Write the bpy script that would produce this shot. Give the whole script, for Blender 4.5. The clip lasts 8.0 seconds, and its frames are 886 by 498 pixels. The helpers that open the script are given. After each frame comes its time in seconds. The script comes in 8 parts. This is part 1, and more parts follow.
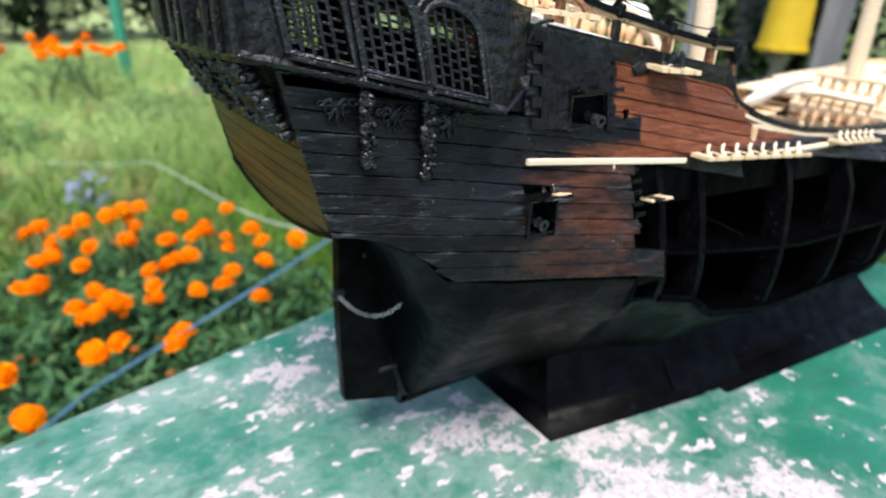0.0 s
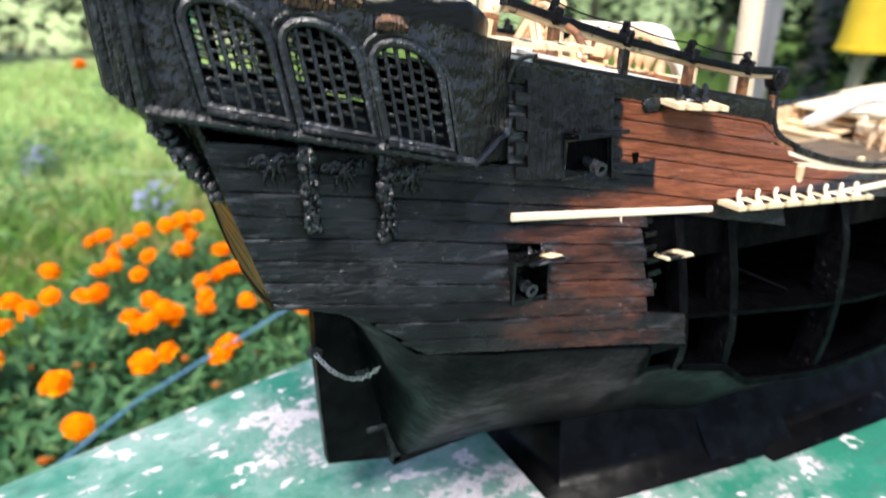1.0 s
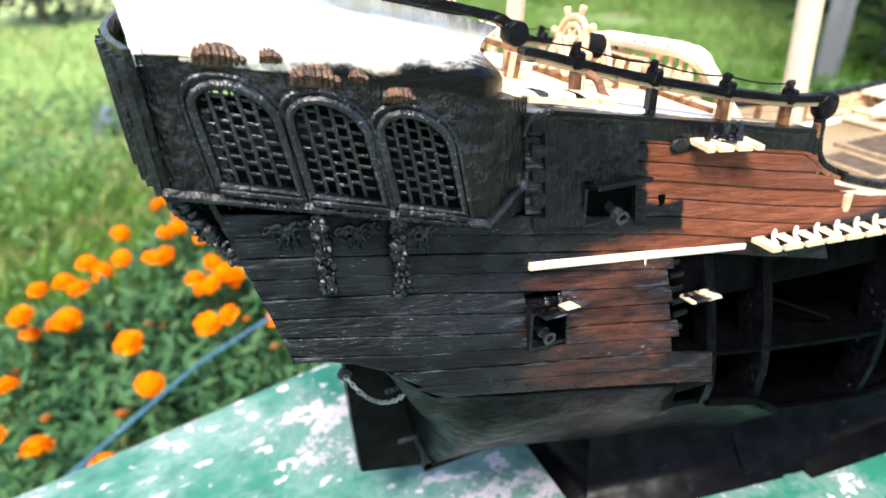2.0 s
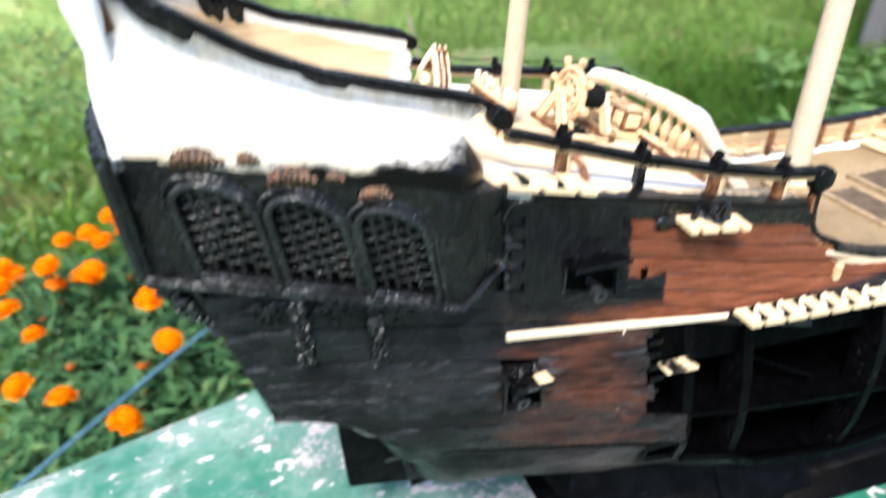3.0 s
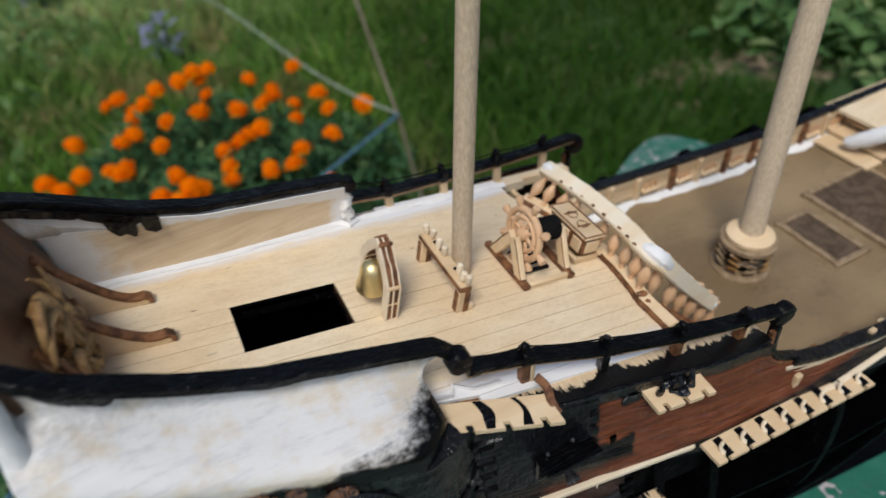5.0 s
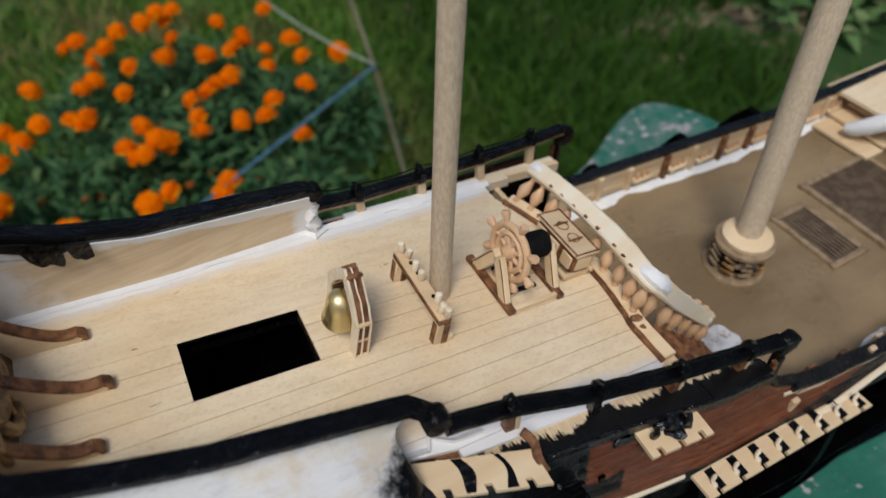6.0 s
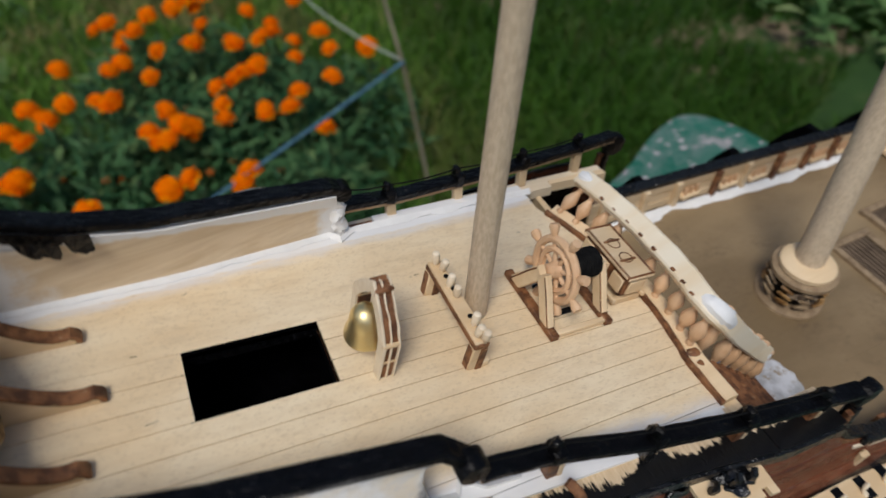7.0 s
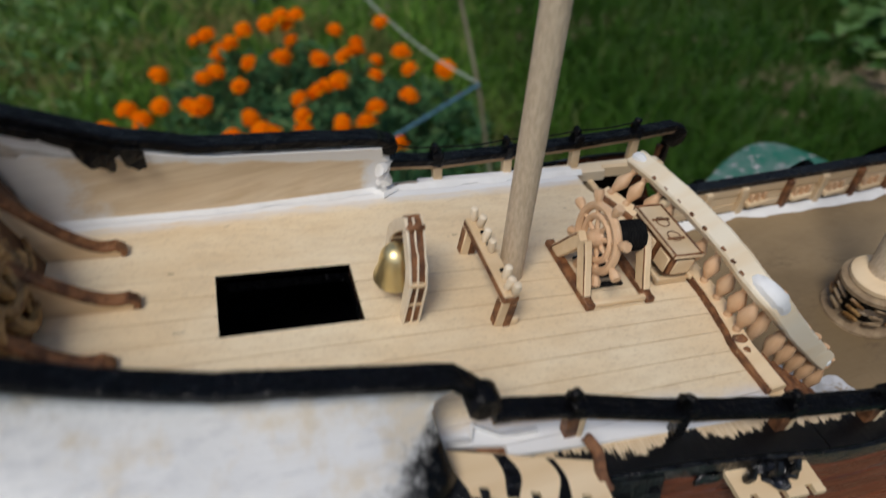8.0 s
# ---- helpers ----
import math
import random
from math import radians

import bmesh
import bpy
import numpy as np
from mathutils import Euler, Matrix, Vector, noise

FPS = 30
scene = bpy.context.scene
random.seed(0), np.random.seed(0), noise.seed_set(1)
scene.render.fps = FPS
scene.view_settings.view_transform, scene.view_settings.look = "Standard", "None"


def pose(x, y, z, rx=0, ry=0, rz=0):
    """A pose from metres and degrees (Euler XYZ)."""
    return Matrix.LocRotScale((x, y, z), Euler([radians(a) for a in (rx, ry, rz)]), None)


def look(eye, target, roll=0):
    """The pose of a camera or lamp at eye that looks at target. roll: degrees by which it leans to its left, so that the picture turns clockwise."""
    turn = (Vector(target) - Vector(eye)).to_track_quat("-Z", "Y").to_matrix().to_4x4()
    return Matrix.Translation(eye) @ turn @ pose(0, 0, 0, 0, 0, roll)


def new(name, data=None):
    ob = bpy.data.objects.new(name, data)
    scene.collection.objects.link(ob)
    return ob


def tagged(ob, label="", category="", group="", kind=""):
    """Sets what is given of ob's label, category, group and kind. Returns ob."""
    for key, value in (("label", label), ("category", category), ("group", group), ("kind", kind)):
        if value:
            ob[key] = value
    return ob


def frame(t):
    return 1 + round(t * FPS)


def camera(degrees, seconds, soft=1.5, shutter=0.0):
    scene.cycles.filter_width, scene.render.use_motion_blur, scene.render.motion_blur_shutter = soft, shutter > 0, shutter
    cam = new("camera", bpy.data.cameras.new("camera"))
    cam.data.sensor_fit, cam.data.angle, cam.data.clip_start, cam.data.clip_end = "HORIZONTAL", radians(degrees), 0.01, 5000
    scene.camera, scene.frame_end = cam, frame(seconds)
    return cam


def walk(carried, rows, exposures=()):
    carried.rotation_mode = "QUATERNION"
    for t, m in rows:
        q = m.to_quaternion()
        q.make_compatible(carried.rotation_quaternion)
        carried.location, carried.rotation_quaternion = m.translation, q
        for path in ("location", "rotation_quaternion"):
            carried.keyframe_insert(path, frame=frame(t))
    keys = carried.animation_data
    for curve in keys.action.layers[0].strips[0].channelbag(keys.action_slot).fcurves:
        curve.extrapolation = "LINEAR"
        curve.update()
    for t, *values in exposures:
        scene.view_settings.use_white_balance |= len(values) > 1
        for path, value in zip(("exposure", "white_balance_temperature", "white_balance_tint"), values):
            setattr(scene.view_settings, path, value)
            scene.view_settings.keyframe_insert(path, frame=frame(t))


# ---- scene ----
# The camera and its walk. x: towards the bow, y: to port, z: up, table top at 0.70.
cam = camera(72.0, 8.0, soft=1.4, shutter=0.8)
cam.data.dof.use_dof = True
cam.data.dof.focus_distance = 0.165
cam.data.dof.aperture_fstop = 12.0
ROWS = [
    (0.0, -0.2068, -0.2091, 0.9096, 65.70, -2.08, -34.14),
    (0.5, -0.1848, -0.2037, 0.9077, 66.34, -1.65, -31.77),
    (1.0, -0.1661, -0.1961, 0.9160, 66.11, -0.46, -28.71),
    (2.5, -0.1452, -0.1887, 0.9558, 58.84, 1.39, -22.14),
    (3.0, -0.1334, -0.1821, 0.9740, 57.08, 0.47, -20.87),
    (3.5, -0.1179, -0.1698, 1.0080, 56.17, 0.82, -20.50),
    (4.0, -0.1243, -0.1546, 1.0291, 52.47, 2.61, -23.53),
    (4.5, -0.1163, -0.1404, 1.0408, 49.51, 3.77, -26.15),
    (6.0, -0.0895, -0.0981, 1.0428, 41.24, 1.44, -28.71),
    (6.5, -0.0906, -0.0886, 1.0437, 41.02, 0.85, -27.90),
    (7.0, -0.0886, -0.0819, 1.0307, 41.36, 0.24, -25.27),
    (7.5, -0.0874, -0.0839, 1.0226, 43.02, 0.63, -21.48),
    (8.0, -0.0871, -0.0970, 1.0160, 44.34, 1.28, -17.53),
]
EXPOSURES = [(0.0, 0.9), (0.5, 1.05), (1.0, 1.3), (2.5, 1.5), (3.0, 1.3), (3.5, 0.4), (4.0, -0.1), (4.5, -0.3), (6.0, -0.6), (7.0, -0.62), (8.0, -0.68)]
walk(cam, [(t, pose(x, y, z, rx, ry, rz)) for t, x, y, z, rx, ry, rz in ROWS], EXPOSURES)

# World and sun: a bright, thinly overcast day.
world = bpy.data.worlds.new("sky")
scene.world = world
world.use_nodes = True
wn = world.node_tree
sky = wn.nodes.new("ShaderNodeTexSky")
sky.sky_type, sky.sun_disc = "NISHITA", False
SUN_EL, SUN_AZ = 63.0, -131.0
sky.sun_elevation, sky.sun_rotation = radians(SUN_EL), radians(90 - SUN_AZ)
sky.air_density, sky.dust_density = 1.0, 1.6
wn.links.new(sky.outputs[0], wn.nodes["Background"].inputs[0])
wn.nodes["Background"].inputs[1].default_value = 0.125
sun = new("sun", bpy.data.lights.new("sun", "SUN"))
sun.data.energy, sun.data.angle, sun.data.color = 3.1, radians(22), (1.0, 0.96, 0.9)
sd = Vector((math.cos(radians(SUN_AZ)) * math.cos(radians(SUN_EL)), math.sin(radians(SUN_AZ)) * math.cos(radians(SUN_EL)), math.sin(radians(SUN_EL))))
sun.matrix_world = look(sd * 10, (0, 0, 0))


# ---- materials ----
def nodes_of(name):
    m = bpy.data.materials.new(name)
    m.use_nodes = True
    nt = m.node_tree
    return m, nt, nt.nodes["Principled BSDF"]


def noise_node(nt, coord, scale, detail=5.0, rough=0.55, stretch=(1, 1, 1)):
    mp = nt.nodes.new("ShaderNodeMapping")
    mp.inputs["Scale"].default_value = stretch
    nt.links.new(coord, mp.inputs["Vector"])
    n = nt.nodes.new("ShaderNodeTexNoise")
    n.inputs["Scale"].default_value = scale
    n.inputs["Detail"].default_value = detail
    n.inputs["Roughness"].default_value = rough
    nt.links.new(mp.outputs[0], n.inputs["Vector"])
    return n.outputs["Fac"]


def ramp(nt, fac, lo, hi, a=0.0, b=1.0):
    r = nt.nodes.new("ShaderNodeMapRange")
    r.interpolation_type = "SMOOTHSTEP"
    for k, v in (("From Min", lo), ("From Max", hi), ("To Min", a), ("To Max", b)):
        r.inputs[k].default_value = v
    nt.links.new(fac, r.inputs["Value"])
    return r.outputs[0]


def math_node(nt, op, a, b=None):
    n = nt.nodes.new("ShaderNodeMath")
    n.operation = op
    for i, v in enumerate((a, b)):
        if v is None:
            continue
        if isinstance(v, (int, float)):
            n.inputs[i].default_value = v
        else:
            nt.links.new(v, n.inputs[i])
    return n.outputs[0]


def mix(nt, fac, a, b):
    n = nt.nodes.new("ShaderNodeMix")
    n.data_type = "RGBA"
    if isinstance(fac, (int, float)):
        n.inputs[0].default_value = fac
    else:
        nt.links.new(fac, n.inputs[0])
    for i, v in ((6, a), (7, b)):
        if isinstance(v, (tuple, list)):
            n.inputs[i].default_value = (*v, 1)
        else:
            nt.links.new(v, n.inputs[i])
    return n.outputs[2]


def coords(nt, kind="Object"):
    return nt.nodes.new("ShaderNodeTexCoord").outputs[kind]


def set_bump(nt, bsdf, height, strength, dist):
    b = nt.nodes.new("ShaderNodeBump")
    b.inputs["Strength"].default_value, b.inputs["Distance"].default_value = strength, dist
    nt.links.new(height, b.inputs["Height"])
    nt.links.new(b.outputs[0], bsdf.inputs["Normal"])


def surf(name, c1, c2, scale=150.0, rough=0.5, bump=0.4, dist=0.0004, bscale=900.0, stretch=(1, 1, 1), metal=0.0, wear=None, wear_scale=300.0, wear_at=(0.62, 0.72), spec=0.5, vary=0.0):
    m, nt, p = nodes_of(name)
    co = coords(nt)
    base = mix(nt, ramp(nt, noise_node(nt, co, scale, stretch=stretch), 0.35, 0.65), c1, c2)
    fine = noise_node(nt, co, bscale, 6.0, 0.65, stretch)
    if vary:
        rnd = nt.nodes.new("ShaderNodeObjectInfo").outputs["Random"]
        dark = nt.nodes.new("ShaderNodeHueSaturation")
        nt.links.new(ramp(nt, rnd, 0, 1, 1 - vary, 1 + vary), dark.inputs["Value"])
        nt.links.new(base, dark.inputs["Color"])
        base = dark.outputs[0]
    if wear:
        w = math_node(nt, "MULTIPLY", ramp(nt, noise_node(nt, co, wear_scale, 8.0, 0.7), *wear_at), ramp(nt, fine, 0.42, 0.6))
        base = mix(nt, w, base, wear)
    nt.links.new(base, p.inputs["Base Color"])
    nt.links.new(ramp(nt, fine, 0.3, 0.7, rough - 0.08, min(1, rough + 0.1)), p.inputs["Roughness"])
    p.inputs["Metallic"].default_value = metal
    p.inputs["Specular IOR Level"].default_value = spec
    if bump:
        set_bump(nt, p, fine, bump, dist)
    return m


def black_paint(name, stretch, scale, spec=0.5, rough=0.22, dist=0.0007, scuff=0.0, base=(0.0018, 0.002, 0.0028), scuff_at=(0.60, 0.68)):
    """Thick brushed black paint: fine ridges of brush strokes over broad waves, a few grey scuffs."""
    m, nt, p = nodes_of(name)
    co = coords(nt)
    stroke = noise_node(nt, co, scale, 3.0, 0.6, stretch)
    wave = noise_node(nt, co, scale * 0.3, 3.0, 0.5)
    blot = noise_node(nt, co, 95, 4.0, 0.6)
    col = mix(nt, ramp(nt, stroke, 0.35, 0.7), base, (base[0] * 2.2, base[1] * 2.2, base[2] * 2.3))
    if scuff:
        speck = noise_node(nt, co, scale * 1.6, 6.0, 0.7, stretch)
        sc = math_node(nt, "MULTIPLY", ramp(nt, speck, *scuff_at), ramp(nt, blot, 0.44, 0.60))
        col = mix(nt, math_node(nt, "MULTIPLY", sc, scuff), col, (0.30, 0.30, 0.33))
    nt.links.new(col, p.inputs["Base Color"])
    nt.links.new(ramp(nt, blot, 0.38, 0.62, spec * 0.6, spec), p.inputs["Specular IOR Level"])
    nt.links.new(ramp(nt, blot, 0.38, 0.62, rough + 0.12, rough), p.inputs["Roughness"])
    set_bump(nt, p, math_node(nt, "ADD", stroke, math_node(nt, "MULTIPLY", wave, 1.4)), 1.0, dist)
    return m


GRAIN_X = (0.06, 1, 1)
GRAIN_Z = (1, 1, 0.06)
M_black = black_paint("black_paint", (1, 1, 0.22), 800, 0.52, 0.2, 0.0008, 0.13, (0.0020, 0.0021, 0.0026))
M_rail_black = black_paint("black_rail_paint", (0.3, 1, 1), 700, 0.2, 0.26, 0.0007, 0.10, (0.0016, 0.0016, 0.0020))
M_sill = black_paint("rubbed_black_edge", (1, 1, 1), 420, 0.5, 0.28, 0.0003, 0.6, scuff_at=(0.50, 0.66))
M_black_wood = black_paint("black_brushed_wood", (0.12, 1, 1), 700, 0.34, 0.24, 0.0007, 0.4, (0.0009, 0.0009, 0.0011))
M_black_relief = black_paint("black_carving_paint", (1, 1, 1), 700, 0.75, 0.22, 0.0005, 0.6, (0.0020, 0.0021, 0.0026))
# M_hold: near-black that puts the deep shade of closed spaces into the colour.
M_hold = black_paint("hold_shade_black", (1, 1, 1), 240, 0.03, 0.4, 0.0006, base=(0.0006, 0.0006, 0.0008))
M_green_black = black_paint("green_black_varnish", (0.15, 1, 0.5), 420, 0.10, 0.30, 0.0004, 0.06, (0.0009, 0.0013, 0.0014))
M_stand = black_paint("black_satin_stand", (0.6, 1, 1), 120, 0.10, 0.32, 0.0003, 0.04, (0.0006, 0.0006, 0.0008))
M_cream = surf("birch_plywood", (0.66, 0.48, 0.28), (0.76, 0.59, 0.38), 120, 0.55, 0.3, 0.0002, 900, GRAIN_X, wear=(0.4, 0.26, 0.13), wear_scale=250, wear_at=(0.66, 0.8), vary=0.1)
M_pale = surf("pale_basswood", (0.74, 0.60, 0.42), (0.84, 0.72, 0.54), 140, 0.6, 0.3, 0.0002, 900, GRAIN_X, wear=(0.5, 0.34, 0.2), wear_scale=180, wear_at=(0.62, 0.8), vary=0.06)
M_main_deck = surf("main_deck_wood", (0.19, 0.13, 0.066), (0.34, 0.245, 0.135), 16, 0.55, 0.25, 0.0002, 500, (0.5, 1, 1), wear=(0.12, 0.08, 0.045), wear_scale=50, wear_at=(0.5, 0.8))
M_burnt = surf("laser_burnt_edge", (0.085, 0.030, 0.010), (0.26, 0.11, 0.042), 300, 0.6, 0.5, 0.0003, 900, wear=(0.5, 0.36, 0.2), wear_scale=400, wear_at=(0.58, 0.72))
M_ivory = surf("ivory_washed_wood", (0.82, 0.67, 0.46), (0.86, 0.77, 0.60), 90, 0.5, 0.4, 0.0003, 500, GRAIN_X, wear=(0.50, 0.36, 0.2), wear_scale=160, wear_at=(0.66, 0.8))
M_turned = surf("turned_pear_wood", (0.62, 0.38, 0.21), (0.72, 0.48, 0.29), 200, 0.5, 0.3, 0.0002, 900, GRAIN_Z, vary=0.08)
M_mast = surf("bare_dowel", (0.53, 0.41, 0.28), (0.645, 0.515, 0.365), 1300, 0.65, 0.9, 0.0005, 1500, (1, 1, 0.30))
M_brown_panel = surf("stained_stern_panel", (0.09, 0.04, 0.02), (0.17, 0.08, 0.04), 120, 0.45, 0.5, 0.0004, 600, GRAIN_Z)
M_gilt = surf("amber_carving", (0.20, 0.10, 0.032), (0.46, 0.28, 0.11), 300, 0.35, 0.6, 0.0004, 900)
M_shell = surf("brown_shell_ornament", (0.10, 0.045, 0.022), (0.22, 0.105, 0.05), 500, 0.5, 0.5, 0.0004, 1200, wear=(0.006, 0.006, 0.007), wear_scale=260, wear_at=(0.38, 0.47))
M_olive = surf("olive_varnished_plank", (0.042, 0.030, 0.009), (0.085, 0.062, 0.020), 80, 0.4, 0.5, 0.0004, 500, (1, 0.06, 1), wear=(0.34, 0.30, 0.2), wear_scale=500, wear_at=(0.68, 0.76), spec=0.3)
M_brass = surf("polished_brass", (0.88, 0.72, 0.36), (0.93, 0.80, 0.46), 200, 0.42, 0.0, 0.0002, 900, metal=1.0)
M_steel = surf("chain_steel", (0.42, 0.40, 0.38), (0.56, 0.54, 0.52), 400, 0.35, 0.3, 0.0002, 900, metal=1.0)
M_gun = surf("black_gunmetal", (0.012, 0.012, 0.015), (0.03, 0.03, 0.035), 300, 0.3, 0.5, 0.0003, 900)
M_cord = surf("black_thread", (0.004, 0.004, 0.0045), (0.01, 0.01, 0.01), 900, 0.8, 0.5, 0.0002, 3000, spec=0.1)
M_white = surf("thick_white_paint", (0.80, 0.80, 0.79), (0.86, 0.86, 0.85), 160, 0.5, 0.6, 0.0004, 400, wear=(0.66, 0.56, 0.4), wear_scale=180, wear_at=(0.66, 0.8))


M_panel = black_paint("brushed_black_panel", (1, 1, 0.14), 800, 0.30, 0.3, 0.0007, 0.10, (0.0032, 0.0034, 0.0042))
M_frame_black = black_paint("black_frame_paint", (1, 1, 0.5), 500, 0.03, 0.40, 0.0005, 0.15, (0.0014, 0.0014, 0.0017), scuff_at=(0.58, 0.70))
M_hatch = surf("dull_tan_hatch", (0.22, 0.15, 0.085), (0.36, 0.26, 0.155), 200, 0.6, 0.4, 0.0003, 700, wear=(0.07, 0.045, 0.025), wear_scale=200, wear_at=(0.55, 0.7))
M_hatch_slat = surf("dark_grating_slat", (0.10, 0.068, 0.042), (0.18, 0.125, 0.08), 200, 0.6, 0.4, 0.0003, 700)


def smeared_wood(name, bare):
    """Bare plywood half covered by ragged strokes of black paint."""
    m, nt, p = nodes_of(name)
    co = coords(nt)
    big, fine = noise_node(nt, co, 150, 4, 0.6, (0.6, 0.5, 1)), noise_node(nt, co, 1100, 6, 0.7, (1, 0.08, 0.3))
    f = ramp(nt, math_node(nt, "ADD", big, math_node(nt, "MULTIPLY", math_node(nt, "SUBTRACT", fine, 0.5), 0.5)), bare, bare + 0.03)
    wood = mix(nt, ramp(nt, fine, 0.35, 0.65), (0.60, 0.43, 0.25), (0.74, 0.58, 0.38))
    nt.links.new(mix(nt, f, (0.004, 0.0042, 0.005), wood), p.inputs["Base Color"])
    nt.links.new(ramp(nt, f, 0, 1, 0.34, 0.6), p.inputs["Roughness"])
    p.inputs["Specular IOR Level"].default_value = 0.3
    set_bump(nt, p, math_node(nt, "SUBTRACT", fine, math_node(nt, "MULTIPLY", f, 0.6)), 0.8, 0.0006)
    return m


M_smear = smeared_wood("plywood_smeared_black", 0.47)


def cover_paint():
    """Covering board: black brushed in from the outer edge in ragged strokes, bare wood, white along the deck."""
    m, nt, p = nodes_of("covering_board_paint")
    co = coords(nt)
    xyz = nt.nodes.new("ShaderNodeSeparateXYZ")
    nt.links.new(co, xyz.inputs[0])
    x, y = xyz.outputs[0], xyz.outputs[1]
    inward = math_node(nt, "ADD", y, math_node(nt, "ADD", math_node(nt, "MULTIPLY", x, 0.097), 0.0584))
    blot, stroke = noise_node(nt, co, 110, 5, 0.6), noise_node(nt, co, 1000, 6, 0.7, (1, 0.12, 1))
    rag = math_node(nt, "ADD", math_node(nt, "MULTIPLY", math_node(nt, "SUBTRACT", blot, 0.5), 0.012), math_node(nt, "MULTIPLY", math_node(nt, "SUBTRACT", stroke, 0.5), 0.009))
    inked = ramp(nt, math_node(nt, "ADD", inward, rag), 0.0056, 0.0062, 1, 0)
    inked = math_node(nt, "MULTIPLY", inked, ramp(nt, math_node(nt, "ADD", x, rag), -0.061, -0.059))
    chalk = ramp(nt, math_node(nt, "ADD", inward, math_node(nt, "MULTIPLY", rag, 0.4)), 0.0096, 0.0106)
    chalk = math_node(nt, "MAXIMUM", math_node(nt, "MULTIPLY", chalk, ramp(nt, x, 0.0, 0.01, 1, 0)), ramp(nt, math_node(nt, "ADD", x, rag), -0.0605, -0.0595, 1, 0))
    wood = mix(nt, ramp(nt, stroke, 0.35, 0.65), (0.62, 0.45, 0.27), (0.76, 0.60, 0.40))
    col = mix(nt, inked, mix(nt, chalk, wood, (0.82, 0.82, 0.81)), (0.003, 0.0031, 0.0036))
    nt.links.new(col, p.inputs["Base Color"])
    nt.links.new(ramp(nt, inked, 0, 1, 0.55, 0.3), p.inputs["Roughness"])
    p.inputs["Specular IOR Level"].default_value = 0.35
    set_bump(nt, p, math_node(nt, "ADD", stroke, inked), 0.8, 0.0005)
    return m


M_cover = cover_paint()
M_rail_side = surf("tan_rail_side", (0.30, 0.18, 0.09), (0.52, 0.36, 0.20), 120, 0.6, 0.4, 0.0003, 700, GRAIN_X, wear=(0.01, 0.01, 0.011), wear_scale=140, wear_at=(0.56, 0.62))
M_smear_grey = surf("thin_grey_paint", (0.34, 0.34, 0.35), (0.60, 0.61, 0.64), 160, 0.55, 0.5, 0.0004, 500, wear=(0.28, 0.21, 0.13), wear_scale=120, wear_at=(0.46, 0.60))
M_wire_green = surf("green_wire", (0.10, 0.30, 0.24), (0.16, 0.38, 0.31), 300, 0.35, 0, 0.0001)
M_wire_red = surf("red_wire", (0.30, 0.06, 0.03), (0.38, 0.10, 0.05), 300, 0.35, 0, 0.0001)
M_wire_grey = surf("grey_wire", (0.20, 0.24, 0.32), (0.28, 0.32, 0.4), 300, 0.35, 0, 0.0001)


def deck_wood():
    """Bare birch: long fine grain, broad warm stains, pencil-thin scratches and dark flecks."""
    m, nt, p = nodes_of("deck_plank_wood")
    co = coords(nt)
    grain = noise_node(nt, co, 420, 5, 0.6, (0.05, 1, 1))
    broad = noise_node(nt, co, 26, 4, 0.6, (0.5, 1, 1))
    mott = noise_node(nt, co, 170, 6, 0.7, (0.5, 1, 1))
    col = mix(nt, ramp(nt, broad, 0.36, 0.64), (0.88, 0.74, 0.52), (0.80, 0.62, 0.39))
    col = mix(nt, ramp(nt, grain, 0.42, 0.66, 0, 0.2), col, (0.58, 0.40, 0.22))
    col = mix(nt, ramp(nt, mott, 0.52, 0.70, 0, 0.35), col, (0.64, 0.50, 0.33))
    col = mix(nt, ramp(nt, noise_node(nt, co, 1300, 4, 0.7, (0.5, 1, 1)), 0.50, 0.66, 0, 0.3), col, (0.52, 0.38, 0.23))
    fleck = math_node(nt, "MULTIPLY", ramp(nt, noise_node(nt, co, 330, 3, 0.5, (0.35, 1, 1)), 0.72, 0.76), ramp(nt, broad, 0.4, 0.6))
    col = mix(nt, math_node(nt, "MULTIPLY", fleck, 0.8), col, (0.10, 0.06, 0.03))
    xyz = nt.nodes.new("ShaderNodeSeparateXYZ")
    nt.links.new(co, xyz.inputs[0])
    rim = math_node(nt, "SUBTRACT", math_node(nt, "ABSOLUTE", xyz.outputs[1]), math_node(nt, "MULTIPLY", xyz.outputs[0], 0.078))
    rim = math_node(nt, "ADD", rim, math_node(nt, "MULTIPLY", math_node(nt, "SUBTRACT", noise_node(nt, co, 150, 6, 0.65, (0.35, 1, 1)), 0.5), 0.006))
    rim = math_node(nt, "SUBTRACT", rim, ramp(nt, xyz.outputs[1], -0.01, 0.01, 0.0018, 0.0))
    thin = math_node(nt, "MULTIPLY", ramp(nt, rim, 0.0385, 0.0420, 0, 0.75), ramp(nt, grain, 0.30, 0.62, 0.35, 1.0))
    col = mix(nt, thin, col, (0.74, 0.74, 0.76))
    col = mix(nt, ramp(nt, rim, 0.0420, 0.0432), col, (0.82, 0.82, 0.82))
    nt.links.new(col, p.inputs["Base Color"])
    nt.links.new(ramp(nt, mott, 0.3, 0.7, 0.42, 0.62), p.inputs["Roughness"])
    set_bump(nt, p, math_node(nt, "ADD", grain, mott), 0.5, 0.0003)
    return m


M_deck = deck_wood()


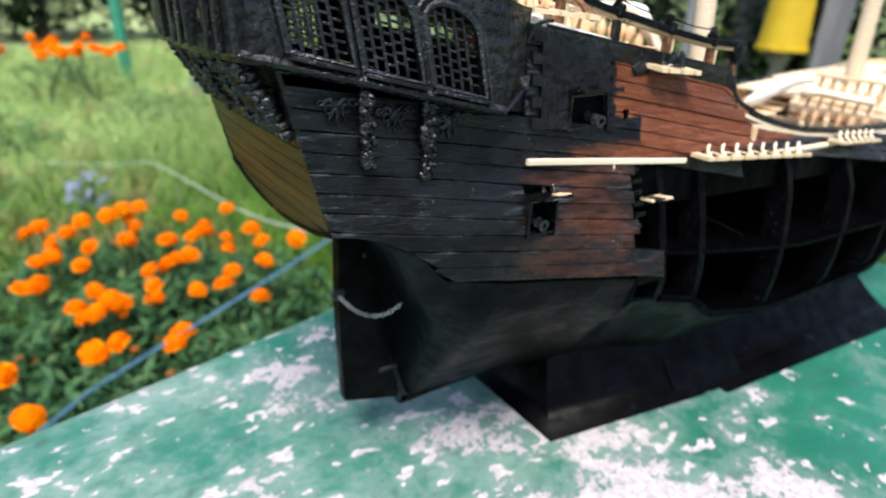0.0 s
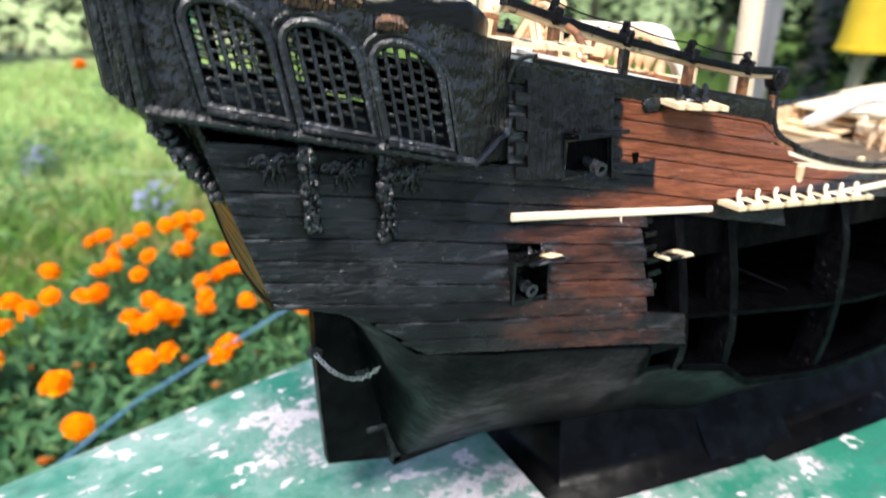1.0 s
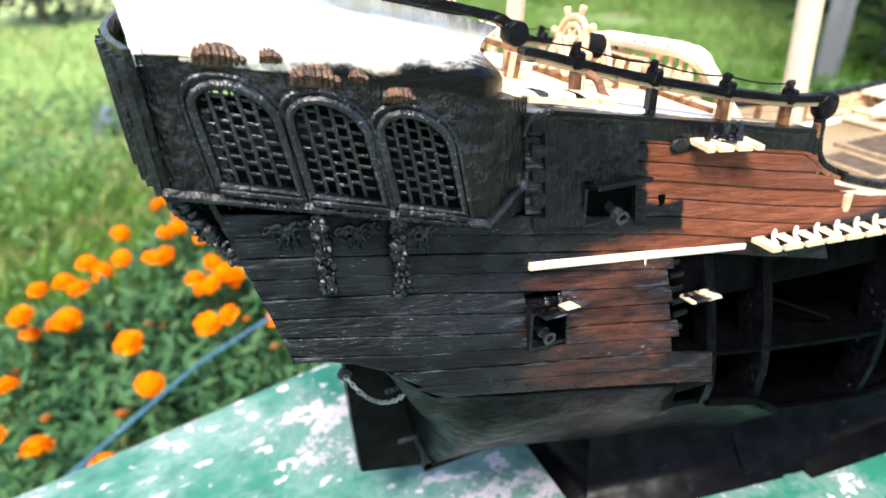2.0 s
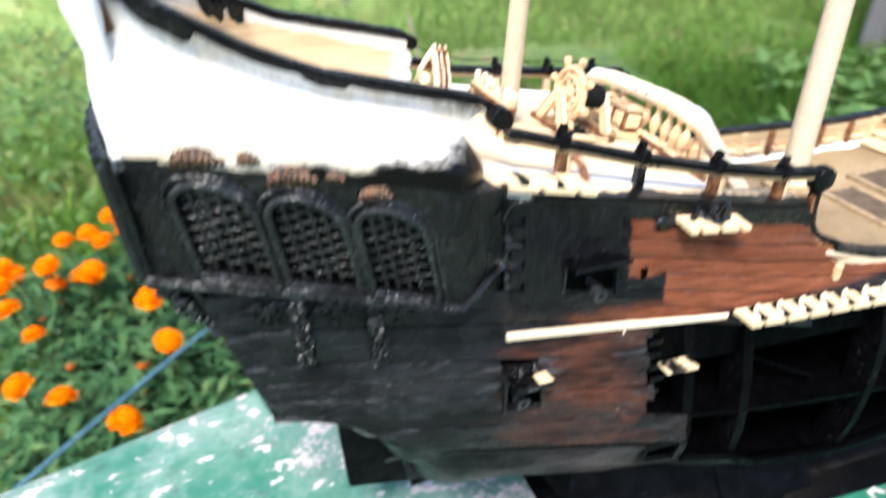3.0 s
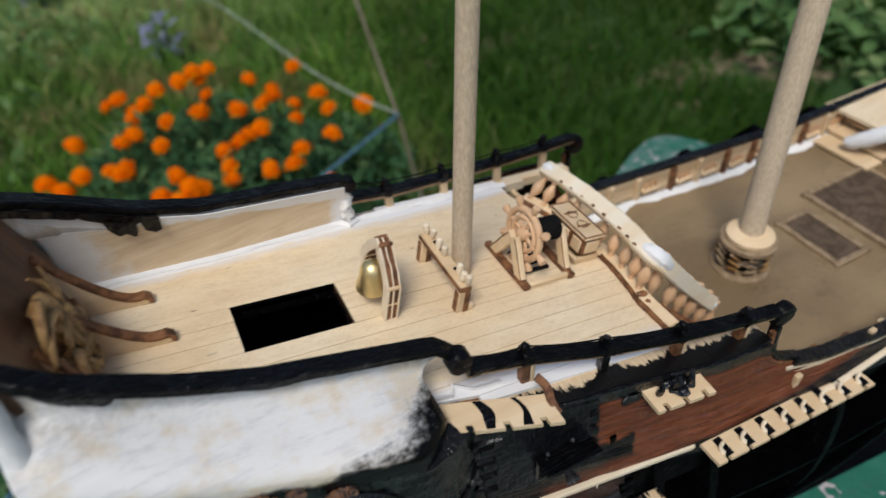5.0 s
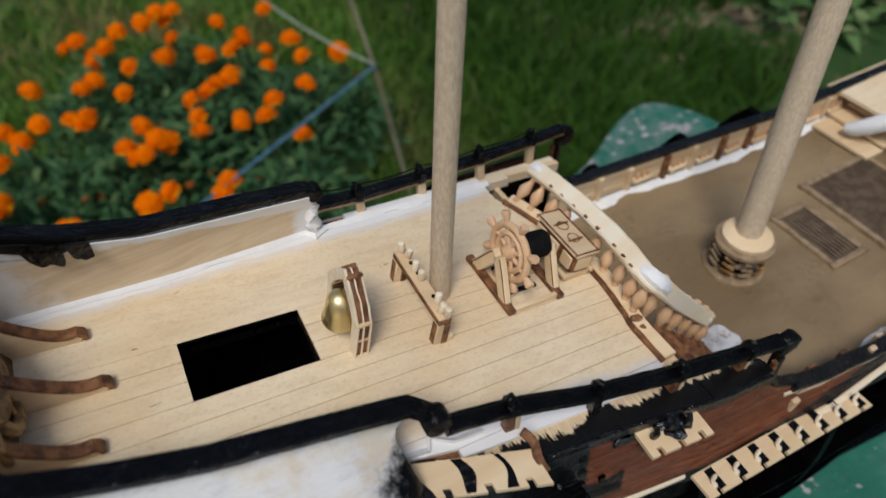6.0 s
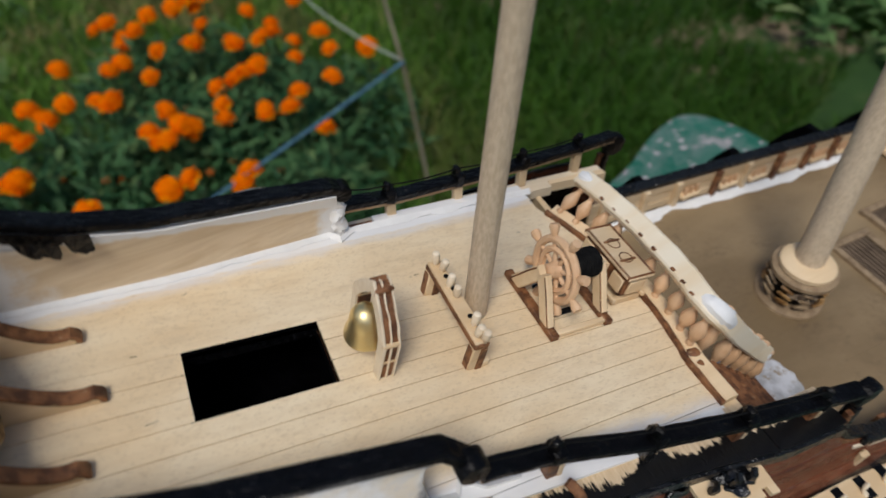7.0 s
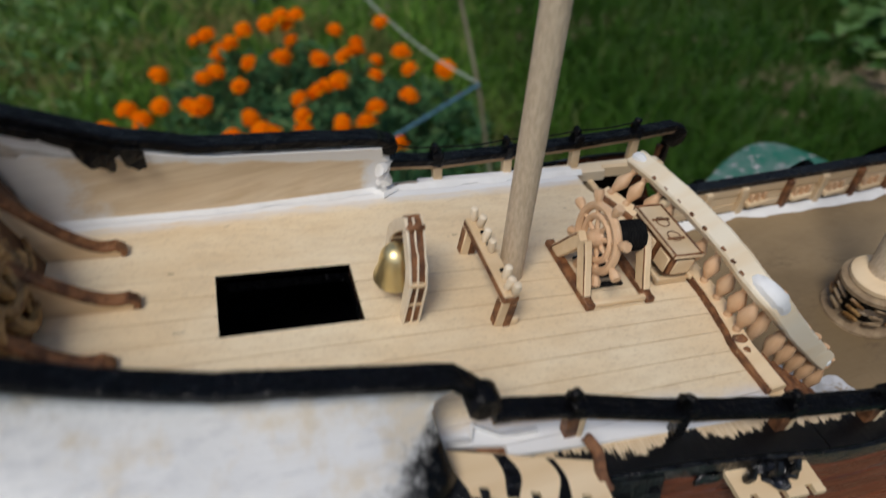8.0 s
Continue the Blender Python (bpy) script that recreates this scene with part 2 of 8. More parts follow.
def hull_paint():
    """Mahogany stain amidships, black brushed over it towards the stern, with ragged edges."""
    m, nt, p = nodes_of("stained_and_painted_planking")
    co = coords(nt)
    xyz = nt.nodes.new("ShaderNodeSeparateXYZ")
    nt.links.new(co, xyz.inputs[0])
    x, z = xyz.outputs[0], xyz.outputs[2]
    along = nt.nodes.new("ShaderNodeMapping")
    along.inputs["Rotation"].default_value = (0, radians(-9), 0)
    nt.links.new(co, along.inputs["Vector"])
    co = along.outputs[0]
    rag = math_node(nt, "MULTIPLY", math_node(nt, "SUBTRACT", noise_node(nt, co, 260, 6, 0.7, (0.5, 1, 1)), 0.5), 0.006)
    streak = math_node(nt, "MULTIPLY", math_node(nt, "SUBTRACT", noise_node(nt, co, 300, 6, 0.7, (0.1, 1, 1)), 0.5), 0.05)
    xr, zr = math_node(nt, "ADD", x, rag), math_node(nt, "ADD", z, rag)
    upper = math_node(nt, "MULTIPLY", ramp(nt, xr, -0.0275, -0.0255), ramp(nt, z, 0.8465, 0.848))
    smear = math_node(nt, "MULTIPLY", ramp(nt, xr, -0.014, -0.0125, 1, 0), math_node(nt, "MULTIPLY", ramp(nt, zr, 0.8625, 0.864, 1, 0), ramp(nt, zr, 0.851, 0.853)))
    smear2 = math_node(nt, "MULTIPLY", ramp(nt, xr, -0.0105, -0.009, 1, 0), math_node(nt, "MULTIPLY", ramp(nt, xr, -0.0185, -0.017), ramp(nt, zr, 0.8768, 0.878)))
    topline = ramp(nt, math_node(nt, "ADD", zr, math_node(nt, "MULTIPLY", x, 0.18)), 0.8795, 0.8805)
    smear = math_node(nt, "MAXIMUM", smear, math_node(nt, "MAXIMUM", smear2, topline))
    upper = math_node(nt, "MULTIPLY", upper, math_node(nt, "SUBTRACT", 1.0, smear))
    between = math_node(nt, "MULTIPLY", ramp(nt, math_node(nt, "ADD", x, streak), -0.05, -0.03), math_node(nt, "MULTIPLY", ramp(nt, z, 0.845, 0.847), ramp(nt, zr, 0.852, 0.856, 1, 0)))
    xs = math_node(nt, "ADD", x, streak)
    lower = math_node(nt, "MULTIPLY", math_node(nt, "MULTIPLY", ramp(nt, xs, -0.078, -0.052), ramp(nt, xs, -0.028, -0.014, 1, 0.15)), ramp(nt, z, 0.8465, 0.848, 1, 0))
    patchy = ramp(nt, noise_node(nt, co, 120, 6, 0.7, (0.25, 1, 1)), 0.4, 0.62, 0.06, 0.38)
    lower = math_node(nt, "MULTIPLY", lower, patchy)
    fac = math_node(nt, "MAXIMUM", math_node(nt, "MAXIMUM", upper, lower), math_node(nt, "MULTIPLY", between, 0.7))
    grain = noise_node(nt, co, 600, 6, 0.65, (0.06, 1, 1))
    red = mix(nt, ramp(nt, grain, 0.35, 0.65), (0.115, 0.034, 0.016), (0.205, 0.066, 0.032))
    rnd = nt.nodes.new("ShaderNodeObjectInfo").outputs["Random"]
    red = mix(nt, ramp(nt, rnd, 0, 1, 0, 0.35), red, (0.085, 0.027, 0.014))
    black = mix(nt, ramp(nt, grain, 0.35, 0.65), (0.0014, 0.0015, 0.0019), (0.0036, 0.0038, 0.0045))
    col = mix(nt, fac, black, red)
    stroke = noise_node(nt, co, 1000, 4, 0.6, (0.06, 1, 1))
    blot = noise_node(nt, co, 80, 4, 0.6, (0.5, 1, 1))
    wave = noise_node(nt, co, 300, 4, 0.55, (0.035, 1, 1))
    specks = math_node(nt, "MULTIPLY", ramp(nt, noise_node(nt, co, 1100, 8, 0.75, (0.3, 1, 1)), 0.62, 0.69), ramp(nt, blot, 0.40, 0.60))
    col = mix(nt, math_node(nt, "MULTIPLY", specks, 0.7), col, (0.36, 0.34, 0.32))
    rub = ramp(nt, nt.nodes.new("ShaderNodeNewGeometry").outputs["Pointiness"], 0.53, 0.58)
    rub = math_node(nt, "MULTIPLY", rub, ramp(nt, noise_node(nt, co, 420, 6, 0.7, (0.12, 1, 1)), 0.50, 0.62))
    col = mix(nt, math_node(nt, "MULTIPLY", rub, 0.3), col, (0.13, 0.14, 0.16))
    nt.links.new(col, p.inputs["Base Color"])
    nt.links.new(math_node(nt, "MULTIPLY", ramp(nt, blot, 0.38, 0.62, 0.2, 0.42), ramp(nt, fac, 0, 1, 1.0, 0.5)), p.inputs["Specular IOR Level"])
    nt.links.new(ramp(nt, blot, 0.38, 0.62, 0.34, 0.2), p.inputs["Roughness"])
    set_bump(nt, p, math_node(nt, "ADD", stroke, math_node(nt, "MULTIPLY", wave, 0.9)), 1.0, 0.0008)
    return m


def bulwark_paint():
    """White primer above, black brushed up from the gallery with a ragged edge."""
    m, nt, p = nodes_of("white_primer_over_black")
    co = coords(nt)
    xyz = nt.nodes.new("ShaderNodeSeparateXYZ")
    nt.links.new(co, xyz.inputs[0])
    x, z = xyz.outputs[0], xyz.outputs[2]
    n1, fine = noise_node(nt, co, 90, 6, 0.6), noise_node(nt, co, 420, 8, 0.7)
    edge = math_node(nt, "ADD", z, math_node(nt, "MULTIPLY", x, 0.2))
    edge = math_node(nt, "ADD", edge, math_node(nt, "MULTIPLY", math_node(nt, "SUBTRACT", n1, 0.5), 0.009))
    edge = math_node(nt, "ADD", edge, math_node(nt, "MULTIPLY", math_node(nt, "SUBTRACT", fine, 0.5), 0.006))
    brush = noise_node(nt, co, 420, 6, 0.65, (0.14, 1, 1))
    xn = math_node(nt, "ADD", x, math_node(nt, "MULTIPLY", math_node(nt, "SUBTRACT", fine, 0.5), 0.012))
    front = ramp(nt, xn, -0.140, -0.076, 0.0003, 0.0078)
    level = math_node(nt, "ADD", math_node(nt, "SUBTRACT", edge, front), math_node(nt, "MULTIPLY", math_node(nt, "SUBTRACT", brush, 0.5), 0.005))
    dry = ramp(nt, x, -0.10, -0.066, 0.0, 0.001)
    fac = math_node(nt, "MULTIPLY", ramp(nt, level, 0.8856, 0.8880), ramp(nt, math_node(nt, "SUBTRACT", level, dry), 0.8858, 0.8895, 0.2, 1.0))
    white = mix(nt, ramp(nt, n1, 0.46, 0.66), (0.76, 0.755, 0.74), (0.70, 0.62, 0.50))
    white = mix(nt, ramp(nt, brush, 0.50, 0.66, 0, 0.5), white, (0.56, 0.56, 0.57))
    white = mix(nt, math_node(nt, "MULTIPLY", ramp(nt, edge, 0.8900, 0.8970, 1, 0), ramp(nt, brush, 0.36, 0.60, 0.3, 0.9)), white, (0.74, 0.62, 0.45))
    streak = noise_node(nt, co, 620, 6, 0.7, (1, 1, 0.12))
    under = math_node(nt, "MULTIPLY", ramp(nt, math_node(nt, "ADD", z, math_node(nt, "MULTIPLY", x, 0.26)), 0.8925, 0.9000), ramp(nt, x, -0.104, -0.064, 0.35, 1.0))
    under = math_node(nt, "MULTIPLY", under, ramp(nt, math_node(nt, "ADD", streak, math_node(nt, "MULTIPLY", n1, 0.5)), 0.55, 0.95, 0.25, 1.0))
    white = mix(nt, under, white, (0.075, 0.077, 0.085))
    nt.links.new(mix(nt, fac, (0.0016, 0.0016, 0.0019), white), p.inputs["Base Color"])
    p.inputs["Roughness"].default_value = 0.24
    nt.links.new(ramp(nt, fac, 0, 1, 0.22, 0.7), p.inputs["Specular IOR Level"])
    ridge = noise_node(nt, co, 520, 4, 0.6, (1, 1, 0.16))
    set_bump(nt, p, math_node(nt, "ADD", math_node(nt, "ADD", n1, brush), math_node(nt, "MULTIPLY", ridge, ramp(nt, math_node(nt, "ADD", z, math_node(nt, "MULTIPLY", x, 0.3)), 0.893, 0.898, 0.25, 1.0))), 0.8, 0.0004)
    return m


def inner_wall_paint():
    """Bare wood with a band of white paint under the cap rail."""
    m, nt, p = nodes_of("bare_bulwark_lining")
    co = coords(nt)
    xyz = nt.nodes.new("ShaderNodeSeparateXYZ")
    nt.links.new(co, xyz.inputs[0])
    x, z = xyz.outputs[0], xyz.outputs[2]
    n1, grain = noise_node(nt, co, 110, 6, 0.65), noise_node(nt, co, 400, 6, 0.6, (0.08, 1, 1))
    h = math_node(nt, "ADD", z, math_node(nt, "MULTIPLY", x, 0.33))
    h = math_node(nt, "ADD", h, math_node(nt, "MULTIPLY", math_node(nt, "SUBTRACT", n1, 0.5), 0.006))
    top = ramp(nt, h, 0.889, 0.8905)
    aft = ramp(nt, math_node(nt, "ADD", x, math_node(nt, "MULTIPLY", n1, 0.03)), -0.128, -0.118, 0.75, 0)
    ends = ramp(nt, math_node(nt, "SUBTRACT", x, math_node(nt, "MULTIPLY", n1, 0.02)), -0.082, -0.076)
    fac = math_node(nt, "MAXIMUM", math_node(nt, "MAXIMUM", top, aft), ends)
    wood = mix(nt, ramp(nt, grain, 0.3, 0.7), (0.66, 0.50, 0.31), (0.80, 0.65, 0.45))
    nt.links.new(mix(nt, fac, wood, (0.84, 0.84, 0.83)), p.inputs["Base Color"])
    p.inputs["Roughness"].default_value = 0.55
    set_bump(nt, p, n1, 0.5, 0.0005)
    return m


def table_paint():
    """Green paint flaked off in patches down to white primer and grey concrete."""
    m, nt, p = nodes_of("flaked_green_paint")
    co = coords(nt)
    big, fine = noise_node(nt, co, 9, 5, 0.6), noise_node(nt, co, 260, 7, 0.7)
    mid = math_node(nt, "ADD", math_node(nt, "MULTIPLY", noise_node(nt, co, 22, 4, 0.55), 0.62), math_node(nt, "MULTIPLY", noise_node(nt, co, 75, 6, 0.65), 0.38))
    dots = noise_node(nt, co, 125, 3, 0.45, (0.75, 1, 1))
    xyz = nt.nodes.new("ShaderNodeSeparateXYZ")
    nt.links.new(co, xyz.inputs[0])
    worn = math_node(nt, "ADD", math_node(nt, "MULTIPLY", ramp(nt, xyz.outputs[0], -0.22, 0.06, 0.02, 0.080), ramp(nt, xyz.outputs[0], 0.06, 0.14, 1.0, -0.3)), math_node(nt, "MULTIPLY", math_node(nt, "SUBTRACT", big, 0.5), 0.22))
    worn = math_node(nt, "ADD", worn, math_node(nt, "MULTIPLY", ramp(nt, xyz.outputs[1], 0.03, 0.10, 0.0, 0.045), ramp(nt, xyz.outputs[0], 0.05, 0.12)))
    f = math_node(nt, "ADD", math_node(nt, "ADD", math_node(nt, "MULTIPLY", mid, 0.74), math_node(nt, "MULTIPLY", fine, 0.26)), worn)
    flakes = ramp(nt, f, 0.595, 0.61)
    spots = ramp(nt, math_node(nt, "ADD", dots, math_node(nt, "MULTIPLY", worn, 0.5)), 0.640, 0.655)
    chips = math_node(nt, "MAXIMUM", flakes, spots)
    green = mix(nt, ramp(nt, mid, 0.3, 0.7), (0.010, 0.125, 0.078), (0.026, 0.185, 0.125))
    green = mix(nt, ramp(nt, f, 0.50, 0.575, 0, 0.42), green, (0.22, 0.26, 0.25))
    # Pale sheen of the sky painted into the green, fading towards the bow.
    sky_sheen = math_node(nt, "MULTIPLY", ramp(nt, big, 0.38, 0.62), ramp(nt, dots, 0.3, 0.6, 0.2, 0.6))
    green = mix(nt, math_node(nt, "MULTIPLY", sky_sheen, ramp(nt, xyz.outputs[0], 0.03, 0.12, 1.0, 0.08)), green, (0.26, 0.36, 0.32))
    prim = mix(nt, ramp(nt, fine, 0.38, 0.62), (0.56, 0.52, 0.53), (0.40, 0.36, 0.375))
    dirt = math_node(nt, "MULTIPLY", ramp(nt, noise_node(nt, co, 70, 8, 0.75), 0.54, 0.68), 0.6)
    green = mix(nt, dirt, green, (0.07, 0.085, 0.08))
    nt.links.new(mix(nt, chips, green, prim), p.inputs["Base Color"])
    nt.links.new(ramp(nt, math_node(nt, "MAXIMUM", chips, dirt), 0, 1, 0.36, 0.78), p.inputs["Roughness"])
    p.inputs["Specular IOR Level"].default_value = 0.4
    set_bump(nt, p, math_node(nt, "ADD", math_node(nt, "MULTIPLY", chips, -0.5), math_node(nt, "ADD", fine, mid)), 0.7, 0.0010)
    return m


def ground_mat():
    m, nt, p = nodes_of("garden_soil_and_turf")
    co = coords(nt)
    big, mid, fine = noise_node(nt, co, 1.3, 5, 0.6), noise_node(nt, co, 7, 6, 0.65), noise_node(nt, co, 60, 6, 0.7)
    # Turf base kept darker than the blades, standing for shade between them.
    green = mix(nt, ramp(nt, mid, 0.35, 0.65), (0.028, 0.07, 0.011), (0.07, 0.15, 0.024))
    soil = mix(nt, ramp(nt, fine, 0.35, 0.65), (0.18, 0.13, 0.08), (0.34, 0.26, 0.17))
    f = math_node(nt, "ADD", math_node(nt, "MULTIPLY", big, 0.6), math_node(nt, "MULTIPLY", mid, 0.4))
    xyz = nt.nodes.new("ShaderNodeSeparateXYZ")
    nt.links.new(co, xyz.inputs[0])
    # Unseen bare grey strip added behind the camera to keep bounced light neutral.
    across = math_node(nt, "ADD", xyz.outputs[1], math_node(nt, "MULTIPLY", mid, 0.4))
    bare = math_node(nt, "MULTIPLY", ramp(nt, across, -0.35, -0.1, 1, 0), ramp(nt, across, -1.95, -1.75))
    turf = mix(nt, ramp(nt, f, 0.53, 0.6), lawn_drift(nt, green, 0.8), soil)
    path = mix(nt, ramp(nt, fine, 0.35, 0.65), (0.17, 0.155, 0.14), (0.30, 0.28, 0.26))
    path = mix(nt, ramp(nt, f, 0.45, 0.62, 0, 0.6), path, (0.16, 0.125, 0.09))
    nt.links.new(mix(nt, bare, turf, path), p.inputs["Base Color"])
    p.inputs["Roughness"].default_value = 0.95
    set_bump(nt, p, fine, 0.8, 0.02)
    return m


def lawn_drift(nt, col, amount):
    """Turf paler far off on one side, darker close by on the other, with brown drifts."""
    co = coords(nt)
    xyz = nt.nodes.new("ShaderNodeSeparateXYZ")
    nt.links.new(co, xyz.inputs[0])
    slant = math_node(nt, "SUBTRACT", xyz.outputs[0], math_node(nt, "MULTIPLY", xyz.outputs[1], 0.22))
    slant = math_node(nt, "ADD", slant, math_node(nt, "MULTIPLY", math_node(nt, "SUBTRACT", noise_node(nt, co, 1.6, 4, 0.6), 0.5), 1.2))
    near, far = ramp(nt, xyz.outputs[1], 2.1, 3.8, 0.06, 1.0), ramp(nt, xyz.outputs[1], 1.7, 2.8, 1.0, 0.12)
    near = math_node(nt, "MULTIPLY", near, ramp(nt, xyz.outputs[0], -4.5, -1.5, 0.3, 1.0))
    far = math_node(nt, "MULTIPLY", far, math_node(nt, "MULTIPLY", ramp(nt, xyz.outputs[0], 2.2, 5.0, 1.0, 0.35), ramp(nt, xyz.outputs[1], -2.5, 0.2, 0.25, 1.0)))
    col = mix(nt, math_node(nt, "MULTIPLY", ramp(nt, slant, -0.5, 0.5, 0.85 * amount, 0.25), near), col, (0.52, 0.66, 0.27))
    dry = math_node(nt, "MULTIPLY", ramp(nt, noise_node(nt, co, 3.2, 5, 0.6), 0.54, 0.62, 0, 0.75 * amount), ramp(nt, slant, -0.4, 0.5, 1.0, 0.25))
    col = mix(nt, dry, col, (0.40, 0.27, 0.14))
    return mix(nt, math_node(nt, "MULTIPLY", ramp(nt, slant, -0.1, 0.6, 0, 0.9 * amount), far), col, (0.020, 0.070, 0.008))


def leaf_mat(name, c1, c2, c3, rough=0.5, drift=0.0, thin=0.35, spec=0.12):
    """Leaves that differ from one to the next and let some light through."""
    m, nt, p = nodes_of(name)
    rnd = nt.nodes.new("ShaderNodeNewGeometry").outputs["Random Per Island"]
    col = mix(nt, ramp(nt, rnd, 0.0, 0.7), c1, c2)
    col = mix(nt, ramp(nt, rnd, 0.86, 1.0), col, c3)
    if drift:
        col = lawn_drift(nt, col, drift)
    nt.links.new(col, p.inputs["Base Color"])
    p.inputs["Roughness"].default_value = rough
    p.inputs["Specular IOR Level"].default_value = spec
    tr = nt.nodes.new("ShaderNodeBsdfTranslucent")
    nt.links.new(col, tr.inputs[0])
    ms = nt.nodes.new("ShaderNodeMixShader")
    ms.inputs[0].default_value = thin
    nt.links.new(p.outputs[0], ms.inputs[1])
    nt.links.new(tr.outputs[0], ms.inputs[2])
    nt.links.new(ms.outputs[0], nt.nodes["Material Output"].inputs[0])
    return m


M_hull, M_bulwark, M_lining, M_table, M_ground = hull_paint(), bulwark_paint(), inner_wall_paint(), table_paint(), ground_mat()
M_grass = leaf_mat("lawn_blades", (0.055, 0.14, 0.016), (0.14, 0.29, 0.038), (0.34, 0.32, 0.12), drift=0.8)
M_marileaf = leaf_mat("marigold_leaf", (0.020, 0.072, 0.028), (0.062, 0.145, 0.055), (0.13, 0.21, 0.08), thin=0.15)
M_petal = leaf_mat("orange_petal", (0.90, 0.16, 0.001), (1.0, 0.27, 0.001), (1.0, 0.46, 0.003), rough=0.8, spec=0.02)
M_petal_red = leaf_mat("rusty_petal", (0.5, 0.10, 0.01), (0.62, 0.17, 0.02), (0.4, 0.07, 0.01))
M_bluepetal = leaf_mat("lilac_petal", (0.22, 0.24, 0.38), (0.30, 0.32, 0.46), (0.4, 0.4, 0.5))
M_yellowleaf = leaf_mat("yellowed_leaf", (0.55, 0.42, 0.07), (0.65, 0.52, 0.12), (0.3, 0.35, 0.05))
M_weed = leaf_mat("pale_weed_leaf", (0.07, 0.16, 0.05), (0.16, 0.28, 0.10), (0.3, 0.36, 0.16))
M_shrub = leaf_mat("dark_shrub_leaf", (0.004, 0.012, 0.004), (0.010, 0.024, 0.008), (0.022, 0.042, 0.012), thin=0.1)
M_stem = surf("plant_stem", (0.05, 0.09, 0.03), (0.08, 0.13, 0.04), 60, 0.6, 0, 0.001)
M_stake = surf("weathered_stake", (0.20, 0.17, 0.11), (0.30, 0.26, 0.18), 40, 0.8, 0.4, 0.002, 200, (1, 1, 0.1))
M_cord_blue = surf("blue_twine", (0.04, 0.11, 0.17), (0.07, 0.17, 0.25), 80, 0.6, 0.4, 0.001, 400)
M_cord_pale = surf("pale_twine", (0.34, 0.40, 0.32), (0.45, 0.5, 0.42), 80, 0.7, 0.4, 0.001, 400)
M_pole_green = surf("green_garden_pole", (0.03, 0.22, 0.13), (0.05, 0.29, 0.18), 30, 0.45, 0.1, 0.001, 200)
M_bucket = surf("yellow_plastic", (0.52, 0.33, 0.006), (0.60, 0.40, 0.012), 8, 0.45, 0.05, 0.001, 60)
M_post = surf("grey_fence_board", (0.12, 0.12, 0.125), (0.19, 0.19, 0.195), 12, 0.85, 0.4, 0.003, 80, (1, 1, 0.1))


# ---- building blocks ----
def bm_new():
    return bmesh.new()


def part(name, bm, material, parent=None, label="", smooth=True, angle=40):
    """Links a bmesh as one mesh object under a thing or a part."""
    me = bpy.data.meshes.new(name)
    bmesh.ops.recalc_face_normals(bm, faces=bm.faces)
    bm.to_mesh(me)
    bm.free()
    return link(name, me, material, parent, label, smooth, angle)


def link(name, me, material, parent=None, label="", smooth=True, angle=40):
    if not me.materials:
        me.materials.append(material)
        if smooth:
            me.shade_smooth()
            me.set_sharp_from_angle(angle=radians(angle))
    ob = new(name, me)
    if parent is not None:
        ob.parent = parent
        if parent.parent is None:
            ob.matrix_parent_inverse = Matrix.Translation(-parent.location)
    if label:
        ob["label"] = label
    return ob


def empty(name, loc, label, category, group="", kind=""):
    ob = new(name)
    ob.location = loc
    ob.empty_display_size = 0.02
    return tagged(ob, label, category, group, kind)


def box(bm, c, s, m=None, bevel=0.0):
    """A box of centre c and full sizes s, bevelled, moved by m."""
    t = bmesh.new()
    bmesh.ops.create_cube(t, size=1.0, matrix=Matrix.Translation(c) @ Matrix.Diagonal((*s, 1)))
    if bevel:
        bmesh.ops.bevel(t, geom=t.edges[:], offset=bevel, segments=1, affect="EDGES", profile=0.5)
    return merge(bm, t, m)


def merge(bm, t, m=None):
    if m is not None:
        bmesh.ops.transform(t, matrix=m, verts=t.verts)
    vs = {v: bm.verts.new(v.co) for v in t.verts}
    for f in t.faces:
        bm.faces.new([vs[v] for v in f.verts])
    t.free()
    return bm


def rings(bm, loops, closed=True, caps=True):
    """Joins loops of points into a skin."""
    vs = [[bm.verts.new(p) for p in loop] for loop in loops]
    n = len(vs[0])
    for a, b in zip(vs, vs[1:]):
        for i in range(n if closed else n - 1):
            j = (i + 1) % n
            bm.faces.new((a[i], a[j], b[j], b[i]))
    if caps and closed:
        bm.faces.new(vs[0][::-1])
        bm.faces.new(vs[-1])
    return bm


def tube(bm, pts, radius, n=8, flat=1.0, caps=True):
    """A tube along pts; radius a number or one for each point; flat squeezes it."""
    pts = [Vector(p) for p in pts]
    rs = [radius] * len(pts) if isinstance(radius, (int, float)) else radius
    loops, side = [], None
    for i, p in enumerate(pts):
        d = (pts[min(i + 1, len(pts) - 1)] - pts[max(i - 1, 0)]).normalized()
        if side is None:
            side = d.cross(Vector((0, 0, 1)) if abs(d.z) < 0.9 else Vector((1, 0, 0))).normalized()
        side = (side - d * side.dot(d)).normalized()
        up = side.cross(d)
        loops.append([p + (side * math.cos(2 * math.pi * k / n) + up * math.sin(2 * math.pi * k / n) * flat) * rs[i] for k in range(n)])
    return rings(bm, loops, True, caps)


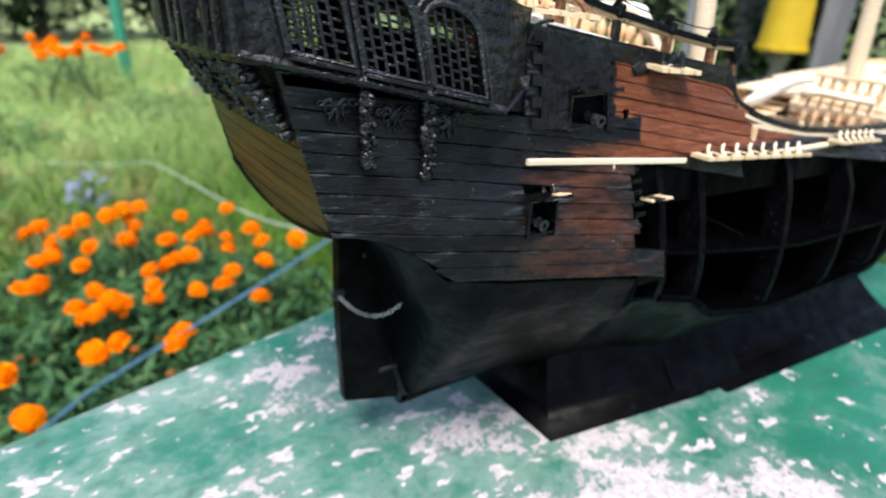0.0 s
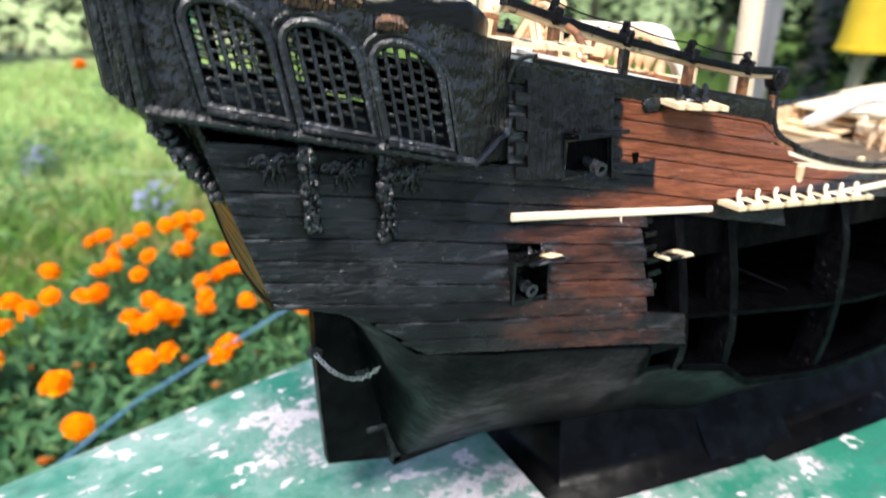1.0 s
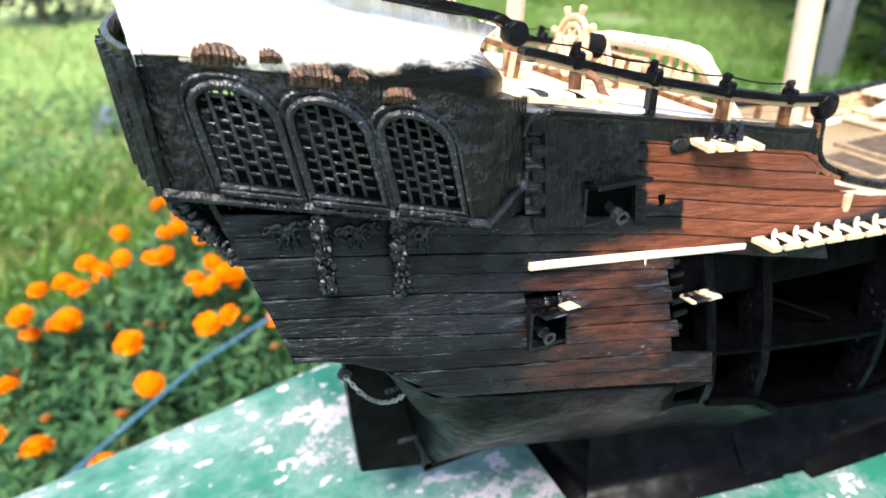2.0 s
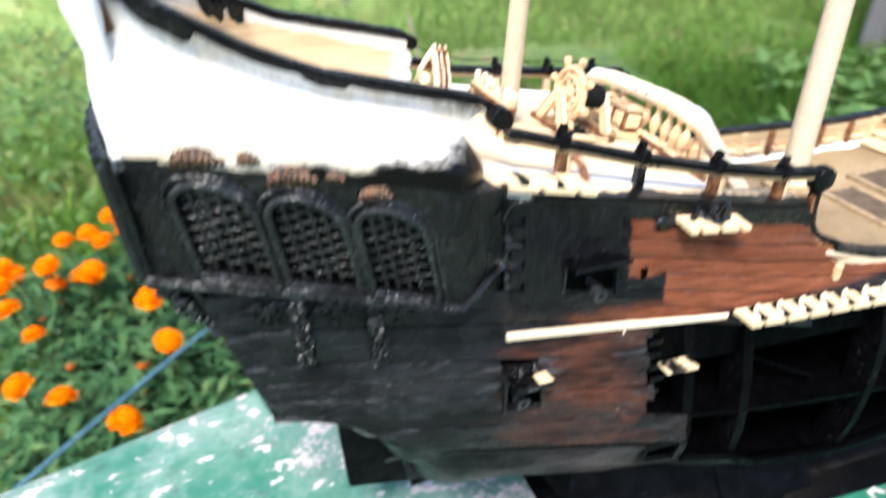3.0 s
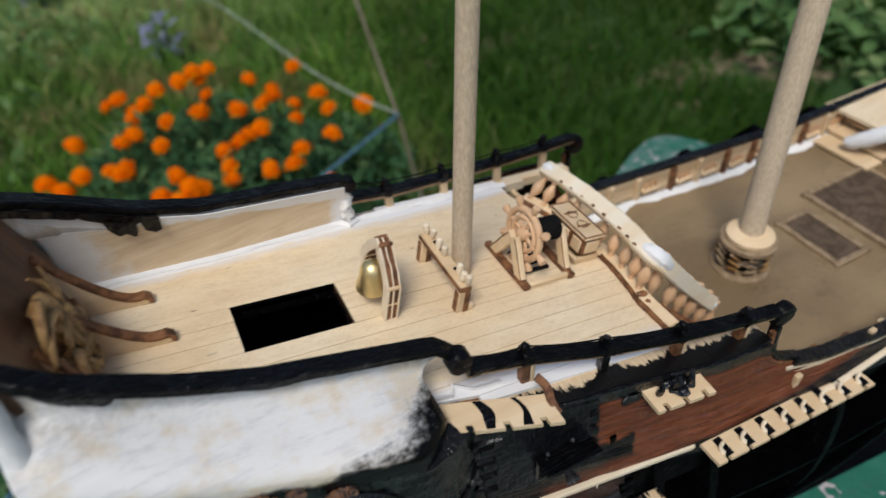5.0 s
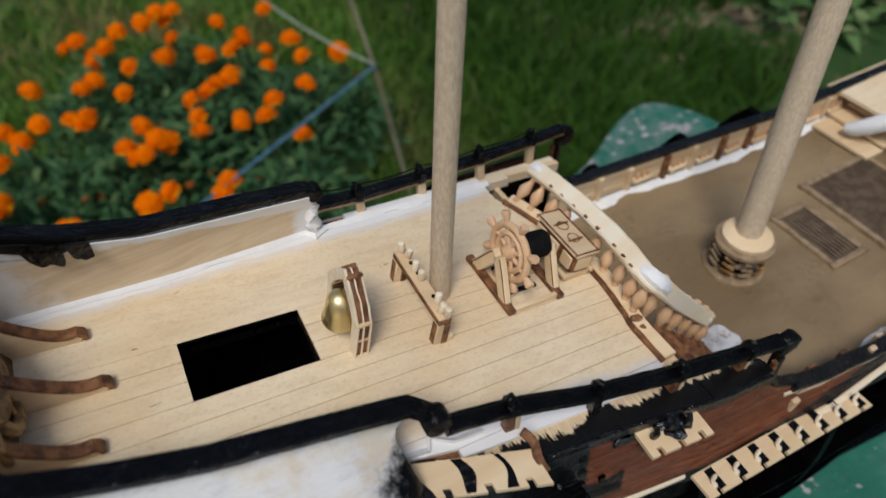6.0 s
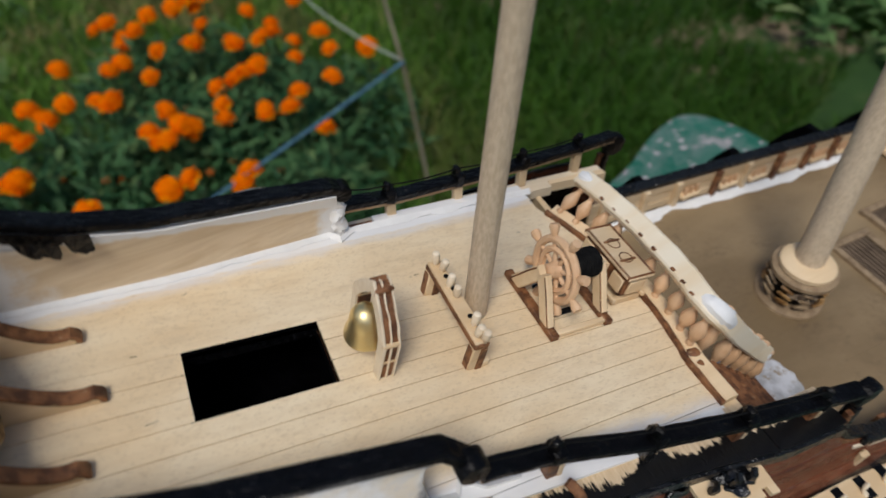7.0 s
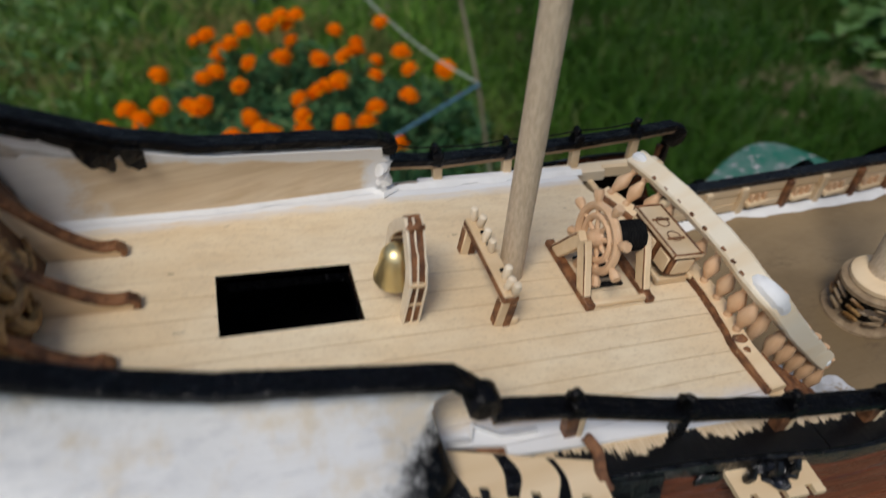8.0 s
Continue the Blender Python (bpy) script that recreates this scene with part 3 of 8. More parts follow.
def bar(bm, pts, w, h, side=(0, 1, 0)):
    """A flat bar of width w along side and height h along pts."""
    pts, side = [Vector(p) for p in pts], Vector(side)
    loops = []
    for i, p in enumerate(pts):
        d = (pts[min(i + 1, len(pts) - 1)] - pts[max(i - 1, 0)]).normalized()
        s = (side - d * side.dot(d)).normalized()
        u = d.cross(s)
        b = min(w, h) * 0.16
        loops.append([p + s * sx + u * ux for sx, ux in ((w / 2 - b, h / 2), (w / 2, h / 2 - b), (w / 2, -h / 2 + b), (w / 2 - b, -h / 2), (-w / 2 + b, -h / 2), (-w / 2, -h / 2 + b), (-w / 2, h / 2 - b), (-w / 2 + b, h / 2))])
    return rings(bm, loops)


def lathe(bm, prof, n=12, m=None):
    """A turned body of (radius, height) rows about z."""
    t = bmesh.new()
    rings(t, [[(r * math.cos(2 * math.pi * k / n), r * math.sin(2 * math.pi * k / n), z) for k in range(n)] for r, z in prof])
    return merge(bm, t, m)


def lerp_table(rows, x):
    """Straight interpolation in rows of (x, value, ...)."""
    if x <= rows[0][0]:
        return rows[0][1] if len(rows[0]) == 2 else rows[0][1:]
    for a, b in zip(rows, rows[1:]):
        if x <= b[0]:
            k = (x - a[0]) / (b[0] - a[0])
            v = [p + (q - p) * k for p, q in zip(a[1:], b[1:])]
            return v[0] if len(v) == 1 else v
    return rows[-1][1] if len(rows[-1]) == 2 else rows[-1][1:]


def smooth_curve(pts, n):
    """n + 1 points of a Catmull-Rom curve through pts."""
    pts = [Vector(p) for p in pts]
    out = []
    for i in range(n + 1):
        u = i / n * (len(pts) - 1)
        k = min(int(u), len(pts) - 2)
        f = u - k
        a, b, c, d = pts[max(k - 1, 0)], pts[k], pts[k + 1], pts[min(k + 2, len(pts) - 1)]
        out.append(0.5 * ((2 * b) + (c - a) * f + (2 * a - 5 * b + 4 * c - d) * f * f + (3 * b - a - 3 * c + d) * f ** 3))
    return out


def span(a, b, n):
    return [a + (b - a) * i / n for i in range(n + 1)]


def bumpy(bm, amount, scale, seed=0.0):
    """Pushes vertices about by smooth noise, for carved and worn shapes."""
    for v in bm.verts:
        v.co += noise.noise_vector(v.co * scale + Vector((seed, seed * 1.7, 0))) * amount


def blob(bm, c, r, m=None, sub=2):
    t = bmesh.new()
    bmesh.ops.create_icosphere(t, subdivisions=sub, radius=1.0, matrix=Matrix.Translation(c) @ Matrix.Diagonal((*r, 1)) if not isinstance(r, (int, float)) else Matrix.Translation(c) @ Matrix.Scale(r, 4))
    return merge(bm, t, m)


def pierced(bm, us, vs, keep, front, back):
    """A wall of cells with real openings: keep(i, j) says which cells are solid."""
    made = {}
    def vert(i, j, f):
        if (i, j, f) not in made:
            made[i, j, f] = bm.verts.new((back if f else front)(us[i], vs[j]))
        return made[i, j, f]
    nu, nv = len(us) - 1, len(vs) - 1
    solid = {(i, j) for i in range(nu) for j in range(nv) if keep(i, j)}
    for i, j in solid:
        for f in (0, 1):
            bm.faces.new([vert(i, j, f), vert(i + 1, j, f), vert(i + 1, j + 1, f), vert(i, j + 1, f)])
        for di, dj, a, b in ((-1, 0, (0, 0), (0, 1)), (1, 0, (1, 0), (1, 1)), (0, -1, (0, 0), (1, 0)), (0, 1, (0, 1), (1, 1))):
            if (i + di, j + dj) not in solid:
                p, q = (i + a[0], j + a[1]), (i + b[0], j + b[1])
                bm.faces.new([vert(*p, 0), vert(*q, 0), vert(*q, 1), vert(*p, 1)])
    return bm


# ---- ground and table ----
def ground():
    bm = bm_new()
    def zg(x, y):
        return 0.03 * noise.noise(Vector((x * 0.9, y * 0.9, 0))) + 0.012 * noise.noise(Vector((x * 4, y * 4, 3)))
    xs = [-400, -60, -15] + span(-5, 9, 56) + [20, 70, 400]
    ys = [-400, -60, -12] + span(-4, 12, 64) + [20, 60, 400]
    vs = [[bm.verts.new((x, y, zg(x, y) if abs(x) < 14 and abs(y) < 14 else 0)) for x in xs] for y in ys]
    for a, b in zip(vs, vs[1:]):
        for i in range(len(xs) - 1):
            bm.faces.new((a[i], a[i + 1], b[i + 1], b[i]))
    tagged(part("ground", bm, M_ground), "garden ground of short grass and bare brown soil", "ground", kind="structure")


ground()


def table():
    t = empty("table", (0, 0, 0), "outdoor table with flaking green paint over white primer", "table")
    far = smooth_curve([(-0.80, -0.02, 0), (-0.50, 0.040, 0), (-0.28, 0.086, 0), (-0.135, 0.116, 0), (-0.03, 0.139, 0), (0.176, 0.187, 0), (0.262, 0.2285, 0), (0.305, 0.2365, 0), (0.332, 0.205, 0), (0.345, 0.15, 0), (0.365, 0.02, 0), (0.40, -0.17, 0), (0.39, -0.26, 0), (0.30, -0.31, 0), (-0.20, -0.44, 0), (-0.60, -0.52, 0), (-0.80, -0.48, 0), (-0.86, -0.25, 0), (-0.84, -0.06, 0)], 90)
    out = [(p.x, p.y) for p in far]
    m = Matrix.Translation((0, 0, 0.70))
    mid = Vector((-0.2, -0.15))
    bm = bm_new()
    def ring(inset, z):
        res = []
        for i, (x, y) in enumerate(out):
            d = Vector((x, y)) - mid
            k = 1 - inset / d.length
            res.append(m @ Vector((mid.x + d.x * k, mid.y + d.y * k, z)))
        return res
    rings(bm, [ring(0.012, -0.05), ring(0.0, -0.044), ring(0.0, -0.008), ring(0.003, -0.002), ring(0.01, 0.0)])
    part("tabletop", bm, M_table, t, smooth=False)
    for lx in (-0.62, 0.20):
        for ly in (-0.26, 0.0):
            bm = bm_new()
            box(bm, (lx, ly, -0.375), (0.07, 0.07, 0.66), m, 0.006)
            part("leg", bm, M_table, t, smooth=False)


table()

# ---- the model ship ----
SHIP = empty("model_ship", (0.05, 0, 0.70), "half-built wooden model sailing ship with a black-painted stern", "model ship")
ZL = [0.72, 0.74, 0.76, 0.78, 0.80, 0.82, 0.835, 0.85, 0.87, 0.895, 0.93]
BREADTH = [
    (-0.140, 0.049, 0.049, 0.049, 0.049, 0.049, 0.049, 0.0495, 0.0485, 0.047, 0.045, 0.043),
    (-0.105, 0.003, 0.003, 0.004, 0.020, 0.054, 0.0582, 0.0575, 0.0525, 0.0505, 0.048, 0.045),
    (-0.080, 0.003, 0.010, 0.022, 0.045, 0.0605, 0.0625, 0.0615, 0.0555, 0.0525, 0.050, 0.047),
    (-0.060, 0.003, 0.018, 0.036, 0.055, 0.066, 0.0655, 0.064, 0.0575, 0.0550, 0.0525, 0.05),
    (-0.020, 0.006, 0.040, 0.060, 0.072, 0.0765, 0.072, 0.0675, 0.0625, 0.0585, 0.0545, 0.052),
    (0.020, 0.012, 0.054, 0.0735, 0.0800, 0.0805, 0.0765, 0.072, 0.0675, 0.063, 0.059, 0.056),
    (0.070, 0.02, 0.064, 0.0815, 0.0840, 0.0835, 0.081, 0.077, 0.068, 0.062, 0.060, 0.059),
    (0.200, 0.02, 0.070, 0.0845, 0.0865, 0.087, 0.084, 0.072, 0.062, 0.059, 0.058, 0.057),
    (0.330, 0.01, 0.04, 0.058, 0.066, 0.068, 0.066, 0.060, 0.056, 0.054, 0.053, 0.052),
    (0.400, 0.004, 0.016, 0.028, 0.036, 0.040, 0.042, 0.043, 0.043, 0.043, 0.043, 0.042),
    (0.440, 0.003, 0.003, 0.003, 0.004, 0.005, 0.006, 0.007, 0.008, 0.010, 0.012, 0.012),
]


def half(x, z):
    """The hull's half breadth at x and z."""
    row = lerp_table(BREADTH, x)
    return lerp_table(list(zip(ZL, row)), z)


def z_low(x):
    """Lower edge of the planking."""
    return lerp_table([(-0.137, 0.8346), (-0.125, 0.8332), (-0.114, 0.8285), (-0.105, 0.8205), (-0.099, 0.8135), (-0.074, 0.8080), (-0.0176, 0.8015), (-0.0172, 0.7905), (-0.002, 0.7890), (0.018, 0.7840), (0.024, 0.7795), (0.035, 0.7710), (0.084, 0.7620), (0.174, 0.7540), (0.33, 0.766), (0.45, 0.80)], x)


def z_sheer(x):
    """Top edge of the hull along the quarterdeck and the waist."""
    return lerp_table([(-0.16, 0.915), (-0.066, 0.8955), (0.027, 0.8785), (0.040, 0.876), (0.0425, 0.866), (0.048, 0.8605), (0.06, 0.8565), (0.075, 0.8520), (0.1, 0.8470), (0.14, 0.8425), (0.2, 0.8395), (0.33, 0.845), (0.44, 0.86)], x)


def z_ledge(x):
    """Underside of the quarter gallery."""
    return 0.8886 - 0.228 * (x + 0.157)


def z_deck(x):
    return 0.88545 - 0.21 * x


def deck_half(x):
    return lerp_table([(-0.152, 0.0345), (-0.108, 0.0370), (-0.066, 0.0425), (-0.06, 0.0465), (0.0, 0.0500), (0.012, 0.0508)], x)


def z_main(x):
    return lerp_table([(0.0, 0.834), (0.09, 0.832), (0.15, 0.827), (0.25, 0.826), (0.44, 0.835)], x)


def stern_line(z):
    """After edge of the side planking, raked with the transom."""
    return -0.1364 - 0.262 * (z - 0.8346)


def strip(bm, xs, zlo, zhi, side, out=0.0, thick=0.0012):
    """One plank bent to the hull between the lines zlo and zhi."""
    loops = []
    for x in xs:
        a, b = zlo(x), zhi(x)
        ya, yb = half(x, a) + out, half(x, b) + out
        xl, xm, xu = max(x, stern_line(a)), max(x, stern_line((a + b) / 2)), max(x, stern_line(b))
        e = min(0.0004, (b - a) * 0.2)
        loops.append([(xl, side * (ya - 0.00025), a), (xl, side * ya, a + e), (xm, side * (ya + (yb - ya) * 0.5 + 0.00012), (a + b) / 2), (xu, side * yb, b - e), (xu, side * (yb - 0.00025), b), (xu, side * (yb - thick), b), (xl, side * (ya - thick), a)])
    return rings(bm, loops)


ROWS_N = 15


def row_z(k, x):
    a = lerp_table([(-0.08, 0.8106), (-0.074, 0.8095), (-0.017, 0.803), (0.05, 0.787), (0.2, 0.778), (0.45, 0.80)], x) - 0.135 * min(0.0, x + 0.08)
    b = 0.8955 - 0.195 * (x + 0.066)
    return a + (b - a) * k / ROWS_N


PORTS = [(-0.0688, -0.0568, 0.8268, 0.8388), (-0.0482, -0.0312, 0.8612, 0.8722)]


def planking(side):
    """Long planks of one side, open amidships and at the gun ports."""
    rnd = random.Random(5 if side < 0 else 9)
    for k in range(ROWS_N):
        zmid = lambda x: (row_z(k, x) + row_z(k + 1, x)) / 2
        xa = -0.1366 - 0.262 * max(0, row_z(k + 1, -0.14) - 0.8346)
        while row_z(k + 1, xa) < z_low(xa) + 0.0008:
            xa += 0.001
        if zmid(-0.075) > z_ledge(-0.075) + 0.001:
            xa = -0.0665
        xb = 0.0445 if zmid(0.0) > 0.8455 else -0.0185 + rnd.uniform(-0.0015, 0.0015)
        if zmid(-0.01) < 0.8125:
            xb = -0.0042 + rnd.uniform(-0.0008, 0.0004)
        if side < 0 and 0.8455 < zmid(0.05) < 0.8608:
            xb = 0.30
        runs = [(xa, xb)]
        if side < 0:
            for p0, p1, q0, q1 in PORTS:
                nxt = []
                for a, b in runs:
                    zm = zmid((p0 + p1) / 2)
                    if q0 - 0.0012 < zm < q1 + 0.0012 and a < p1 and b > p0:
                        if a < p0 - 0.002:
                            nxt.append((a, p0))
                        if b > p1 + 0.002:
                            nxt.append((p1, b))
                    else:
                        nxt.append((a, b))
                runs = nxt
        for a, b in runs:
            drop = 0.010 if side > 0 else 0.0
            top = lambda x: min(row_z(k + 1, x) - 0.0001, z_sheer(x) - drop)
            low = lambda x: max(z_low(x), min(row_z(k, x) + 0.0001, z_sheer(x) - drop - 0.0003))
            bm = bm_new()
            strip(bm, span(a + 0.00015, b - 0.00015, max(2, int((b - a) / 0.008))), low, top, side, rnd.uniform(-0.0003, 0.0003))
            part("plank", bm, M_hull, SHIP, smooth=False)


UNDER = [
    (-0.137, 0.036, 0.8310, 0.018, 0.8285, 0.003, 0.8275),
    (-0.122, 0.038, 0.8300, 0.014, 0.8285, 0.003, 0.8280),
    (-0.110, 0.042, 0.8190, 0.010, 0.8220, 0.003, 0.8220),
    (-0.100, 0.046, 0.7980, 0.012, 0.8020, 0.003, 0.8000),
    (-0.0945, 0.042, 0.7890, 0.012, 0.7840, 0.003, 0.7760),
    (-0.0865, 0.049, 0.7815, 0.021, 0.7550, 0.003, 0.7400),
    (-0.080, 0.055, 0.7860, 0.030, 0.7530, 0.003, 0.7215),
    (-0.060, 0.0600, 0.7870, 0.036, 0.7560, 0.004, 0.7205),
    (-0.020, 0.0665, 0.7800, 0.044, 0.7490, 0.006, 0.7195),
    (0.012, 0.0655, 0.7680, 0.046, 0.7440, 0.008, 0.7195),
    (0.035, 0.0680, 0.7570, 0.052, 0.7390, 0.009, 0.7195),
    (0.060, 0.0680, 0.7520, 0.050, 0.7360, 0.009, 0.7195),
    (0.200, 0.0690, 0.7420, 0.050, 0.7300, 0.009, 0.7195),
    (0.330, 0.0460, 0.7520, 0.030, 0.7350, 0.005, 0.7205),
    (0.400, 0.0240, 0.7700, 0.012, 0.7480, 0.003, 0.7240),
    (0.440, 0.0035, 0.7900, 0.003, 0.7700, 0.003, 0.7500),
]


def under_skin(side):
    """The smooth lower hull, with its hollow run to the sternpost."""
    bm = bm_new()
    xs = span(-0.137, -0.06, 22) + span(-0.06, -0.0176, 6)[1:] + [-0.0172, -0.010, -0.002, 0.008, 0.018, 0.021, 0.024, 0.030] + span(0.036, 0.44, 34)
    loops = []
    for x in xs:
        r = lerp_table(UNDER, x)
        c = smooth_curve([(0, half(x, z_low(x)) - 0.0002, z_low(x)), (0, r[0], r[1]), (0, r[2], r[3]), (0, r[4], r[5])], 12)
        outer = [(x, side * v.y, v.z) for v in c]
        inner = [(x, side * max(v.y - 0.0015, 0.001), v.z + 0.001) for v in reversed(c)]
        loops.append(outer + inner)
    rings(bm, loops)
    part("lower_hull", bm, M_green_black, SHIP, "smooth greenish-black lower hull", angle=60)


for s in (-1, 1):
    planking(s)
    under_skin(s)


def hull_bones():
    # keel, sternpost and stem
    bm = bm_new()
    bar(bm, [(x, 0, 0.7200) for x in span(-0.0835, 0.40, 8)] + [(0.43, 0, 0.745), (0.445, 0, 0.80), (0.452, 0, 0.87)], 0.006, 0.006)
    part("keel", bm, M_green_black, SHIP)
    bm = bm_new()
    bar(bm, [(-0.0815, 0, 0.7195), (-0.0875, 0, 0.77), (-0.0935, 0, 0.828)], 0.006, 0.005)
    part("sternpost", bm, M_black, SHIP)
    # bulkheads, cut out between the two decks so that the open side shows the hold
    for x in (-0.0030, 0.0200, 0.0805, 0.139, 0.19, 0.235, 0.285, 0.335):
        for side in (-1, 1):
            zt = z_main(x) + 0.010
            zs = span(z_low(x) - 0.001, zt, 8)
            outer = [(side * (half(x, z) - 0.0014), z) for z in zs]
            inner = [(side * (half(x, z) - (0.0075 if x < 0.01 else 0.012)), z) for z in zs]
            poly = outer + inner[::-1]
            bm = bm_new()
            rings(bm, [[(x - 0.0021, y, z) for y, z in poly], [(x + 0.0021, y, z) for y, z in poly]])
            part("rib", bm, M_frame_black, SHIP, "black rib edge with a rubbed front", smooth=False)
    # lower and middle deck in the hold
    mid_z = lambda x: lerp_table([(-0.02, 0.8105), (0.0, 0.8078), (0.1, 0.7928), (0.2, 0.7880), (0.4, 0.80)], x)
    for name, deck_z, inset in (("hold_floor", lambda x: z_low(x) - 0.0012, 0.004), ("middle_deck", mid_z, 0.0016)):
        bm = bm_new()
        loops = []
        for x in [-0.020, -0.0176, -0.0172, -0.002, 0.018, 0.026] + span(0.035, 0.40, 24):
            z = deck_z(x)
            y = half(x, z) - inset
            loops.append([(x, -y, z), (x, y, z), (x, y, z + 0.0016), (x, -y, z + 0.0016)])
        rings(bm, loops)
        part(name, bm, M_hold, SHIP, "deck board inside the open hull, blackened as deep shade", smooth=False)
    # boards in the same shade black close off the hold
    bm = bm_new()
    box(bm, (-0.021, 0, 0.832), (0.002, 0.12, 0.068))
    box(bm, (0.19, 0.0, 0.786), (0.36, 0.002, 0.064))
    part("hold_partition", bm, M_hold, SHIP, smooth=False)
    # stringer under the opening and the patch of hull with a square hole beside it
    bm = bm_new()
    bar(bm, [(x, -(half(x, z_low(x)) - 0.0005), z_low(x) + 0.0002) for x in [-0.0025, 0.018, 0.024, 0.030] + span(0.036, 0.40, 24)], 0.003, 0.0032)
    part("stringer", bm, M_hold, SHIP)
    for x0, x1, q0, q1 in ((-0.0185, -0.0030, 0.7992, 0.8030), (-0.0060, -0.0028, 0.7885, 0.7993)):
        bm = bm_new()
        strip(bm, span(x0, x1, 4), lambda x: q0, lambda x: q1, -1, 0.0001)
        part("hull_patch", bm, M_green_black, SHIP, smooth=False)
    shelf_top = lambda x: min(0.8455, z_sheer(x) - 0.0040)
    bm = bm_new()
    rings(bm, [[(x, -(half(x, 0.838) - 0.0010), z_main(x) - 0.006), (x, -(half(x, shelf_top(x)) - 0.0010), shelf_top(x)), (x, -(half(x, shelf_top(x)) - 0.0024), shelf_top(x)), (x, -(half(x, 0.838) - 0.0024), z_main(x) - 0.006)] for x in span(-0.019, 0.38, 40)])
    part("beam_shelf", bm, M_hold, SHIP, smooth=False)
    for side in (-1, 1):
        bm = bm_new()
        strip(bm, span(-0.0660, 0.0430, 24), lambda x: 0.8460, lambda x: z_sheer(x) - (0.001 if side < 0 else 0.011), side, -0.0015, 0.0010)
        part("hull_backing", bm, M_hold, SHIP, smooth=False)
    # broken ends of the planks beside the opening
    rnd = random.Random(3)
    for i in range(6):
        z = 0.8435 - i * 0.0042
        ln = rnd.uniform(0.003, 0.0075)
        bm = bm_new()
        box(bm, (-0.0185 + ln / 2, -half(-0.017, z) + 0.0008, z), (ln, 0.0012, 0.0019), None, 0.0002)
        part("plank_end", bm, M_black_wood, SHIP, smooth=False)
    # loose sticks lying in the hold
    for a, b in (((0.026, -0.064, 0.8195), (0.060, -0.072, 0.8030)), ((0.024, -0.066, 0.8085), (0.05, -0.060, 0.8035)), ((0.090, -0.070, 0.7985), (0.125, -0.062, 0.7955))):
        bm = bm_new()
        tube(bm, [a, b], 0.0009, 6)
        part("stick", bm, M_hold, SHIP)


hull_bones()


def rudder():
    r = bm_new()
    prof = [(-0.1127, 0.7312), (-0.1137, 0.76), (-0.1140, 0.785), (-0.1132, 0.81), (-0.1120, 0.832), (-0.0975, 0.832), (-0.0915, 0.77), (-0.0848, 0.7222)]
    rings(r, [[(x, -0.0028, z) for x, z in prof], [(x, 0.0028, z) for x, z in prof]])
    bmesh.ops.bevel(r, geom=r.edges[:], offset=0.0006, segments=1, affect="EDGES")
    ru = part("rudder", r, M_stand, SHIP, "black rudder with a small steel chain")
    for k in range(3):
        bm = bm_new()
        box(bm, (-0.0895 - 0.0035 * k, 0, 0.742 + 0.03 * k), (0.012, 0.0075, 0.003), None, 0.0005)
        part("rudder_hinge", bm, M_black, ru)
    # chain from the rudder's after edge to the run of the hull
    c = smooth_curve([(-0.1142, -0.004, 0.7865), (-0.111, -0.010, 0.7825), (-0.1065, -0.017, 0.7815), (-0.102, -0.023, 0.7845), (-0.0985, -0.0275, 0.7900)], 17)
    for i in range(17):
        a, b = c[i], c[i + 1]
        bm = bm_new()
        d = (b - a).normalized()
        q = d.to_track_quat("X", "Z").to_matrix().to_4x4()
        m = Matrix.Translation((a + b) / 2) @ q @ Matrix.Rotation(radians(90 * (i % 2)), 4, "X")
        tube(bm, [m @ Vector((0.0013 * math.cos(t), 0.0008 * math.sin(t), 0)) for t in span(0, 2 * math.pi, 10)], 0.00028, 5)
        part("chain_link", bm, M_steel, ru, "steel chain link")
    bm = bm_new()
    lathe(bm, [(0.0026, -0.001), (0.0034, 0), (0.0026, 0.001)], 10, Matrix.Translation((-0.1140, -0.0025, 0.7868)) @ Matrix.Rotation(radians(90), 4, "X"))
    bumpy(bm, 0.0004, 900)
    part("chain_plate", bm, M_black_relief, ru)


rudder()


def stand():
    st = empty("stand", (0.05, 0, 0.70), "low black cradle stand under the ship's keel", "stand")
    def wedge(x0, x1, y0, y1, top, inset, name):
        bm = bm_new()
        n = 8
        loops = []
        for i in range(n + 1):
            f = i / n
            g = f ** 0.6
            z = 0.7004 + (top - 0.7004) * f
            a, b = inset * g, (y1 * 0.45) * g
            loops.append([(x0 + a, -y0 + b, z), (x1 - a, -y1 + b, z), (x1 - a, y1 - b, z), (x0 + a, y0 - b, z)])
        rings(bm, loops)
        part(name, bm, M_stand, st, angle=50)
    wedge(-0.024, 0.078, 0.048, 0.066, 0.738, 0.020, "stand_foot")
    wedge(0.089, 0.275, 0.072, 0.090, 0.738, 0.020, "stand_foot")
    # black fill between the feet, added to stand for the gap's deep shade
    bm = bm_new()
    rings(bm, [[(x, -w, 0.7006), (x, w, 0.7006), (x, w * 0.62, 0.7300), (x, -w * 0.62, 0.7300)] for x, w in ((0.060, 0.060), (0.085, 0.0665), (0.110, 0.069))])
    part("stand_gap_shade", bm, M_stand, st)


stand()


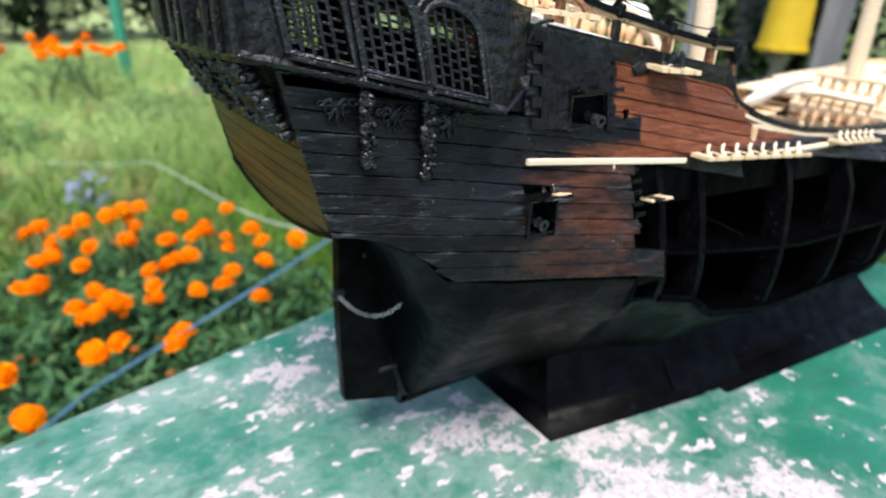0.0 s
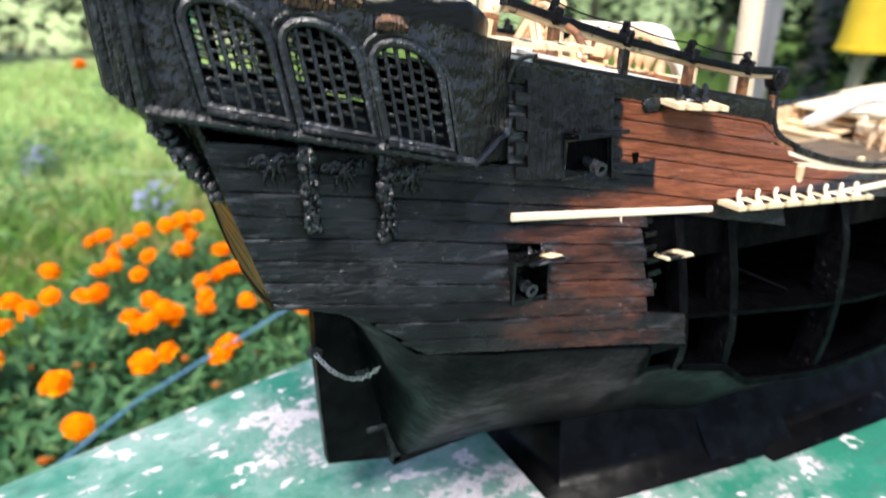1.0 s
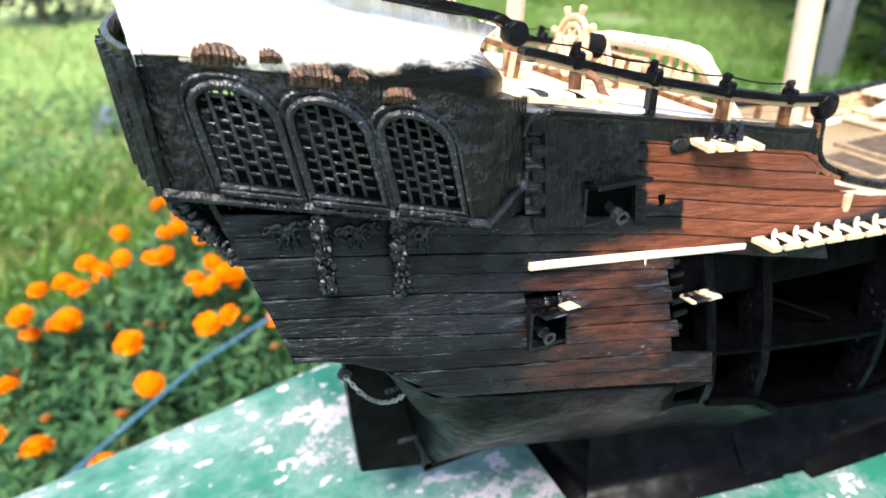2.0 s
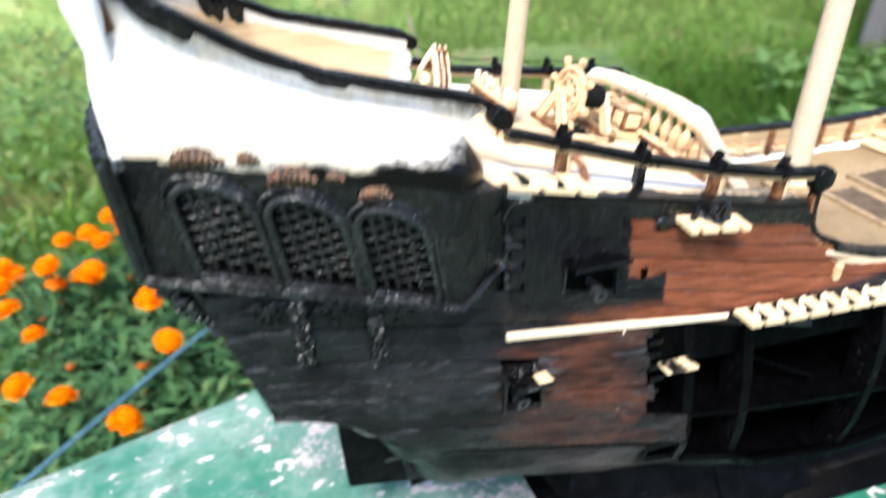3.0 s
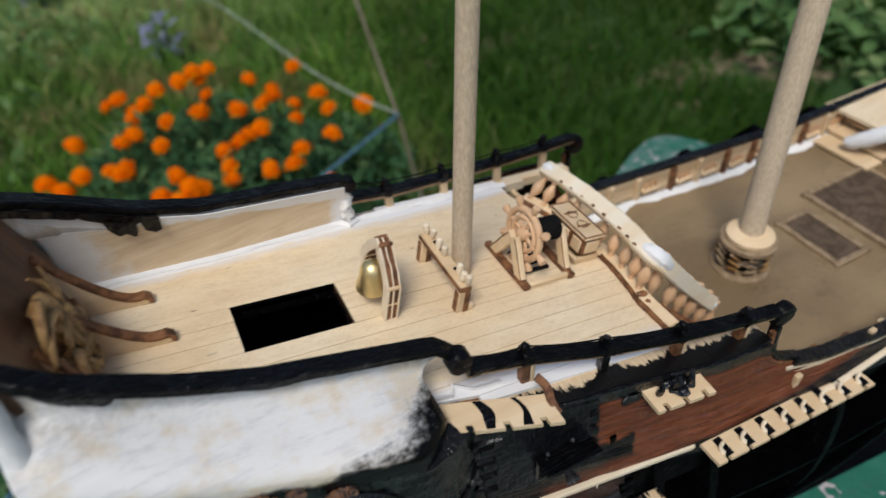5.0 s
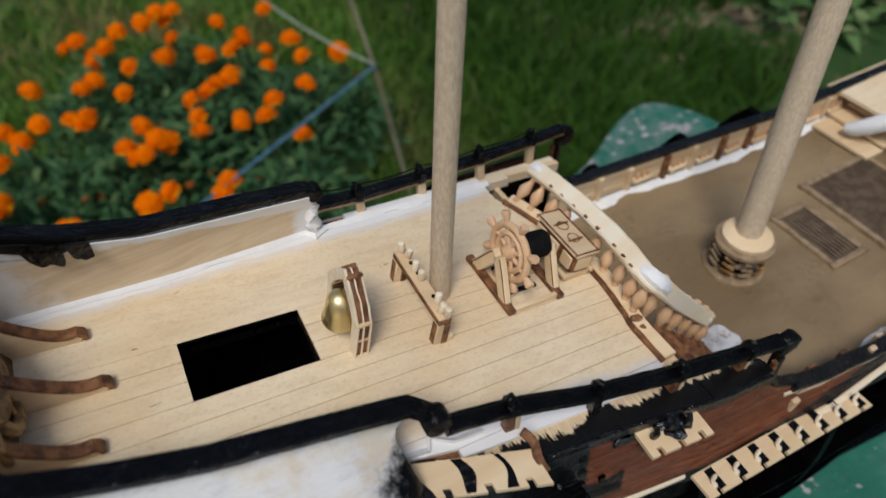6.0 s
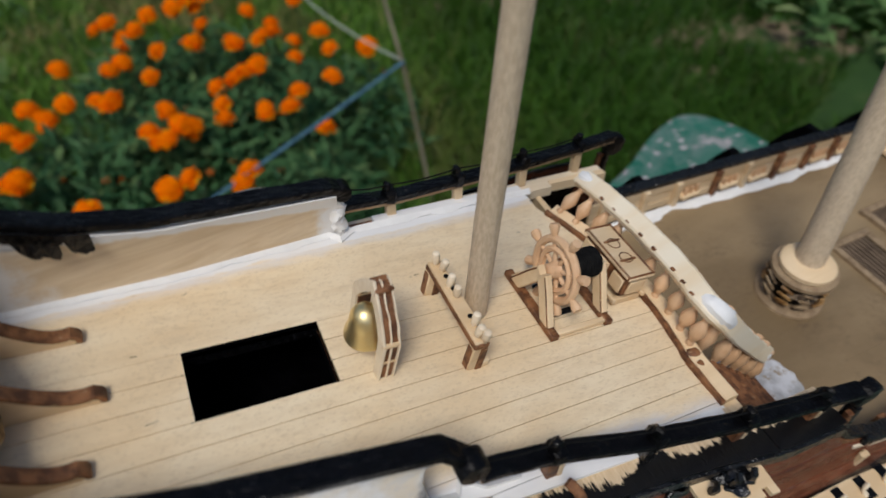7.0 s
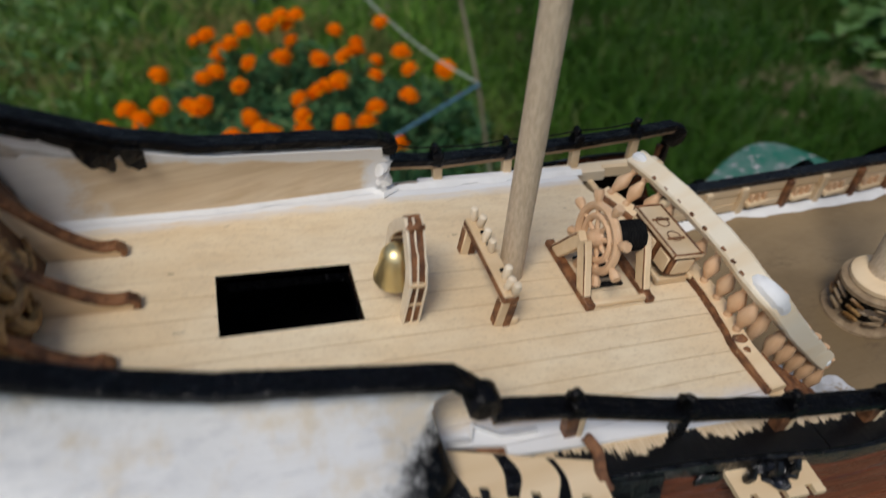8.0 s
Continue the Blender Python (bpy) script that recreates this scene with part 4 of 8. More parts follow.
# ---- stern: transom, galleries, windows ----
def transom():
    rnd = random.Random(4)
    def tx(z):
        return -0.137 - 0.27 * (z - 0.8346)
    n = 9
    for k in range(n):
        z0, z1 = 0.8342 + k * 0.0056, 0.8342 + (k + 1) * 0.0056
        w0, w1 = 0.0468, 0.0466
        bm = bm_new()
        j = rnd.uniform(-0.0001, 0.0001)
        ys = span(-1, 1, 12)
        rings(bm, [[(tx(z0 + 0.0001) + 0.001 * y * y + j, y * w0, z0 + 0.0002), (tx(z1) + 0.001 * y * y + j, y * w1, z1 - 0.0002), (tx(z1) + 0.0014 + 0.001 * y * y, y * w1, z1 - 0.0002), (tx(z0) + 0.0014 + 0.001 * y * y, y * w0, z0 + 0.0002)] for y in ys])
        if k < 5:
            part("transom_plank", bm, M_olive, SHIP, "olive-brown varnished stern plank", smooth=False)
        else:
            part("transom_plank", bm, M_black, SHIP, "black-painted stern plank", smooth=False)
    bm = bm_new()
    rings(bm, [[(tx(z) + 0.0005 + 0.001 * y * y, y * 0.0465, z) for z in (0.8345, 0.8625)] + [(tx(z) + 0.0012 + 0.001 * y * y, y * 0.0465, z) for z in (0.8625, 0.8345)] for y in span(-1, 1, 12)])
    part("transom_backing", bm, M_cream, SHIP, "pale wood showing in the plank seams", smooth=False)
    bm = bm_new()
    rings(bm, [[(-0.1372 + 0.001 * y * y, y * 0.0468, 0.8343), (-0.1358 + 0.001 * y * y, y * 0.0468, 0.8343), (-0.1350 + 0.001 * y * y, y * 0.0468, 0.8341 - 0.0075 * (1 - y * y)), (-0.1364 + 0.001 * y * y, y * 0.0468, 0.8341 - 0.0075 * (1 - y * y))] for y in span(-1, 1, 14)])
    part("transom_plank", bm, M_olive, SHIP, "olive-brown varnished stern plank", smooth=False)
    bm = bm_new()
    rings(bm, [[(-0.1365, -0.049, 0.8342), (-0.1365, 0.049, 0.8342), (-0.1365, 0.049, 0.8352), (-0.1365, -0.049, 0.8352)], [(-0.105, -0.05, 0.8342), (-0.105, 0.05, 0.8342), (-0.105, 0.05, 0.8352), (-0.105, -0.05, 0.8352)]])
    part("counter_floor", bm, M_black, SHIP, smooth=False)


transom()


def gallery_y(x, z):
    """Outer face of the quarter gallery."""
    f = 0.0468 + 0.235 * (x + 0.145)
    f -= 0.10 * (z - (z_ledge(x) + 0.012))
    if x > -0.083:
        f += (x + 0.083) / 0.0165 * (0.0530 - f)
    return f


WINDOWS = [(-0.1372, 0.8882, 0.0154), (-0.1174, 0.8832, 0.0150), (-0.0976, 0.8784, 0.0146)]
WIN_H = 0.0212


def win_shape(cx, z0, w, grow=0.0, n=10):
    """Outline of an arched window, leaning aft with the gallery, as (x, z)."""
    pts = []
    h = WIN_H - w * 0.30
    lean, rake = 0.13, -0.24
    loc = [(-w / 2 - grow, -grow), (w / 2 + grow, -grow)]
    for k in range(n + 1):
        a = math.pi * k / n
        loc.append(((w / 2 + grow) * math.cos(a), h + (w * 0.38 + grow) * math.sin(a)))
    for u, v in loc:
        pts.append((cx + u - lean * v, z0 + v + rake * u))
    return pts


def in_poly(x, z, poly):
    c = False
    for (x0, z0), (x1, z1) in zip(poly, poly[1:] + poly[:1]):
        if (z0 > z) != (z1 > z) and x < (x1 - x0) * (z - z0) / (z1 - z0) + x0:
            c = not c
    return c


def gallery(side):
    top = lambda x: lerp_table([(-0.160, 0.9195), (-0.14, 0.9165), (-0.1, 0.9085), (-0.07, 0.9005)], x)
    outl = [win_shape(*w, grow=0.0006) for w in WINDOWS]
    # the wall, open where the windows are
    bm = bm_new()
    nx, nz = 130, 48
    X = span(-0.1575, -0.0665, nx)
    grid = {}
    def vert(i, j, back):
        key = (i, j, back)
        if key not in grid:
            x = X[i]
            z = z_ledge(x) + (top(x) - z_ledge(x)) * j / nz
            xx = x - 0.10 * (z - z_ledge(x)) * (1 if x < -0.085 else 0)
            y = gallery_y(x, z) - (0.0016 if back else 0)
            y += 0 if back else 0.00025 * noise.noise(Vector((x * 260, z * 260, 2.0)))
            grid[key] = bm.verts.new((x, side * y, z))
        return grid[key]
    keep = {}
    for i in range(nx):
        for j in range(nz):
            x = (X[i] + X[i + 1]) / 2
            z = z_ledge(x) + (top(x) - z_ledge(x)) * (j + 0.5) / nz
            keep[i, j] = not any(in_poly(x, z, o) for o in outl)
    for (i, j), k in keep.items():
        if not k:
            continue
        for back in (0, 1):
            bm.faces.new([vert(i, j, back), vert(i + 1, j, back), vert(i + 1, j + 1, back), vert(i, j + 1, back)])
        for di, dj, a, b in ((-1, 0, (0, 0), (0, 1)), (1, 0, (1, 0), (1, 1)), (0, -1, (0, 0), (1, 0)), (0, 1, (0, 1), (1, 1))):
            if not keep.get((i + di, j + dj), False):
                p, q = (i + a[0], j + a[1]), (i + b[0], j + b[1])
                bm.faces.new([vert(*p, 0), vert(*q, 0), vert(*q, 1), vert(*p, 1)])
    gal = part("quarter_gallery", bm, M_black, SHIP, "black gallery wall with three arched lattice windows", angle=50)
    for w, o in zip(WINDOWS, outl):
        cx, z0, ww = w
        on = lambda x, z, d=0.0: Vector((x, side * (gallery_y(x, z) + d), z))
        # raised frame, in two steps
        bm = bm_new()
        o2 = win_shape(cx, z0, ww, 0.0010)
        tube(bm, [on(x, z, 0.0005) for x, z in o2 + o2[:1]], 0.0013, 8)
        part("window_frame", bm, M_black_relief, gal)
        bm = bm_new()
        o3 = win_shape(cx, z0, ww, 0.0030)[1:] + win_shape(cx, z0, ww, 0.0030)[:1]
        tube(bm, [on(x, z, 0.0003) for x, z in o3], 0.0007, 6)
        part("frame_moulding", bm, M_black_relief, gal)
        bm = bm_new()
        a, b = win_shape(cx, z0, ww, 0.0012)[:2]
        bar(bm, [on(a[0], a[1] - 0.0008, 0.0014), on(b[0], b[1] - 0.0008, 0.0014)], 0.0034, 0.0012)
        part("window_sill", bm, M_sill, gal, "black sill with rubbed grey edge")
        # staggered lattice
        bm = bm_new()
        cols, rows = 5, 8
        tz = WIN_H + ww * 0.08
        loc = lambda u, v: (cx + u - 0.13 * v, z0 + v - 0.24 * u)
        for c in range(1, cols):
            u = -ww / 2 + ww * c / cols
            vs = [v for v in span(0.0, tz, 24) if in_poly(*loc(u, v), o)]
            if vs:
                bar(bm, [on(*loc(u, vs[0]), -0.0007), on(*loc(u, vs[-1]), -0.0007)], 0.0010, 0.0009, (1, 0, 0))
        for c in range(cols):
            for r in range(1, rows):
                v = tz * (r + (0.4 if c % 2 else 0.0) - 0.2) / rows
                u0, u1 = -ww / 2 + ww * c / cols, -ww / 2 + ww * (c + 1) / cols
                if in_poly(*loc((u0 + u1) / 2, v), o):
                    bar(bm, [on(*loc(u0, v), -0.0012), on(*loc(u1, v), -0.0010)], 0.0008, 0.0008, (0, 0, 1))
        part("lattice", bm, M_black_relief, gal, "black window lattice", smooth=False)
    # the lower ledge with a toothed edge
    bm = bm_new()
    xs = span(-0.1585, -0.083, 60)
    loops = []
    for i, x in enumerate(xs):
        z = z_ledge(x)
        y = gallery_y(x, z)
        d = 0.0003 * (i % 2)
        loops.append([(x, side * (y - 0.006), z + 0.001), (x, side * (y + 0.0012), z + 0.0012), (x, side * (y + 0.0022 + d), z - 0.0002), (x, side * (y + 0.0018 + d), z - 0.0012), (x, side * (y + 0.0002), z - 0.0020 - d), (x, side * (y - 0.006), z - 0.0024)])
    rings(bm, loops)
    bumpy(bm, 0.0003, 600, 9)
    part("gallery_ledge", bm, M_black, gal)
    bm = bm_new()
    pts = [(x, side * (gallery_y(x, z_ledge(x)) + 0.0006), z_ledge(x) + d) for x, d in ((-0.0835, -0.001), (-0.078, 0.003), (-0.0735, 0.006), (-0.0685, 0.0075), (-0.0665, 0.012))]
    tube(bm, smooth_curve(pts, 16), 0.0011, 6)
    bumpy(bm, 0.0004, 700)
    part("gallery_scrollwork", bm, M_black_relief, gal)
    # roof board between gallery and deck
    bm = bm_new()
    rings(bm, [[(x, side * 0.0445, top(x) - 0.002), (x, side * (gallery_y(x, top(x)) + 0.0004), top(x) - 0.0015), (x, side * (gallery_y(x, top(x)) + 0.0004), top(x) + 0.0002), (x, side * 0.0445, top(x) + 0.0006)] for x in span(-0.157, -0.0665, 12)])
    part("gallery_roof", bm, M_black, gal)
    if side < 0:
        bm = bm_new()
        rings(bm, [[(x, -gallery_y(x, z_ledge(x)) + 0.003, z_ledge(x) - 0.0022), (x, gallery_y(x, z_ledge(x)) - 0.003, z_ledge(x) - 0.0022), (x, gallery_y(x, z_ledge(x)) - 0.003, z_ledge(x) - 0.0008), (x, -gallery_y(x, z_ledge(x)) + 0.003, z_ledge(x) - 0.0008)] for x in span(-0.157, -0.0665, 6)])
        part("gallery_floor", bm, M_hold, gal, smooth=False)
    # carved bracket at the fore end
    bm = bm_new()
    tube(bm, smooth_curve([(-0.0672, side * 0.0535, 0.8905), (-0.0668, side * 0.0550, 0.8945), (-0.0645, side * 0.0565, 0.8968), (-0.061, side * 0.0575, 0.8972)], 10), [0.0010 - 0.00004 * i for i in range(11)], 6)
    part("bracket", bm, M_black_relief, gal)


for s in (-1, 1):
    gallery(s)


def aft_gallery():
    """The rounded stern wall with its narrow windows and battens."""
    g = bm_new()
    w = 0.0462
    slots = [(-0.026, 0.010), (0.0, 0.011), (0.026, 0.010)]
    zb, zt = 0.8885, 0.921
    def at(y, z, d=0.0):
        bulge = 0.0064 * (1 - (y / 0.0475) ** 2)
        return (-0.1578 - 0.02 * (z - 0.886) - bulge - d, y, z)
    cuts = sorted([-w, w] + [c + s * sw / 2 for c, sw in slots for s in (-1, 1)] + [-0.042, -0.036, -0.0165, -0.011, 0.011, 0.0165, 0.036, 0.042])
    def solid(i, j):
        y = (cuts[i] + cuts[i + 1]) / 2
        return j != 1 or not any(abs(y - c) < sw / 2 for c, sw in slots)
    pierced(g, cuts, [zb, 0.892, 0.912, zt], solid, lambda y, z: at(y, z), lambda y, z: at(y, z, -0.0016))
    ag = part("stern_gallery", g, M_black, SHIP, "black stern wall with narrow windows and upright battens", smooth=False)
    for y in (-0.0455, -0.038, -0.0325, -0.0195, -0.0135, -0.0065, 0.0065, 0.0135, 0.0195, 0.0325, 0.038, 0.0455):
        bm = bm_new()
        bar(bm, [at(y, z, 0.0006) for z in (zb, 0.903, zt - 0.002)], 0.0022, 0.0020)
        bumpy(bm, 0.0003, 500, y)
        part("batten", bm, M_black_relief, ag)
    for c, sw in slots:
        bm = bm_new()
        for k in range(1, 5):
            z = 0.892 + 0.020 * k / 5
            bar(bm, [at(c - sw / 2, z, -0.0008), at(c + sw / 2, z, -0.0008)], 0.0006, 0.0006, (0, 0, 1))
        for k in (-1, 0, 1):
            bar(bm, [at(c + k * sw / 4, 0.892, -0.0008), at(c + k * sw / 4, 0.912, -0.0008)], 0.0006, 0.0006)
        part("lattice", bm, M_black, ag, smooth=False)
    bm = bm_new()
    rings(bm, [[at(y, 0.8862, -0.005), at(y, 0.8866, -0.0004), at(y, 0.8876, 0.0003), at(y, 0.8889, 0.0002), at(y, 0.8890, -0.004)] for y in span(-0.0472, 0.0472, 20)])
    part("stern_ledge", bm, M_black, ag)
    bm = bm_new()
    rings(bm, [[at(y, 0.8866, -0.002), (-0.142, y, 0.8835), (-0.142, y, 0.8847), at(y, 0.8876, -0.002)] for y in span(-0.046, 0.046, 12)])
    part("stern_soffit", bm, M_black, ag, smooth=False)


aft_gallery()


def carved_figure(c, h, normal, seed, tilt=0.0, fat=1.0):
    """A knobbly carved bracket figure, one mesh."""
    bm = bm_new()
    nrm = Vector(normal).normalized()
    sidev = Vector((0, 0, 1)).cross(nrm).normalized()
    rnd = random.Random(seed)
    for f, r in ((0.0, 0.0024), (0.1, 0.0027), (0.22, 0.0022), (0.34, 0.0028), (0.46, 0.0029), (0.58, 0.0024), (0.7, 0.0021), (0.82, 0.0026), (0.93, 0.0027)):
        p = Vector(c) + Vector((0, 0, -h * f)) + nrm * (0.0012 - tilt * f * h) + sidev * rnd.uniform(-0.0004, 0.0004)
        blob(bm, (0, 0, 0), (r * 0.92 * fat, r * 0.75 * fat, r * 0.9), Matrix.Translation(p) @ nrm.to_track_quat("Y", "Z").to_matrix().to_4x4(), 2)
        for _ in range(6):
            q = p + sidev * rnd.uniform(-0.0022, 0.0022) * fat + Vector((0, 0, rnd.uniform(-0.0016, 0.0016))) + nrm * rnd.uniform(0.0008, 0.0022)
            blob(bm, q, rnd.uniform(0.0006, 0.0011), None, 2)
    bumpy(bm, 0.0005, 900, seed)
    part("carved_figure", bm, M_black_relief, SHIP, "knobbly black carved bracket with rubbed highlights")


def scroll_ornament(c, w, normal, seed):
    """Pierced leaf scroll, laid on the planking."""
    nrm = Vector(normal).normalized()
    sx = Vector((0, 0, 1)).cross(nrm).normalized()
    at = lambda u, v: Vector(c) + sx * u + Vector((0, 0, v)) + nrm * 0.0004
    bm = bm_new()
    blob(bm, at(0, -0.0008), (0.0012, 0.0009, 0.0024), None, 2)
    bumpy(bm, 0.0003, 900, seed)
    sc = part("scroll_ornament", bm, M_black, SHIP, "pierced black leaf scroll")
    def leaf(pts, r):
        bm = bm_new()
        tube(bm, pts, r, 6)
        bumpy(bm, 0.0002, 900, seed)
        part("scroll_leaf", bm, M_black, sc)
    for sg in (-1, 1):
        leaf([at(sg * (0.0006 + u * w * 0.46), 0.0012 * math.sin(u * 5.6) + 0.0012 * u) for u in span(0, 1, 10)], [0.0009 - 0.0004 * u for u in span(0, 1, 10)])
        leaf([at(sg * w * 0.38 + (0.0013 - 0.00013 * k) * math.cos(a), 0.0004 + (0.0013 - 0.00013 * k) * math.sin(a)) for k, a in enumerate(span(0, 7.4, 9))], 0.0005)
        leaf([at(sg * (0.0004 + 0.0022 * u), -0.0012 - 0.0042 * u + 0.0012 * math.sin(3.1 * u)) for u in span(0, 1, 8)], [0.0010 - 0.0006 * u for u in span(0, 1, 8)])
        leaf([at(sg * w * 0.2 + 0.0011 * math.cos(a), -0.0012 + 0.0012 * math.sin(a)) for a in span(0.4, 5.2, 8)], 0.0005)
    leaf([at(0.0003 * math.sin(9 * u), -0.0015 - 0.0050 * u) for u in span(0, 1, 6)], [0.0009 - 0.0005 * u for u in span(0, 1, 6)])


for x, zt, h in ((-0.1245, 0.8772, 0.0215), (-0.1048, 0.8735, 0.0235)):
    carved_figure((x, -half(x, 0.865) - 0.001, zt), h, (-0.12, -1, 0), x * 1000)
    carved_figure((x, half(x, 0.865) + 0.001, zt), h, (-0.12, 1, 0), x * 700)
for x, z in ((-0.1325, 0.8745), (-0.1148, 0.8712), (-0.0962, 0.8678)):
    scroll_ornament((x, -half(x, z) - 0.0004, z), 0.0125, (-0.12, -1, 0), x * 900)
for y in (-0.0400, -0.0265, -0.012, 0.012, 0.0265, 0.0400):
    carved_figure((-0.1550, y, 0.8850), 0.0215, (-1, 0, -0.1), y * 900 + 7, 0.56, 1.5)


def shell_ornament(x, z, w, big):
    """A ribbed shell crown over a window."""
    y = -gallery_y(x, z) - 0.0002
    n = 8 if big else 5
    bm = bm_new()
    blob(bm, (x, y - 0.0002, z + w * 0.14), (w * 0.5, 0.0011, w * (0.22 if big else 0.3)))
    bumpy(bm, 0.0002, 700, x)
    shell = part("shell_ornament", bm, M_shell, SHIP, "ribbed brown shell crown, half painted black")
    for k in range(n):
        u = (k + 0.5) / n * 2 - 1
        h = w * (0.34 if big else 0.5) * math.sqrt(max(0.1, 1 - u * u * 0.8))
        bm = bm_new()
        tube(bm, [(x + u * w / 2, y - 0.0002, z - 0.2 * u * w / 2 - 0.0006), (x + u * w / 2.1, y - 0.0016, z + h * 0.5 - 0.2 * u * w / 2), (x + u * w / 2.3, y - 0.0004, z + h - 0.2 * u * w / 2)], [w / n * 0.52, w / n * 0.6, w / n * 0.3], 6)
        bumpy(bm, 0.0002, 900, x + k)
        part("shell_rib", bm, M_shell, shell)


for x, z, w, b in ((-0.1405, 0.9165, 0.0115, 1), (-0.1300, 0.9162, 0.0050, 0), (-0.1212, 0.9105, 0.0118, 1), (-0.1118, 0.9105, 0.0046, 0), (-0.1030, 0.9052, 0.0085, 1)):
    shell_ornament(x, z, w, b)


# ---- poop bulwarks, cap rails, stern board ----
CAP = [(-0.163, 0.9605, 0.0280), (-0.156, 0.9555, 0.0290), (-0.150, 0.9515, 0.0325), (-0.143, 0.9465, 0.0345), (-0.125, 0.9355, 0.0360), (-0.109, 0.9285, 0.0375), (-0.085, 0.9225, 0.0400), (-0.062, 0.9165, 0.0425)]


def cap_at(x, side):
    """Height and half breadth of the poop's cap rail; the near side stands a little further in."""
    z, y = lerp_table(CAP, x)
    return z, y - (0.0030 if side < 0 else 0.0)


# how far the near bulwark's fore edge is hollowed back, from the rail down
FORE_EDGE = [(0.0, 0.0055, 0), (0.15, 0.0085, 0), (0.32, 0.0113, 0), (0.5, 0.0108, 0), (0.7, 0.0098, 0), (1.0, 0.0105, 0)]


def poop_wall(side):
    bm = bm_new()
    loops = []
    for x in span(-0.157, -0.0625, 30):
        zt, yt = cap_at(x, side)
        zb = 0.9185 - 0.195 * (x + 0.155)
        yb = gallery_y(max(x, -0.155), zb) + 0.0004
        # hollow at the rail, full at the waist
        prof = []
        e = max(0.0, (x + 0.072) / 0.0095)
        fore = max(0.0, (x + 0.085) / 0.0225)
        for v in span(0, 1, 12):
            q = min(1.0, max(0.0, (v - 0.26) / 0.40))
            y = yt + (yb - yt) * (0.06 * v + 0.94 * q * q * (3 - 2 * q)) - 0.0013 * math.sin(math.pi * min(1.0, v / 0.42))
            z = zt + (zb - zt) * v
            xx = x - 0.006 * e * math.sin(math.pi * min(1, v * 1.05))
            if side < 0:
                xx = x - fore * lerp_table(FORE_EDGE, v)[0]
            prof.append((xx, side * y, z))
        inner = [(p[0], side * (abs(p[1]) - 0.0022 + 0.0013 * math.sin(math.pi * min(1.0, k / 12 / 0.42))), p[2]) for k, p in reversed(list(enumerate(prof)))]
        loops.append(prof + inner)
    rings(bm, loops)
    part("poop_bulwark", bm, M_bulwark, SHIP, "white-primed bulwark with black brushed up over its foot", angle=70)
    # lining
    bm = bm_new()
    loops = []
    for x in span(-0.150, -0.064 if side > 0 else -0.0725, 20):
        zt, yt = cap_at(x, side)
        zd = z_deck(x) - 0.002
        yd = deck_half(min(x, -0.0665)) - 0.0006
        ym = yd + 0.0004 if side > 0 else min(yd + 0.0004, yt - 0.0040)
        loops.append([(x, side * (yt - 0.0034), zt - 0.001), (x, side * ym, (zt + zd) / 2), (x, side * yd, zd), (x, side * (yd + 0.0012), zd), (x, side * (ym + 0.0010), (zt + zd) / 2), (x, side * (yt - 0.0028), zt - 0.001)])
    rings(bm, loops)
    part("bulwark_lining", bm, M_lining, SHIP, "bare wood bulwark lining with patchy white paint")
    # cap rail
    bm = bm_new()
    pts = [(x, side * (cap_at(x, side)[1] - 0.0006), cap_at(x, side)[0] + 0.0010) for x in span(-0.1555, -0.0655 if side > 0 else -0.0690, 24)]
    pts += [(-0.0635, 0.0420, 0.9170), (-0.0618, 0.0424, 0.9150)] if side > 0 else [(-0.0668, -0.0396, 0.9180), (-0.0646, -0.0408, 0.9158)]
    bar(bm, pts, 0.0052, 0.0026)
    for v in bm.verts:
        v.co.z += 0.0003 * noise.noise(v.co * 180)
    part("cap_rail", bm, M_rail_black, SHIP, "thick black-painted cap rail with drips")
    bm = bm_new()
    r = 0.0026 if side > 0 else 0.0034
    lathe(bm, [(0.0012, -0.0026), (r - 0.0003, -0.0025), (r, -0.0020), (r, 0.0020), (r - 0.0003, 0.0025), (0.0012, 0.0026)], 16, Matrix.Translation((-0.0618, 0.0424, 0.9148) if side > 0 else (-0.0644, -0.0420, 0.9150)) @ Matrix.Rotation(radians(90), 4, "X"))
    part("rail_scroll", bm, M_rail_black, SHIP)
    # drips of black paint under the cap
    def drip(x, w, h, inside):
        bm = bm_new()
        n = 10
        pts = []
        for k in range(n + 1):
            u = k / n * 2 - 1
            pts.append((x + u * w / 2, -h * (1 - abs(u) ** 7) * (0.93 + 0.07 * math.sin(u * 7 + x * 500))))
        loops = []
        for px, pz in pts:
            z0, y0 = cap_at(px, side)
            y = side * (y0 - 0.0037 if inside else y0 + 0.0006)
            dy = side * (-0.0004 if inside else 0.0004)
            loops.append([(px, y, z0 + 0.0002), (px, y, z0 + pz - 0.0004), (px, y + dy, z0 + pz - 0.0002), (px, y + dy, z0 + 0.0002)])
        rings(bm, loops)
        part("paint_drip", bm, M_black, SHIP, "black paint run", smooth=False)
    if side < 0:
        for x, w, h in ((-0.1425, 0.014, 0.0038), (-0.1085, 0.012, 0.0016), (-0.125, 0.02, 0.0008), (-0.09, 0.026, 0.0006), (-0.153, 0.012, 0.0024)):
            drip(x, w, h, False)
    else:
        for x, w, h in ((-0.1300, 0.0082, 0.0074), (-0.1228, 0.0052, 0.0056), (-0.1265, 0.0030, 0.0024), (-0.133, 0.012, 0.0026), (-0.146, 0.018, 0.0024)):
            drip(x, w, h, True)


